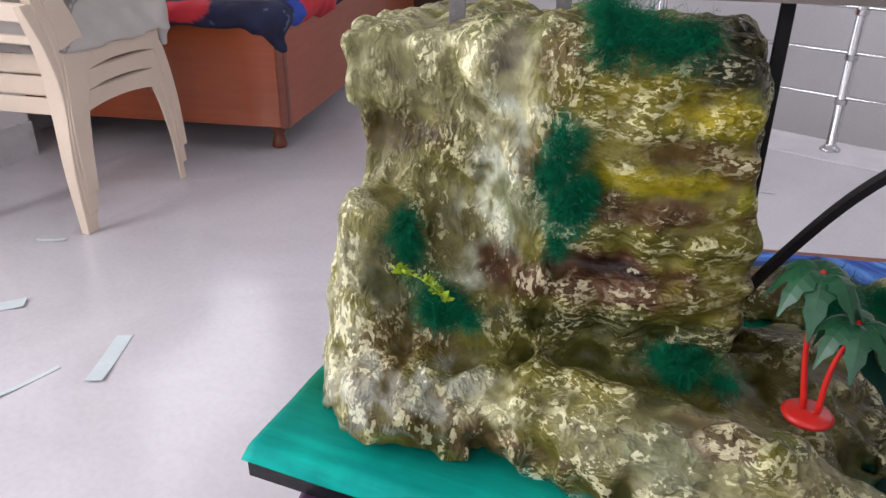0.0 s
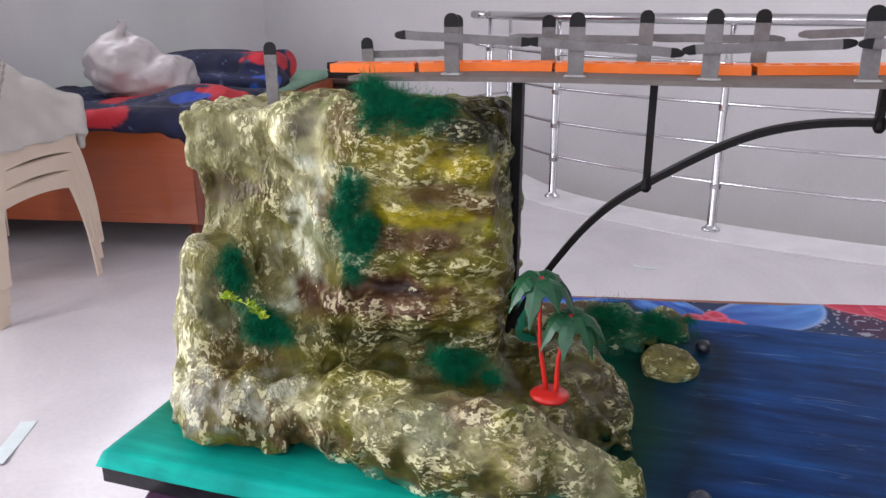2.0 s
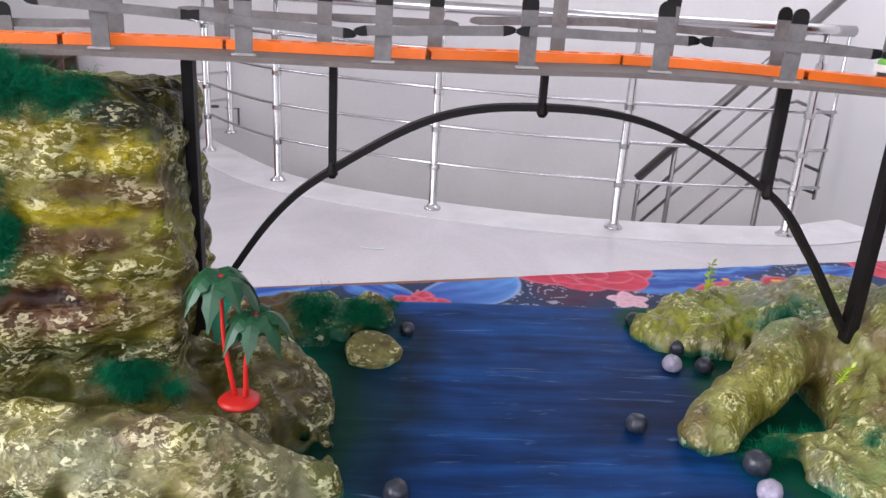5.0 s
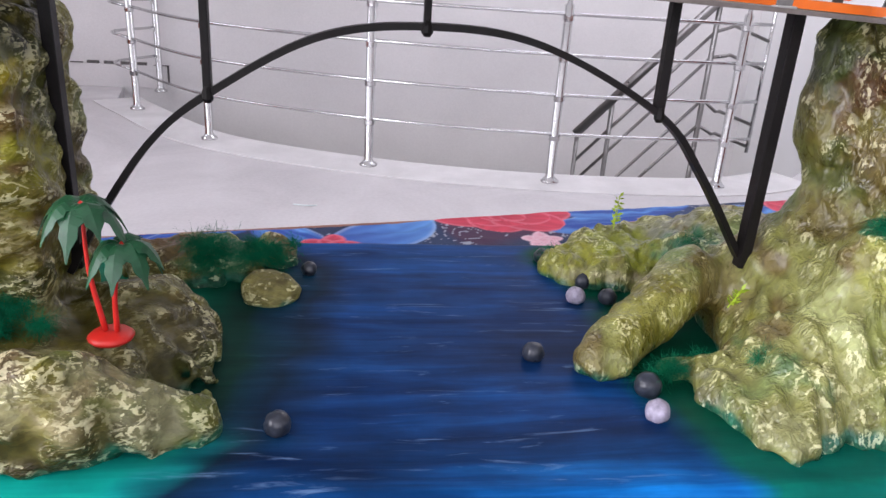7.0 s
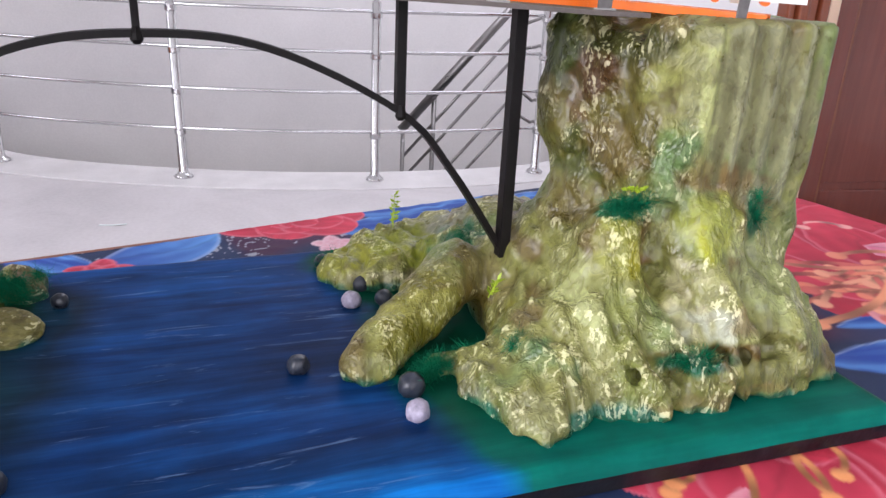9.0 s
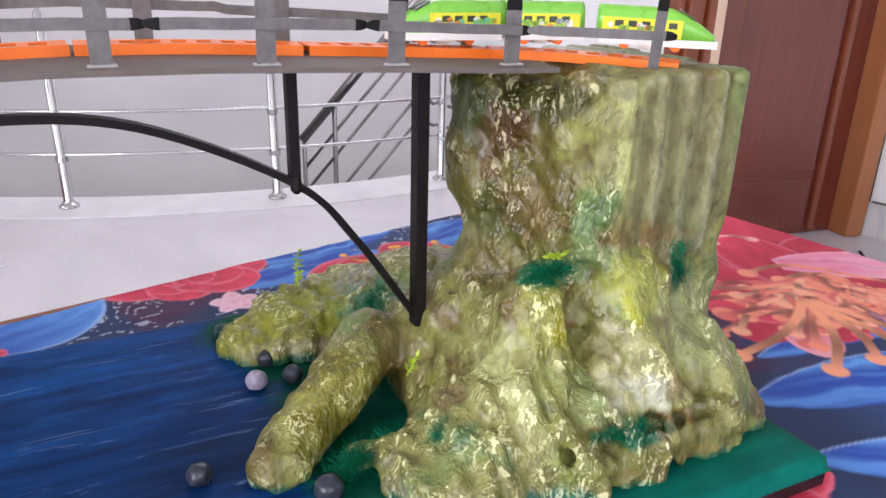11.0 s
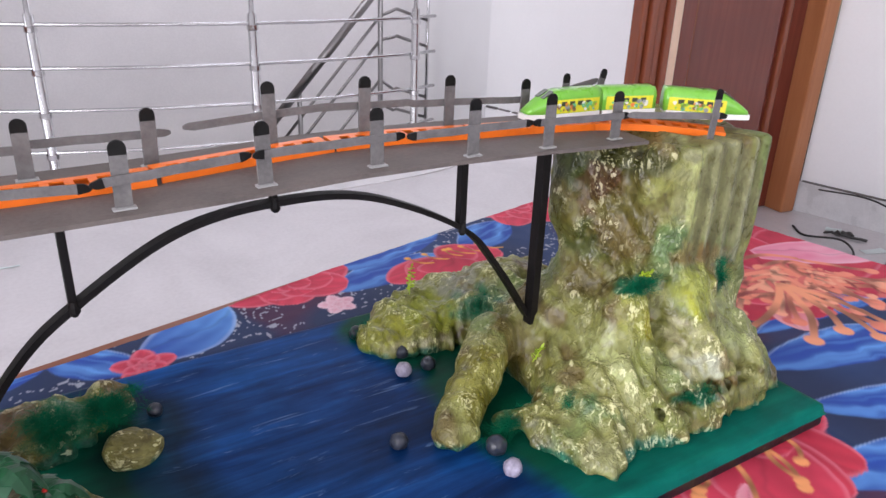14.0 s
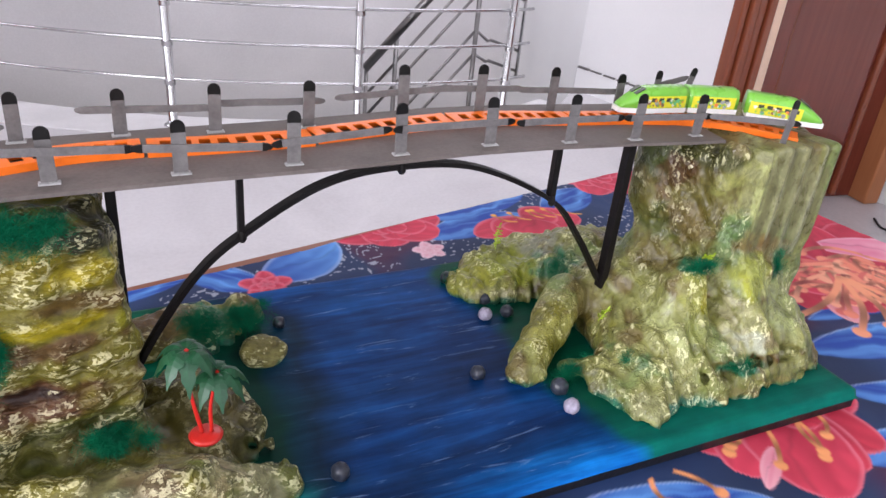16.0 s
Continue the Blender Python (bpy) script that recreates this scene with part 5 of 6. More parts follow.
    daubs = [
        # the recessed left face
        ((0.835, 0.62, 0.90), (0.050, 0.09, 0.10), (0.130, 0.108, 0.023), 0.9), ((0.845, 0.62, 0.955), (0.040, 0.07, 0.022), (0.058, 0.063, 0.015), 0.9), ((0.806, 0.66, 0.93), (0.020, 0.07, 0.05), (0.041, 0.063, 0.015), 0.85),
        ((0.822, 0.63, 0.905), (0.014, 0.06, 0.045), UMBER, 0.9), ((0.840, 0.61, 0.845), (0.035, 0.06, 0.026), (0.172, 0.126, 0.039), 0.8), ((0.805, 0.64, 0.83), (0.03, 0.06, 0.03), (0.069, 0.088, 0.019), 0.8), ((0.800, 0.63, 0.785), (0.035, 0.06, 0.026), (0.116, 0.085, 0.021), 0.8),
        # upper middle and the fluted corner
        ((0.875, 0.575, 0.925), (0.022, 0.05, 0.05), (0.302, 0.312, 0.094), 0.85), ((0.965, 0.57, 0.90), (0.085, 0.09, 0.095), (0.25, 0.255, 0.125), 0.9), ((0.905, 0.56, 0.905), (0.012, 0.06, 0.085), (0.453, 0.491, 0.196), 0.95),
        ((0.880, 0.565, 0.850), (0.020, 0.05, 0.045), (0.138, 0.237, 0.081), 0.9), ((0.872, 0.56, 0.805), (0.012, 0.05, 0.020), (0.246, 0.327, 0.136), 0.8), ((0.925, 0.56, 0.830), (0.045, 0.05, 0.016), (0.193, 0.118, 0.036), 0.75), ((0.905, 0.56, 0.845), (0.018, 0.05, 0.016), (0.343, 0.327, 0.120), 0.8),
        # left buttress
        ((0.826, 0.55, 0.765), (0.030, 0.05, 0.040), (0.287, 0.305, 0.047), 0.85), ((0.832, 0.545, 0.755), (0.011, 0.04, 0.020), (0.343, 0.327, 0.013), 0.9), ((0.778, 0.545, 0.715), (0.016, 0.05, 0.050), (0.412, 0.446, 0.188), 0.9), ((0.81, 0.53, 0.700), (0.03, 0.05, 0.04), (0.227, 0.260, 0.064), 0.8),
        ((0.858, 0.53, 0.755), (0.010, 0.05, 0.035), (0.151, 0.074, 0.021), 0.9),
        # right buttress
        ((0.915, 0.535, 0.785), (0.038, 0.05, 0.030), (0.302, 0.335, 0.055), 0.85), ((0.905, 0.53, 0.780), (0.010, 0.04, 0.022), (0.356, 0.372, 0.017), 0.85), ((0.955, 0.54, 0.730), (0.040, 0.06, 0.050), (0.329, 0.372, 0.141), 0.85), ((0.995, 0.55, 0.72), (0.030, 0.06, 0.06), (0.261, 0.298, 0.115), 0.8),
        ((0.880, 0.51, 0.725), (0.030, 0.05, 0.030), CREAM, 0.85), ((0.895, 0.49, 0.700), (0.040, 0.05, 0.014), WHITE, 0.9), ((0.925, 0.49, 0.705), (0.022, 0.05, 0.014), (0.227, 0.179, 0.060), 0.85),
        # ledge, with umber shading painted along its groove
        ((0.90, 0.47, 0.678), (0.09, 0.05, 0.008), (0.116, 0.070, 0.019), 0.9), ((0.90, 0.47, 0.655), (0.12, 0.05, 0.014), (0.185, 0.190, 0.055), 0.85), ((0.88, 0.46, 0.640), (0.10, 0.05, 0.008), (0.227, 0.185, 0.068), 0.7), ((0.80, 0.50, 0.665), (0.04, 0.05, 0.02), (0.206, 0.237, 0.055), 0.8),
        ((0.725, 0.49, 0.655), (0.05, 0.06, 0.025), (0.190, 0.195, 0.055), 0.85), ((0.70, 0.46, 0.64), (0.03, 0.04, 0.018), (0.270, 0.280, 0.120), 0.8), ((0.66, 0.55, 0.64), (0.04, 0.05, 0.014), GREY, 0.5),
        # boulder
        ((0.64, 0.65, 0.67), (0.10, 0.06, 0.04), (0.165, 0.156, 0.015), 0.95), ((0.635, 0.635, 0.685), (0.07, 0.018, 0.02), (0.302, 0.298, 0.068), 0.9), ((0.715, 0.69, 0.69), (0.03, 0.05, 0.05), (0.151, 0.104, 0.026), 0.8), ((0.735, 0.665, 0.70), (0.02, 0.04, 0.03), (0.219, 0.193, 0.073), 0.8),
        # low rocks by the water
        ((0.62, 0.85, 0.66), (0.07, 0.07, 0.03), LICHEN, 0.9), ((0.70, 0.86, 0.67), (0.05, 0.06, 0.03), (0.246, 0.283, 0.021), 0.85), ((0.64, 0.80, 0.645), (0.07, 0.04, 0.012), CREAM, 0.8), ((0.75, 0.80, 0.68), (0.04, 0.05, 0.03), GREEN, 0.85), ((0.76, 0.86, 0.70), (0.05, 0.05, 0.03), GREY, 0.7),
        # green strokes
        ((0.73, 0.535, 0.668), (0.030, 0.05, 0.016), GREEN, 0.9), ((0.820, 0.56, 0.800), (0.030, 0.04, 0.009), GREEN, 0.95), ((0.868, 0.48, 0.672), (0.032, 0.04, 0.010), GREEN, 0.95), ((0.972, 0.56, 0.795), (0.007, 0.04, 0.026), GREEN, 0.95), ((0.765, 0.64, 0.80), (0.02, 0.06, 0.03), (0.008, 0.063, 0.017), 0.8)] + flute_stripes
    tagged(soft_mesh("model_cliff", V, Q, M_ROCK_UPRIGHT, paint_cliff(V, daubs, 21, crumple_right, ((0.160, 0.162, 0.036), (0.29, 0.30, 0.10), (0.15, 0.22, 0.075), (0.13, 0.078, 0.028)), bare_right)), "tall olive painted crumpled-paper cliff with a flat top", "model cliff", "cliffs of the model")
    V, Q = skin((0.17, 0.72, 0.618), (0.29, 0.85, 0.70), 0.003, lambda P: np.maximum(s_ball(P, (0.234, 0.780, 0.634), (0.034, 0.030, 0.027)), TOP - 0.002 - P[:, 2]), lambda P: 0.6 * creases(P, 41))
    tagged(soft_mesh("model_rock", V, Q, M_ROCK, paint_cliff(V, [((0.229, 0.785, 0.66), (0.04, 0.04, 0.02), (0.12, 0.10, 0.03), 0.5)], 41, lambda P: creases(P, 41), ((0.15, 0.13, 0.03), (0.26, 0.24, 0.08), (0.12, 0.14, 0.04), (0.10, 0.06, 0.03)))), "small brown crumpled-paper rock in the painted river", "model rock")


cliffs()


# ---------------------------------------------------------------- the bridge
DECK = 0.990


def deck_z(x):
    """The top of the deck, which bows a little along the bridge."""
    return float(np.interp(x, [-0.10, 0.0, 0.13, 0.25, 0.35, 0.45, 0.55, 0.62, 0.68, 0.79, 0.86], [0.9875, 0.9895, 0.9910, 0.991, 0.9925, 0.9952, 0.9943, 0.9920, 0.9900, 0.9850, 0.9835]))


def bridge():
    b = thing("model_bridge", pose(0, 0, 0), "grey card model bridge on a black arch", "model bridge")
    # deck, with a mitred right end
    bm, rows, n = bmesh.new(), [], 44
    for i in range(n + 1):
        s = i / n
        x0, x1 = -0.10 + 0.950 * s, -0.10 + 0.970 * s
        y0, y1 = np.interp(x0, [-0.1, 0.45, 0.70, 0.85], [0.606, 0.604, 0.602, 0.598]), np.interp(x1, [-0.1, 0.15, 0.45, 0.87], [0.760, 0.765, 0.772, 0.772])
        rows.append([bm.verts.new(p) for p in ((x0, y0, deck_z(x0)), (x1, y1, deck_z(x1)), (x1, y1, deck_z(x1) - 0.0042), (x0, y0, deck_z(x0) - 0.0042))])
    for r0, r1 in zip(rows, rows[1:]):
        for j in range(4):
            bm.faces.new((r0[j], r0[(j + 1) % 4], r1[(j + 1) % 4], r1[j]))
    bm.faces.new(rows[0][::-1])
    bm.faces.new(rows[-1])
    bmesh.ops.recalc_face_normals(bm, faces=bm.faces[:])
    part("deck", bm, M_CARD, b)
    curve = [(0.050, 0.700), (0.087, 0.766), (0.136, 0.835), (0.189, 0.880), (0.289, 0.936), (0.391, 0.951), (0.503, 0.939), (0.630, 0.878), (0.689, 0.814), (0.754, 0.718)]
    part("arch", sweep(smooth_path([(x, 0.686, z) for x, z in curve], 8), rect(0.0066, 0.014), up=(0, 1, 0)), M_ARCH, b)
    for x, y, z0, w in ((0.053, 0.698, 0.70, 0.011), (0.7525, 0.680, 0.714, 0.0125)):
        part("column", box(x - w / 2, x + w / 2, y - 0.008, y + 0.008, z0, deck_z(x) - 0.0035, 0.001), M_ARCH, b)
    for x, z0, w in ((0.190, 0.880, 0.0075), (0.391, 0.949, 0.0065), (0.630, 0.877, 0.0095)):
        part("strut", box(x - w / 2, x + w / 2, 0.680, 0.692, z0, deck_z(x) - 0.0035, 0.001), M_ARCH, b)
        part("joint", lathe([(0.003, -0.007), (0.0058, -0.003), (0.005, 0.003), (0.003, 0.008)], 8, (x, 0.681, z0)), M_ARCH, b)

    rng = random.Random(3)

    def picket(x, y, z0, z1, lean=0.0, tip=0.013, w=0.0145):
        m = Matrix.Translation((x, y, z0)) @ Matrix.Rotation(radians(lean), 4, "Y") @ Matrix.Rotation(radians(rng.uniform(-6, 6)), 4, "Z")
        h = z1 - z0

        def strip(lo, hi, cap):
            prof = [(-w / 2, lo), (w / 2, lo)]
            if cap:
                prof += [(w / 2 * math.cos(a), hi - w / 2 + w / 2 * math.sin(a)) for a in [math.pi * k / 8 for k in range(9)]]
            else:
                prof += [(w / 2, hi), (-w / 2, hi)]
            bm = bmesh.new()
            f = bm.faces.new([bm.verts.new((px, -0.0011, pz)) for px, pz in prof])
            r = bmesh.ops.extrude_face_region(bm, geom=[f])
            bmesh.ops.translate(bm, vec=(0, 0.0022, 0), verts=[v for v in r["geom"] if isinstance(v, bmesh.types.BMVert)])
            bmesh.ops.recalc_face_normals(bm, faces=bm.faces[:])
            bmesh.ops.transform(bm, matrix=m, verts=bm.verts)
            return bm

        post = part("post", strip(0, h - tip, False), M_POST, b)
        part("tip", strip(h - tip, h, True), M_BLACK, post, "black inked rounded tip")
        glue = box(-0.010, 0.010, -0.006, 0.004, 0.0, 0.0022, 0.001)
        bmesh.ops.transform(glue, matrix=Matrix.Translation((x, y, z0)), verts=glue.verts)
        part("glue_blob", glue, M_GLUE, post, "whitish dried glue")

    def rail(x0, x1, y0, y1, z0, z1, ends=(True, True)):
        """A flat wooden stick with rounded ends, inked at the tips."""
        a, c = Vector((x0, y0, z0)), Vector((x1, y1, z1))
        d, n = (c - a).normalized(), (c - a).length
        runs = [0.0, 0.002, 0.006, 0.011] + [n * k / 6 for k in range(1, 6)] + [n - 0.011, n - 0.006, n - 0.002, n]
        thick = [0.35, 0.62, 0.88, 1.0] + [1.0] * 5 + [1.0, 0.88, 0.62, 0.35]
        pts = [a + d * r + Vector((0, 0, rng.uniform(-0.0004, 0.0004))) for r in runs]
        r = part("rail", sweep(pts, rect(0.0022, 0.0082), scales=thick), M_POST, b)
        for use, lo in ((ends[0], True), (ends[1], False)):
            if use:
                some = [(p, s * 1.06) for p, s in zip(pts, thick)][:4] if lo else [(p, s * 1.06) for p, s in zip(pts, thick)][-4:]
                part("tip", sweep([p for p, _ in some], rect(0.0026, 0.0084), scales=[s for _, s in some]), M_BLACK, r, "black inked end")

    front = [(0.0, 0.630), (0.120, 0.624), (0.237, 0.624), (0.362, 0.623), (0.480, 0.624), (0.593, 0.617), (0.699, 0.616), (0.814, 0.623)]
    for k, (x, y) in enumerate(front):
        picket(x, y, deck_z(x) - 0.0005, (1.047, 1.048, 1.051, 1.054, 1.055, 1.0555, 1.052, 1.044)[k], rng.uniform(-1.5, 1.5))
    back = [(-0.030, 0.752), (0.074, 0.750), (0.176, 0.741), (0.286, 0.735), (0.410, 0.733), (0.521, 0.732), (0.638, 0.733), (0.754, 0.730)]
    for k, (x, y) in enumerate(back):
        picket(x, y, deck_z(x) - 0.0005, (1.044, 1.044, 1.049, 1.050, 1.0665, 1.064, 1.057, 1.0445)[k], rng.uniform(-2, 2))
    picket(0.933, 0.572, 0.978, 1.046, 4, w=0.011)
    picket(-0.198, 0.632, 0.948, 1.018, 0, w=0.0135)
    picket(-0.138, 0.760, 0.948, 1.018, -3)
    picket(0.833, 0.742, 0.978, 1.044, 2, w=0.012)
    picket(0.895, 0.750, 0.978, 1.046, 16, w=0.012)
    for x0, x1, za, zb in ((-0.055, 0.080, 1.027, 1.021), (0.074, 0.214, 1.022, 1.013), (0.212, 0.350, 1.016, 1.0235), (0.350, 0.512, 1.0235, 1.0235), (0.508, 0.675, 1.0245, 1.021), (0.672, 0.83, 1.021, 1.014)):
        y2 = 0.6205 if x0 < 0.45 else 0.6135
        rail(x0, x1, y2, y2 + 0.003, za, zb)
    rail(0.824, 0.953, 0.615, 0.567, 1.015, 1.011, (False, True))
    for x0, x1, za, zb in ((0.03, 0.178, 1.020, 1.019), (0.178, 0.31, 1.021, 1.021), (0.32, 0.485, 1.026, 1.0335), (0.455, 0.592, 1.0325, 1.0275), (0.58, 0.765, 1.0265, 1.0155)):
        rail(x0, x1, 0.7545 if x0 < 0.3 else 0.7375, 0.745 if x0 < 0.3 else 0.7365, za, zb, (False, False))
    rail(-0.15, -0.04, 0.764, 0.764, 0.998, 1.002, (False, False))
    rail(0.835, 0.905, 0.745, 0.753, 1.020, 1.028, (False, False))


bridge()


# ---------------------------------------------------------------- track and train
def track_piece(pts, z):
    t = thing("toy_track_section", pose(0, 0, 0), "orange plastic toy railway track section on the bridge", "toy track", "track sections")
    line = smooth_path([(x, y, z + deck_z(x) + max(0.0, x - 0.86) * -0.05) for x, y in pts], 8)
    w = 0.028
    left, right = [], []
    for i, p in enumerate(line):
        d = (line[min(i + 1, len(line) - 1)] - line[max(i - 1, 0)]).normalized()
        s = Vector((d.y, -d.x, 0))
        left.append(p - s * (w / 2) + Vector((0, 0, 0.0040)))
        right.append(p + s * (w / 2) + Vector((0, 0, 0.0040)))
    for side, o in ((left, -1), (right, 1)):
        angle = [(0.0045 * o, -0.0040), (0.0045 * o, 0.0045), (-0.0045 * o, 0.0045), (-0.0045 * o, 0.0029), (0.0028 * o, 0.0029), (0.0028 * o, -0.0040)]
        part("rail", sweep(side, angle), M_ORANGE, t)
    mid = [(a + b) / 2 for a, b in zip(left, right)]
    total = sum((b - a).length for a, b in zip(mid, mid[1:]))
    slots = max(3, round((total - 0.02) / 0.0205))
    bars = [(0.0, 0.013)] + [(0.010 + (total - 0.020) * k / slots, 0.0078) for k in range(1, slots)] + [(total, 0.013)]
    for at, wide in bars:
        acc = 0.0
        for i in range(1, len(mid)):
            seg = (mid[i] - mid[i - 1]).length
            if acc + seg >= at - 1e-6:
                f = (min(max(at, wide / 2 + 0.0005), total - wide / 2 - 0.0005) - acc) / seg
                a, b = left[i - 1].lerp(left[i], f), right[i - 1].lerp(right[i], f)
                rise = Vector((0, 0, 0.0036))
                part("sleeper", sweep([a + rise, b + rise], rect(wide, 0.0016)), M_ORANGE, t)
                break
            acc += seg
    return t


for pts in (
    [(-0.138, 0.660), (-0.10, 0.666), (-0.052, 0.676)], [(-0.048, 0.677), (0.02, 0.692), (0.090, 0.694)], [(0.095, 0.692), (0.18, 0.687), (0.275, 0.688)],
    [(0.279, 0.693), (0.37, 0.702), (0.462, 0.706)], [(0.466, 0.706), (0.55, 0.703), (0.642, 0.695)], [(0.646, 0.695), (0.74, 0.693), (0.822, 0.684)], [(0.826, 0.683), (0.885, 0.662), (0.935, 0.630), (0.978, 0.585)]):
    track_piece(pts, 0.0002)


def train_car(m, length, nose, label):
    """A car along x from 0 to length; nose -1 or 1: the sloping end, 0: none."""
    car = thing("toy_train_car", m, label, "toy train", "cars of the toy train")
    half, h0, h1 = 0.0165, 0.012, 0.041
    prof = [(-half, h0), (-half, 0.030), (-half * 0.86, 0.037), (-half * 0.55, h1), (half * 0.55, h1), (half * 0.86, 0.037), (half, 0.030), (half, h0)]
    n = 14
    bm, rings = bmesh.new(), []
    for i in range(n + 1):
        s = i / n
        x = s * length
        k = 0.0
        if nose:
            e = (1 - s) if nose > 0 else s
            k = max(0.0, 1 - e / 0.42)
        drop = 1 - 0.80 * k**1.5
        nar = 1 - 0.45 * k**2.2
        rings.append([bm.verts.new((x, y * nar, h0 + (z - h0) * drop)) for y, z in prof])
    q = len(prof)
    for a, c in zip(rings, rings[1:]):
        for j in range(q):
            bm.faces.new((a[j], a[(j + 1) % q], c[(j + 1) % q], c[j]))
    bm.faces.new(rings[0][::-1])
    bm.faces.new(rings[-1])
    bmesh.ops.recalc_face_normals(bm, faces=bm.faces[:])
    body = part("body", bm, M_LIME, car, "lime green shell", True)
    x0, x1 = (0.005 if nose >= 0 else 0.032), (length - 0.005 if nose <= 0 else length - 0.032)
    lo = 0.030 if nose < 0 else 0.004
    hi = length - 0.030 if nose > 0 else length - 0.004
    skirt = []
    for i in range(n + 1):
        s = i / n
        e = ((1 - s) if nose > 0 else s) if nose else 1.0
        nar = 1 - 0.45 * max(0.0, 1 - e / 0.42) ** 2.2
        skirt.append((s * length * 1.0, nar))
    bm, rings = bmesh.new(), []
    for x, nar in skirt:
        xx = x + (0.003 * nose if (x in (0, length)) else 0)
        rings.append([bm.verts.new((xx, y * nar, z)) for y, z in ((-half - 0.001, 0.006), (-half - 0.001, h0 + 0.001), (half + 0.001, h0 + 0.001), (half + 0.001, 0.006))])
    for a, c in zip(rings, rings[1:]):
        for j in range(4):
            bm.faces.new((a[j], a[(j + 1) % 4], c[(j + 1) % 4], c[j]))
    bm.faces.new(rings[0][::-1])
    bm.faces.new(rings[-1])
    bmesh.ops.recalc_face_normals(bm, faces=bm.faces[:])
    part("skirt", bm, M_WHITE, car, "white lower skirt")
    rng = random.Random(round(length * 1000) + nose)
    for side in (-1, 1):
        y = side * (half + 0.0006)
        panel = part("sticker", box(x0, x1, min(y, y - side * 0.0008), max(y, y - side * 0.0008), 0.0135, 0.0305), M_YELLOW, body, "yellow printed side sticker")
        k, x = 0, x0 + 0.012
        while x < x1 - 0.012:
            ys = sorted((y, y + side * 0.0004))
            part("window", box(x, x + 0.0078, ys[0], ys[1], 0.0225, 0.0280), M_WINDOW, panel, "dark printed window")
            x += 0.0125
        for _ in range(30):
            cx, cz, r = rng.uniform(x0 + 0.006, x1 - 0.006), rng.uniform(0.0155, 0.0245), rng.uniform(0.0012, 0.0032)
            mat = rng.choice((M_STK_WHITE, M_STK_LIME, M_STK_LIME, M_STK_GREEN, M_STK_ORANGE, M_STK_GREY, M_STK_BROWN))
            bm = bmesh.new()
            vs = [bm.verts.new((cx + r * (1 + 0.3 * math.sin(3 * a)) * math.cos(a), y + side * 0.0007, cz + r * math.sin(a))) for a in [2 * math.pi * k / 9 for k in range(9)]]
            f = bm.faces.new(vs if side < 0 else vs[::-1])
            rr = bmesh.ops.extrude_face_region(bm, geom=[f])
            bmesh.ops.translate(bm, vec=(0, -side * 0.0006, 0), verts=[v for v in rr["geom"] if isinstance(v, bmesh.types.BMVert)])
            part("printed_patch", bm, mat, panel)
    for x in (length * 0.25, length * 0.68):
        for side in (-1, 1):
            bm = lathe([(0.0, -0.003), (0.0050, -0.003), (0.0050, 0.003), (0.0, 0.003)], 14)
            bmesh.ops.transform(bm, matrix=Matrix.Translation((x, side * 0.0115, 0.0065)) @ Matrix.Rotation(radians(90), 4, "X"), verts=bm.verts)
            part("wheel", bm, M_ORANGE, car, "orange plastic wheel")
    part("axle_block", box(length * 0.38, length * 0.55, -0.009, 0.009, 0.002, 0.007, 0.001), M_STK_WHITE, car)
    if nose:
        px = 0.028 if nose < 0 else length - 0.028
        for side in (-1, 1):
            bm = box(px - 0.008, px + 0.008, side * 0.006 - 0.004, side * 0.006 + 0.004, 0, 0.0012)
            z = 0.0375 if nose < 0 else 0.0375
            bmesh.ops.transform(bm, matrix=Matrix.Translation((px, 0, z - 0.002)) @ Matrix.Rotation(radians(30 * nose), 4, "Y") @ Matrix.Translation((-px, 0, 0)), verts=bm.verts)
            part("windscreen", bm, M_WINDOW, body, "dark slanted windscreen")
    return car


TZ = 0.9948
train_car(pose(0.731, 0.7010, TZ, 0, 0, -6), 0.108, -1, "lime green toy train engine with yellow printed sides")
train_car(pose(0.843, 0.689, TZ, 0, 0, -17), 0.078, 0, "lime green toy carriage with yellow printed sides")
train_car(pose(0.931, 0.656, TZ - 0.001, 0, 1.5, -38), 0.112, 1, "lime green toy train end car with a sloping nose")


# ---------------------------------------------------------------- planting and pebbles on the model
def tuft(at, size, count, seed, label="fluffy dyed-green fibre tuft glued on the cliff"):
    """A pinch of teased wool: long fine curling fibres in loose wads, frayed at the rim."""
    rng = np.random.RandomState(seed)
    wads = [(np.array(at) + rng.normal(0, 0.55, 3) * np.array(size) * np.array([1, 0.5, 1]), rng.normal(0, 1, 3) * np.array([0.8, 0.3, 1.0]), rng.uniform(0.28, 0.62)) for _ in range(9)]
    verts, faces = [], []
    for _ in range(int(count * 2.1)):
        c, comb, k = wads[rng.randint(len(wads))]
        p = c + rng.normal(0, 0.55, 3) * k * np.array(size)
        way = comb / np.linalg.norm(comb) + rng.normal(0, 0.75, 3)
        way /= np.linalg.norm(way)
        curl = rng.normal(0, 0.55, 3)
        side = np.cross(way, rng.normal(0, 1, 3))
        side *= rng.uniform(0.00008, 0.00018) / np.linalg.norm(side)
        step, base = rng.uniform(0.0022, 0.0050), len(verts)
        for i in range(5):
            verts += [tuple(p - side), tuple(p + side)]
            way = way + curl * 0.6
            way /= np.linalg.norm(way)
            p = p + way * step
        faces += [(base + 2 * i, base + 2 * i + 1, base + 2 * i + 3, base + 2 * i + 2) for i in range(4)]
    me = bpy.data.meshes.new("grass_tuft")
    me.from_pydata(verts, [], faces)
    me.materials.append(M_FIBRE)
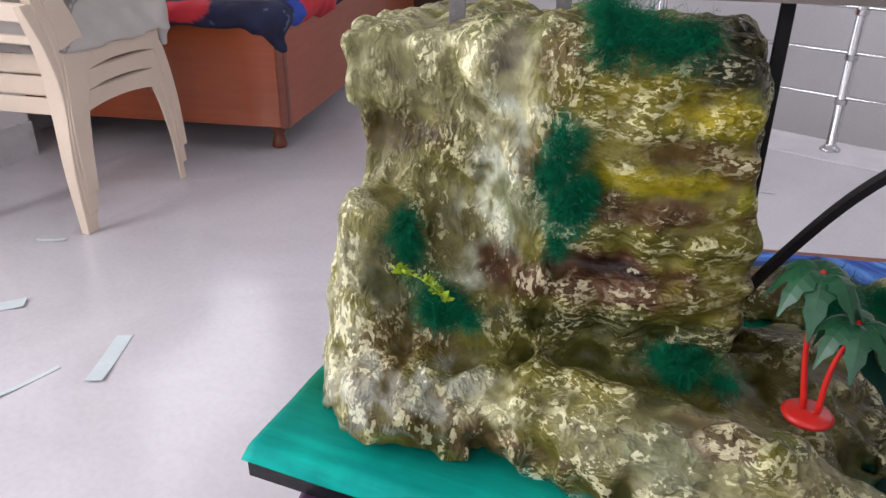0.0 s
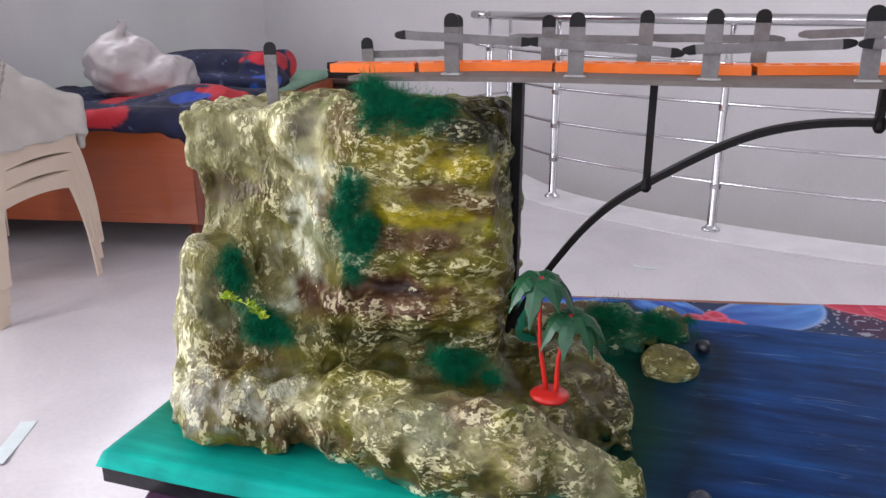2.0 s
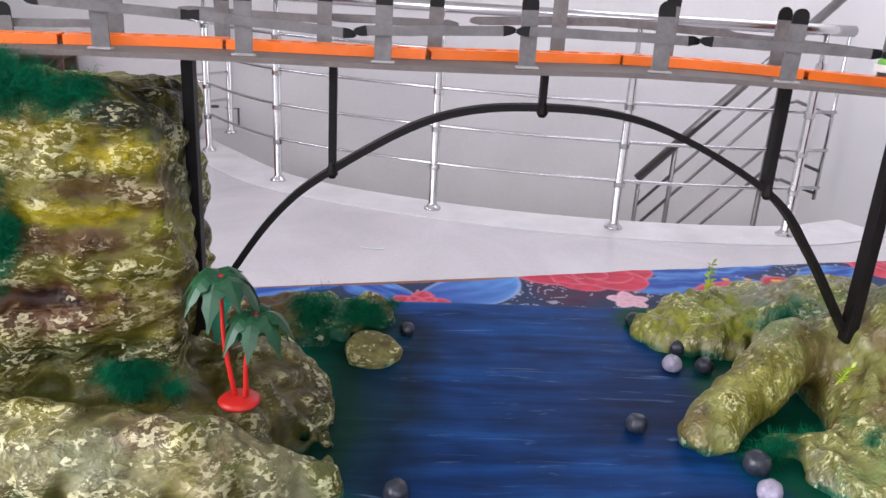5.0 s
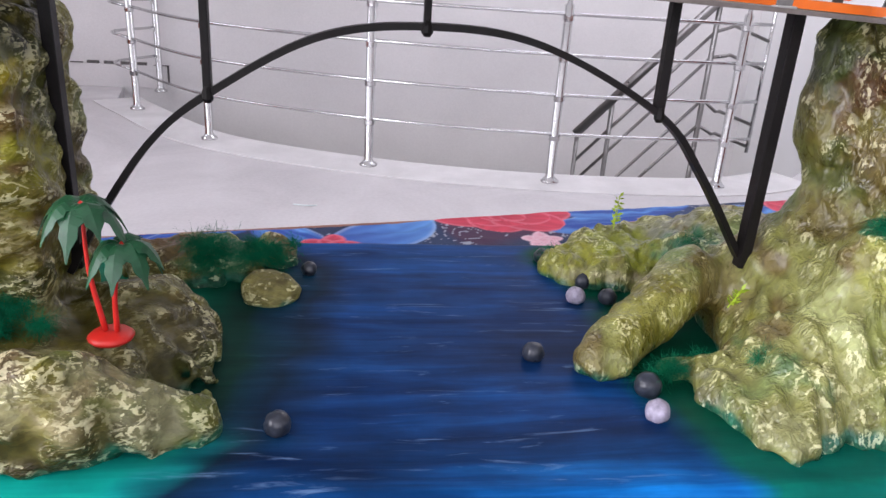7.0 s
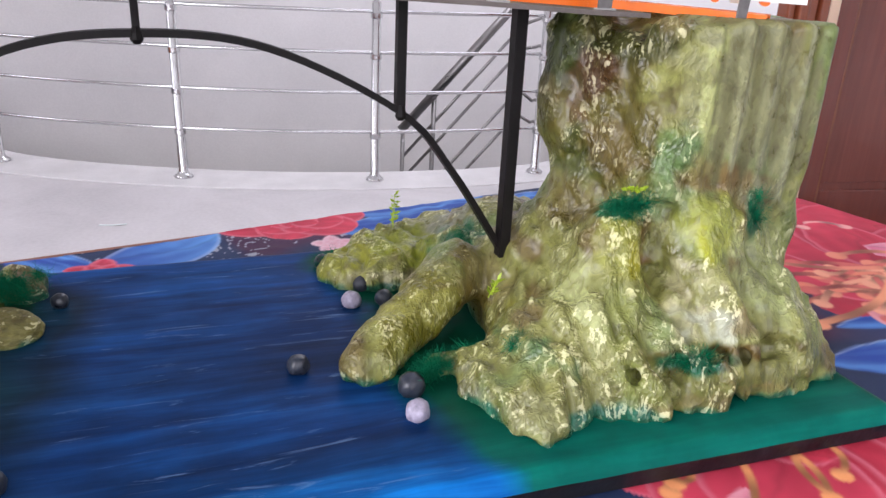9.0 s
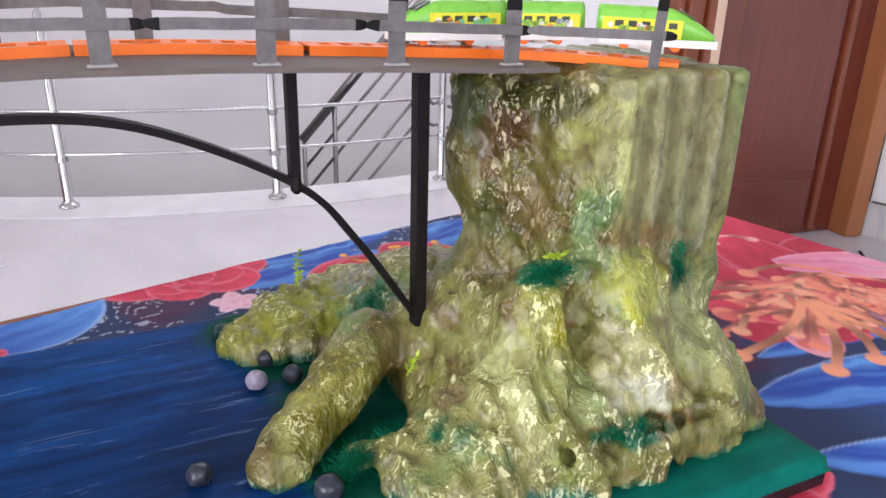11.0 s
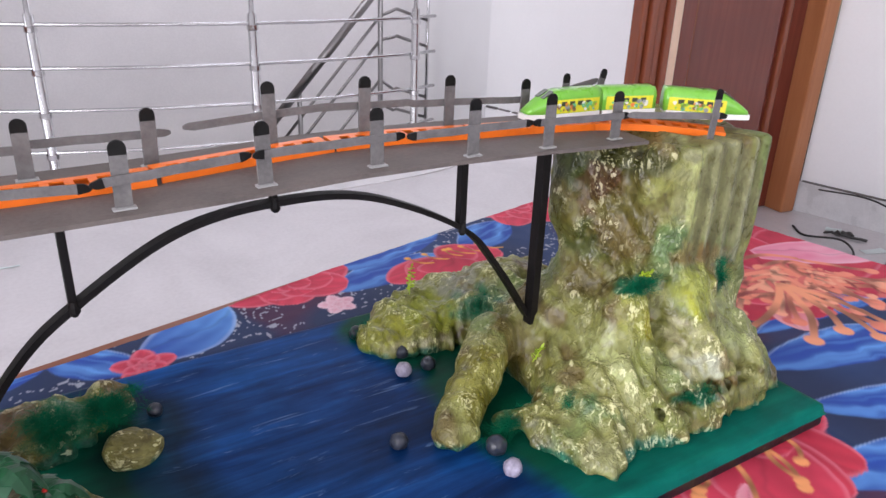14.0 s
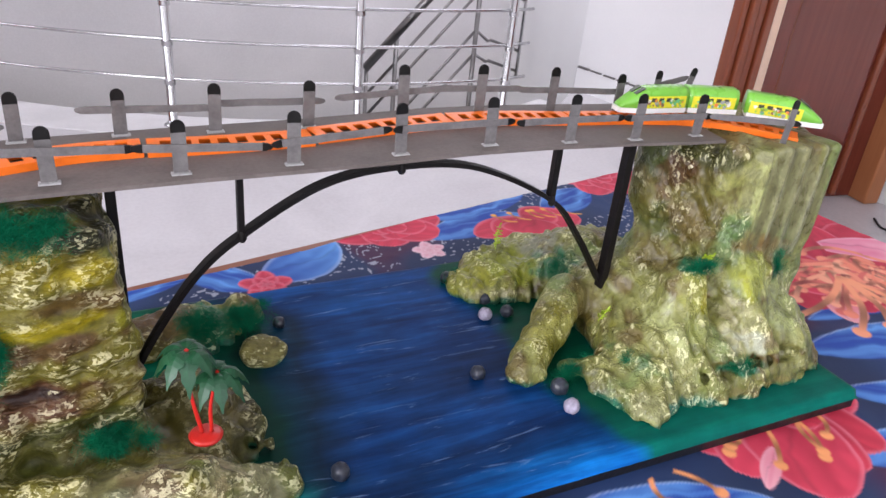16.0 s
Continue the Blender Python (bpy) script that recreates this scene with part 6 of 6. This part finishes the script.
    return tagged(new("grass_tuft", me), label, "grass tuft", "fibre tufts", "stuff")


for k, (at, size, n) in enumerate((
    ((-0.038, 0.592, 0.960), (0.033, 0.024, 0.024), 4600), ((-0.092, 0.570, 0.872), (0.009, 0.008, 0.026), 900), ((-0.076, 0.568, 0.832), (0.014, 0.008, 0.020), 1500), ((0.030, 0.575, 0.704), (0.030, 0.020, 0.014), 2200),
    ((-0.207, 0.540, 0.795), (0.011, 0.014, 0.022), 1100), ((-0.168, 0.530, 0.742), (0.020, 0.012, 0.020), 1800), ((0.17, 0.835, 0.660), (0.045, 0.035, 0.014), 2600), ((0.225, 0.86, 0.652), (0.025, 0.02, 0.012), 1200),
    ((0.822, 0.555, 0.806), (0.022, 0.007, 0.004), 600), ((0.868, 0.472, 0.674), (0.022, 0.006, 0.004), 500), ((0.975, 0.545, 0.795), (0.004, 0.005, 0.018), 300), ((0.728, 0.540, 0.676), (0.022, 0.014, 0.006), 700),
    ((0.765, 0.80, 0.690), (0.045, 0.03, 0.012), 1800), ((0.615, 0.885, 0.640), (0.03, 0.02, 0.01), 900), ((0.65, 0.585, 0.640), (0.03, 0.02, 0.008), 1000))):
    tuft(at, size, n, 100 + k)


def sprig(at, top, leaves, mat, seed, label):
    rng = random.Random(seed)
    s = thing("sprig", pose(0, 0, 0), label, "artificial plant", "sprigs")
    a, b = Vector(at), Vector(top)
    part("stem", sweep([a, a.lerp(b, 0.5) + Vector((0.001, 0, 0.001)), b], circle(0.0007, 5)), mat, s)
    bm = bmesh.new()
    for k in range(leaves):
        p = a.lerp(b, 0.15 + 0.85 * k / leaves)
        d = Vector((rng.gauss(0, 1), rng.gauss(0, 1), rng.uniform(0.1, 0.9))).normalized()
        w = d.cross(Vector((rng.random(), rng.random(), rng.random()))).normalized()
        ln, wd = rng.uniform(0.006, 0.011), rng.uniform(0.0016, 0.0026)
        v = [bm.verts.new(q) for q in (p, p + d * ln * 0.5 + w * wd, p + d * ln, p + d * ln * 0.5 - w * wd)]
        bm.faces.new(v)
    part("leaves", bm, mat, s)


sprig((-0.190, 0.528, 0.768), (-0.158, 0.514, 0.760), 40, M_SPRIG, 1, "small yellow-green plastic sprig on the cliff")
sprig((-0.192, 0.528, 0.768), (-0.205, 0.514, 0.780), 24, M_SPRIG, 2, "small yellow-green plastic sprig on the cliff")
sprig((0.690, 0.905, 0.670), (0.692, 0.905, 0.722), 34, M_SPRIG, 3, "upright yellow-green plastic sprig on the bank")
sprig((0.715, 0.625, 0.690), (0.720, 0.615, 0.715), 22, M_SPRIG, 4, "small mustard plastic sprig beside the boulder")
sprig((0.842, 0.556, 0.822), (0.815, 0.548, 0.826), 18, M_SPRIG, 5, "small mustard plastic sprig on the cliff")


def palm():
    p = thing("toy_palm_trees", pose(0.118, 0.568, 0.692), "two small plastic palms on a red foot", "toy palm")
    part("foot", lathe([(0.0, -0.004), (0.018, -0.004), (0.0195, -0.001), (0.016, 0.002), (0.0, 0.003)], 18), M_RED, p, "red plastic disc", True)
    rng = random.Random(8)
    for base, top, size in (((-0.004, 0, 0.004), (-0.013, 0.004, 0.115), 0.045), ((0.006, -0.002, 0.004), (0.017, 0.0, 0.082), 0.042)):
        base, top = Vector(base), Vector(top)
        bow = smooth_path([base, base.lerp(top, 0.5) + Vector((-0.004, 0, 0)), top], 5)
        trunk = part("trunk", sweep(bow, circle(0.0021, 8), scales=[1.25 - 0.05 * k for k in range(len(bow))]), M_RED, p, "red plastic trunk", True)
        part("knob", lathe([(0.0, -0.004), (0.004, -0.003), (0.0045, 0.001), (0.0, 0.005)], 8, top), M_RED, trunk, smooth=True)
        for k in range(8):
            a = 2 * math.pi * k / 8 + rng.uniform(-0.2, 0.2)
            out = Vector((math.cos(a), math.sin(a), 0))
            side = Vector((-math.sin(a), math.cos(a), 0))
            droop = rng.uniform(-0.2, 0.45)
            bm = bmesh.new()
            rows = []
            n = 9
            for i in range(n + 1):
                s = i / n
                c = top + out * size * (0.80 * s) + Vector((0, 0, 0.34 * size * math.sin(s * 2.0) - size * (0.78 + droop) * s * s))
                wd = size * 0.27 * math.sin(math.pi * min(1, 0.12 + 0.86 * s)) * (1.0 if i % 2 else 0.72)
                rows.append([bm.verts.new(c + side * wd * u + Vector((0, 0, -0.35 * wd * abs(u)))) for u in (-1, 0, 1)])
            for r0, r1 in zip(rows, rows[1:]):
                for j in range(2):
                    bm.faces.new((r0[j], r0[j + 1], r1[j + 1], r1[j]))
            r = bmesh.ops.extrude_face_region(bm, geom=bm.faces[:])
            bmesh.ops.translate(bm, vec=(0, 0, 0.0008), verts=[v for v in r["geom"] if isinstance(v, bmesh.types.BMVert)])
            bmesh.ops.recalc_face_normals(bm, faces=bm.faces[:])
            part("frond", bm, M_PALM, trunk, "green serrated plastic leaf")


palm()


def pebble(x, y, r, mat, seed, label):
    bm = bmesh.new()
    r *= 0.90
    bmesh.ops.create_icosphere(bm, subdivisions=3, radius=r)
    for v in bm.verts:
        v.co *= 1 + 0.10 * (noise.noise(v.co * 160 + Vector((seed, 0, 0))))
    bmesh.ops.translate(bm, vec=(x, y, TOP + r * 0.62), verts=bm.verts)
    tagged(link("pebble", bm, mat, smooth=True), label, "pebble", "pebbles in the river")


for k, (x, y, r, pale) in enumerate(((0.275, 0.848, 0.011, 0), (0.623, 0.812, 0.0135, 0), (0.514, 0.631, 0.0125, 0), (0.262, 0.512, 0.013, 0), (0.590, 0.896, 0.0125, 0), (0.612, 0.562, 0.0150, 0), (0.605, 0.520, 0.0130, 1), (0.600, 0.768, 0.0130, 1), (0.640, 0.765, 0.0125, 0))):
    pebble(x, y, r, M_PEBBLE_PALE if pale else M_PEBBLE, k, "pale lilac painted ball in the river" if pale else "dark grey painted ball in the river")

for ob in list(scene.objects):
    if ob.parent is None and ob not in room_things:
        ob.matrix_basis = MODEL @ ob.matrix_basis


# ---------------------------------------------------------------- bed box with a heap of bedding
BOX = Matrix.Translation((-1.760, 2.656, 0)) @ Matrix.Rotation(radians(11.5), 4, "Z")
bedbox = thing("bed_box", BOX, "orange veneered bed box on short turned feet", "bed")
part("side_panel", box(-1.25, -0.035, 0.0, 0.03, 0.125, 0.55, 0.003), M_BED, bedbox)
part("side_panel", box(-0.03, 0.0, 0.035, 2.40, 0.125, 0.55, 0.003), M_BED, bedbox)
part("side_panel", box(-1.25, -1.22, 0.035, 2.40, 0.125, 0.55, 0.003), M_BED, bedbox)
part("corner_post", box(-0.035, 0.004, -0.004, 0.035, 0.12, 0.555, 0.006), M_BED_DARK, bedbox, "dark rounded corner post")
part("board", box(-1.22, -0.03, 0.03, 2.40, 0.51, 0.545, 0.003), M_BED_DARK, bedbox)
part("mattress", box(-1.20, -0.02, 0.30, 2.38, 0.545, 0.61, 0.03, 3), M_MINT, bedbox, "mint green sheeted mattress")
for x, y in ((-0.10, 0.12), (-1.15, 0.12), (-0.10, 2.30), (-1.15, 2.30)):
    part("foot", lathe([(0.030, 0), (0.036, 0.012), (0.028, 0.04), (0.022, 0.06), (0.040, 0.10), (0.042, 0.125)], 14, (x, y, 0)), M_BED_DARK, bedbox, smooth=True)


CLOTH_RED, CLOTH_BLUE = (0.56, 0.030, 0.045), (0.022, 0.075, 0.42)


def quilt_paint(V, seed, spots):
    """Navy cloth with large red and blue figures edged by thin pale lines."""
    n, n2 = value_noise(V, 6, seed), value_noise(V, 14, seed + 4)
    C = np.tile(np.array([0.010, 0.014, 0.050]), (len(V), 1)) * (0.6 + 0.9 * n2)[:, None]
    contour = np.abs((n * 5 + 0.6 * n2) % 1 - 0.5)
    line = np.clip((0.035 - contour) / 0.02, 0, 1)[:, None] * np.clip((n2 - 0.4) / 0.1, 0, 0.7)[:, None]
    C = C * (1 - line) + np.array([0.16, 0.20, 0.34]) * line
    for at, size, colour in spots:
        d = np.linalg.norm((V - np.array(at)) / np.array(size), axis=1) + 0.7 * (n2 - 0.5)
        w = np.clip((1 - d) / 0.06, 0, 1)[:, None]
        C = C * (1 - w) + np.array(colour) * (0.75 + 0.5 * n[:, None]) * w
    return np.concatenate([C, np.ones((len(V), 1))], 1)


def to_world(m, V):
    a = np.array(m)
    return V @ a[:3, :3].T + a[:3, 3]


def folds(P, amount, scale, seed):
    return amount * (ridges(P, scale, seed) - 0.5) + 0.4 * amount * (ridges(P, scale * 2.3, seed + 2) - 0.5)


def quilt_front(P):
    f = s_box(P, (-0.55, 0.43, 0.590), (0.58, 0.46, 0.034), 0.03)
    f = blend(f, s_box(P, (-0.42, -0.018, 0.578), (0.42, 0.018, 0.032), 0.016), 0.03)
    f = blend(f, s_box(P, (-0.06, 0.0, 0.565), (0.08, 0.035, 0.04), 0.03), 0.04)
    f = blend(f, s_rod(P, (-0.07, -0.015, 0.57), (0.014, -0.014, 0.465), 0.040, 0.010), 0.03)
    f = blend(f, s_ball(P, (-0.15, 0.35, 0.60), (0.22, 0.25, 0.09)), 0.05)
    return f


V, Q = skin((-1.2, -0.12, 0.32), (0.12, 0.95, 0.78), 0.013, quilt_front, lambda P: folds(P, 0.030, 7, 60))
tagged(soft_mesh("quilt", to_world(BOX, V), Q, M_QUILT, quilt_paint(V, 61, [((-0.40, -0.02, 0.61), (0.13, 0.12, 0.05), CLOTH_RED), ((0.02, 0.34, 0.60), (0.16, 0.20, 0.16), CLOTH_RED), ((-0.10, 0.18, 0.66), (0.10, 0.08, 0.06), CLOTH_BLUE), ((0.03, 0.12, 0.56), (0.05, 0.07, 0.10), CLOTH_BLUE), ((-0.45, 0.45, 0.66), (0.2, 0.2, 0.1), CLOTH_RED)])), "crumpled navy, red and blue patterned quilt on the bed box", "quilt")
V, Q = skin((-1.2, 0.9, 0.55), (0.05, 2.0, 0.95), 0.014, lambda P: blend(s_box(P, (-0.42, 1.46, 0.695), (0.36, 0.28, 0.085), 0.075), s_box(P, (-0.25, 1.2, 0.64), (0.24, 0.18, 0.036), 0.034), 0.05), lambda P: folds(P, 0.028, 6, 70))
tagged(soft_mesh("folded_quilt", to_world(BOX, V), Q, M_QUILT, quilt_paint(V, 75, [((-0.08, 1.32, 0.80), (0.16, 0.3, 0.10), CLOTH_RED), ((-0.02, 1.10, 0.66), (0.14, 0.10, 0.08), CLOTH_BLUE), ((-0.05, 1.65, 0.70), (0.12, 0.10, 0.10), CLOTH_RED)])), "rolled dark quilt with red and blue patches", "quilt")


def bag_field(P):
    f = s_ball(P, (-0.60, 0.57, 0.770), (0.17, 0.17, 0.15))
    f = blend(f, s_ball(P, (-0.41, 0.60, 0.715), (0.15, 0.15, 0.10)), 0.06)
    return blend(f, s_rod(P, (-0.62, 0.56, 0.88), (-0.57, 0.54, 0.96), 0.035, 0.015), 0.04)


V, Q = skin((-1.1, 0.3, 0.56), (-0.1, 1.0, 1.04), 0.013, bag_field, lambda P: folds(P, 0.03, 8, 80) + 1.6 * creases(P, 88, (1, 1, 1), 5, 20, 7))
tagged(soft_mesh("plastic_bag", to_world(BOX, V), Q, M_BAG), "crumpled whitish translucent plastic bag on the quilt", "plastic bag")

stool = thing("side_table", pose(-2.25, 5.276, 0, 0, 0, 4), "small dark wooden side table by the wall", "side table")
part("tabletop", box(-0.22, 0.22, -0.16, 0.16, 0.50, 0.53, 0.004), M_DARKWOOD, stool)
for x in (-0.19, 0.19):
    for y in (-0.13, 0.13):
        part("leg", box(x - 0.018, x + 0.018, y - 0.018, y + 0.018, 0, 0.50, 0.003), M_DARKWOOD, stool)
part("back_panel", box(-0.17, 0.17, 0.10, 0.12, 0.10, 0.50), M_DARKWOOD, stool)
for z, a in ((0.531, 3), (0.587, -8)):
    carton = box(-0.13, 0.13, -0.07, 0.07, 0, 0.054, 0.006)
    bmesh.ops.transform(carton, matrix=pose(-2.25, 5.276, z, 0, 0, a), verts=carton.verts)
    tagged(link("black_case", carton, M_JACKET), "flat black case lying on the side table", "case", "black cases")


# ---------------------------------------------------------------- stack of plastic chairs
def plastic_chair(m):
    """Faces +y; back legs at y = 0. Broad tapering legs run into a deep seat apron."""
    c = thing("plastic_chair", m, "cream moulded plastic chair in a stack", "chair", "stacked chairs")
    w = 0.215
    part("seat", box(-w + 0.004, w - 0.004, 0.06, 0.50, 0.440, 0.460, 0.009, 2), M_CHAIR, c)

    def leg(pts, widths, s):
        """An angle-section leg: a broad side plate with a narrower plate turned in."""
        bm, rings = bmesh.new(), []
        line = smooth_path(pts, 5)
        for i, p in enumerate(line):
            k = i / (len(line) - 1) * (len(widths) - 1)
            a = min(int(k), len(widths) - 2)
            wd = widths[a] + (widths[a + 1] - widths[a]) * (k - a)
            t = 0.010
            prof = [(0, 0), (0, wd), (-s * t, wd), (-s * t, t), (-s * wd * 0.55, t), (-s * wd * 0.55, 0)]
            rings.append([bm.verts.new(p + Vector((x, y, 0))) for x, y in prof])
        for r0, r1 in zip(rings, rings[1:]):
            for j in range(6):
                bm.faces.new((r0[j], r0[(j + 1) % 6], r1[(j + 1) % 6], r1[j]))
        bm.faces.new(rings[0][::-1])
        bm.faces.new(rings[-1])
        bmesh.ops.recalc_face_normals(bm, faces=bm.faces[:])
        bmesh.ops.bevel(bm, geom=[e for e in bm.edges if e.calc_face_angle(0) > 0.6], offset=0.003, segments=2, affect="EDGES", profile=0.5)
        return bm

    for s in (-1, 1):
        rear = [Vector((s * (w + 0.012), -0.025, 0)), Vector((s * (w + 0.006), -0.020, 0.22)), Vector((s * w, 0.005, 0.45)), Vector((s * (w - 0.004), -0.02, 0.60)), Vector((s * (w - 0.010), -0.075, 0.745))]
        part("back_leg", leg(rear, (0.052, 0.078, 0.115, 0.085, 0.050), s), M_CHAIR, c, smooth=False)
        fore = [Vector((s * (w + 0.014), 0.560, 0)), Vector((s * (w + 0.006), 0.555, 0.20)), Vector((s * w, 0.520, 0.38)), Vector((s * w, 0.47, 0.455))]
        bm = leg([Vector((p.x, -p.y, p.z)) for p in fore], (0.030, 0.040, 0.055, 0.030), s)
        bmesh.ops.scale(bm, vec=(1, -1, 1), verts=bm.verts)
        bmesh.ops.reverse_faces(bm, faces=bm.faces[:])
        part("front_leg", bm, M_CHAIR, c)
        # deep side apron with an arched lower edge
        bm = bmesh.new()
        n = 10
        top = [(0.06 + 0.44 * k / n, 0.455) for k in range(n + 1)]
        low = [(y, 0.375 + 0.030 * math.sin(math.pi * k / n) ** 0.6) for k, (y, _) in enumerate(top)]
        f = bm.faces.new([bm.verts.new((s * w, y, z)) for y, z in top + low[::-1]])
        r = bmesh.ops.extrude_face_region(bm, geom=[f])
        bmesh.ops.translate(bm, vec=(-s * 0.010, 0, 0), verts=[v for v in r["geom"] if isinstance(v, bmesh.types.BMVert)])
        bmesh.ops.recalc_face_normals(bm, faces=bm.faces[:])
        part("side_apron", bm, M_CHAIR, c)
    part("front_apron", box(-w + 0.004, w - 0.004, 0.488, 0.500, 0.385, 0.440, 0.003), M_CHAIR, c)
    part("rear_apron", box(-w + 0.004, w - 0.004, 0.045, 0.058, 0.385, 0.440, 0.003), M_CHAIR, c)
    for z, y, h in ((0.720, -0.045, 0.055), (0.635, -0.015, 0.028)):
        bar = [Vector((-w + 0.012, y, z)), Vector((0, y - 0.025, z + 0.010)), Vector((w - 0.012, y, z))]
        part("back_slat", sweep(smooth_path(bar, 6), rect(0.014, h, 0.004)), M_CHAIR, c)
    return c


CH = pose(-2.165, 1.690, 0, 0, 0, 7.5)
stack0 = plastic_chair(CH)
for k in range(1, 3):
    copy_thing(stack0, CH @ pose(0.003 * k, 0.016 * k, 0.066 * k))


def towel_field(P):
    """A stiff cloth tented over the stack, one corner hanging off the front."""
    def face(at, normal):
        nn = np.array(normal) / np.linalg.norm(normal)
        return (P - np.array(at)) @ nn

    f = carve(face((0.222, 0, 0.60), (0.28, 0, 0.19)), -face((-0.222, 0, 0.60), (-0.28, 0, 0.19)), 0.02)
    f = carve(f, -face((0, 0.03, 0.60), (0, -0.28, 0.05)), 0.02)
    f = carve(f, -face((0, 0.575, 0.60), (0, 0.30, 0.13)), 0.02)
    f = carve(f, -face((0, 0.35, 0.872), (0, -0.06, 1.0)), 0.02)
    f = carve(f, face((0, 0, 0.592), (0, 0, 1)), 0.006)
    f = blend(f, s_rod(P, (0.11, 0.48, 0.76), (0.205, 0.575, 0.70), 0.030, 0.020), 0.03)
    f = blend(f, s_rod(P, (0.205, 0.575, 0.70), (0.215, 0.565, 0.535), 0.026, 0.014), 0.03)
    f = blend(f, s_rod(P, (0.11, 0.52, 0.70), (0.195, 0.560, 0.64), 0.034), 0.03)
    return blend(f, s_rod(P, (0.06, 0.575, 0.62), (0.20, 0.57, 0.62), 0.018, 0.022), 0.03)


V, Q = skin((-0.30, -0.02, 0.48), (0.30, 0.70, 0.98), 0.0075, towel_field, lambda P: folds(P, 0.012, 6, 90) + 0.5 * creases(P, 77, (1, 1, 1), 5, 18, 6))
lean = V[:, 1] - 1.5 * (V[:, 2] - 0.6)
band = ((np.abs(lean - 0.02) < 0.022) | (np.abs(lean - 0.056) < 0.006))[:, None] & (V[:, 1:2] < 0.50)
cloth = np.where(band, np.array([0.25, 0.225, 0.205]), np.array([0.53, 0.50, 0.46]))
tagged(soft_mesh("towel", to_world(CH, V), Q, M_TOWEL, np.concatenate([cloth, np.ones((len(V), 1))], 1)), "grey cotton towel with a brown band heaped on stacked chairs", "towel")
V, Q = skin((-2.72, 1.75, 0.50), (-2.30, 2.45, 1.35), 0.016, lambda P: blend(s_box(P, (-2.62, 2.05, 0.95), (0.055, 0.22, 0.28), 0.05), s_ball(P, (-2.58, 2.15, 0.80), (0.08, 0.20, 0.20)), 0.06), lambda P: folds(P, 0.03, 7, 95))
tagged(soft_mesh("hanging_jacket", V + np.array([-0.095, 0.03, 0.0]), Q, M_JACKET), "dark cloth jacket hanging on the wall", "jacket")
hook = thing("wall_hook", pose(-2.80, 2.08, 1.24), "small steel wall hook holding a jacket", "hook")
part("peg", tube((-0.004, 0, 0), (0.07, 0, 0.015), 0.008, 8), M_STEEL, hook)

# ---------------------------------------------------------------- scraps on the floor
def scrap(a, b, w, seed, curl=0.006):
    a, b = Vector((*a, 0.001)), Vector((*b, 0.001))
    pts = [a.lerp(b, k / 6) + Vector((0, 0, curl * (k / 6 - 0.3) ** 2 * 2)) for k in range(7)]
    tagged(link("paper_scrap", sweep(pts, rect(w, 0.0012)), M_PAPER), "pale cut paper strip lying on the floor", "paper scrap", "paper scraps")


for k, (a, b, w) in enumerate((((-1.372, 1.258), (-1.290, 1.070), 0.042), ((-1.416, 1.086), (-1.455, 0.921), 0.014), ((-2.07, 1.60), (-1.975, 1.632), 0.014), ((-1.85, 1.20), (-1.75, 1.28), 0.05), ((0.085, 3.02), (0.185, 2.998), 0.012), ((3.42, 1.76), (3.45, 1.70), 0.05), ((3.30, 1.51), (3.40, 1.47), 0.045))):
    scrap(a, b, w, k)
cable = thing("cable", pose(0, 0, 0), "thin black cable lying on the floor by the wall", "cable")
part("wire", sweep(smooth_path([(3.30, 1.85, 0.006), (3.24, 1.75, 0.006), (3.30, 1.61, 0.02), (3.21, 1.50, 0.006), (3.13, 1.58, 0.006), (3.17, 1.38, 0.006), (3.07, 1.22, 0.006)], 8), circle(0.005, 6)), M_CABLE, cable)
part("wire", sweep(smooth_path([(3.48, 1.87, 0.15), (3.44, 1.60, 0.19), (3.38, 1.34, 0.16), (3.30, 0.98, 0.15)], 8), circle(0.004, 6)), M_CABLE, cable)
carton = box(-0.06, 0.06, -0.035, 0.035, 0.0, 0.035, 0.004)
bmesh.ops.transform(carton, matrix=pose(3.04, 1.49, 0.001, 0, 0, 60), verts=carton.verts)
tagged(link("cardboard_box", carton, plain("brown_cardboard", (0.34, 0.24, 0.16), 0.8)), "small brown cardboard box on the floor", "cardboard")

for a, b, w in (((3.36, 1.73), (3.42, 1.56), 0.030), ((3.39, 1.69), (3.44, 1.64), 0.050), ((2.98, 1.45), (3.23, 1.32), 0.018), ((3.27, 1.39), (3.32, 1.25), 0.06)):
    pts = [Vector((a[0] + (b[0] - a[0]) * k / 6, a[1] + (b[1] - a[1]) * k / 6, 0.004 + 0.010 * abs(math.sin(k * 1.7)))) for k in range(7)]
    tagged(link("plastic_strip", sweep(pts, rect(w, 0.003)), M_CABLE), "curled black plastic strip lying on the floor", "plastic strip", "black plastic strips")
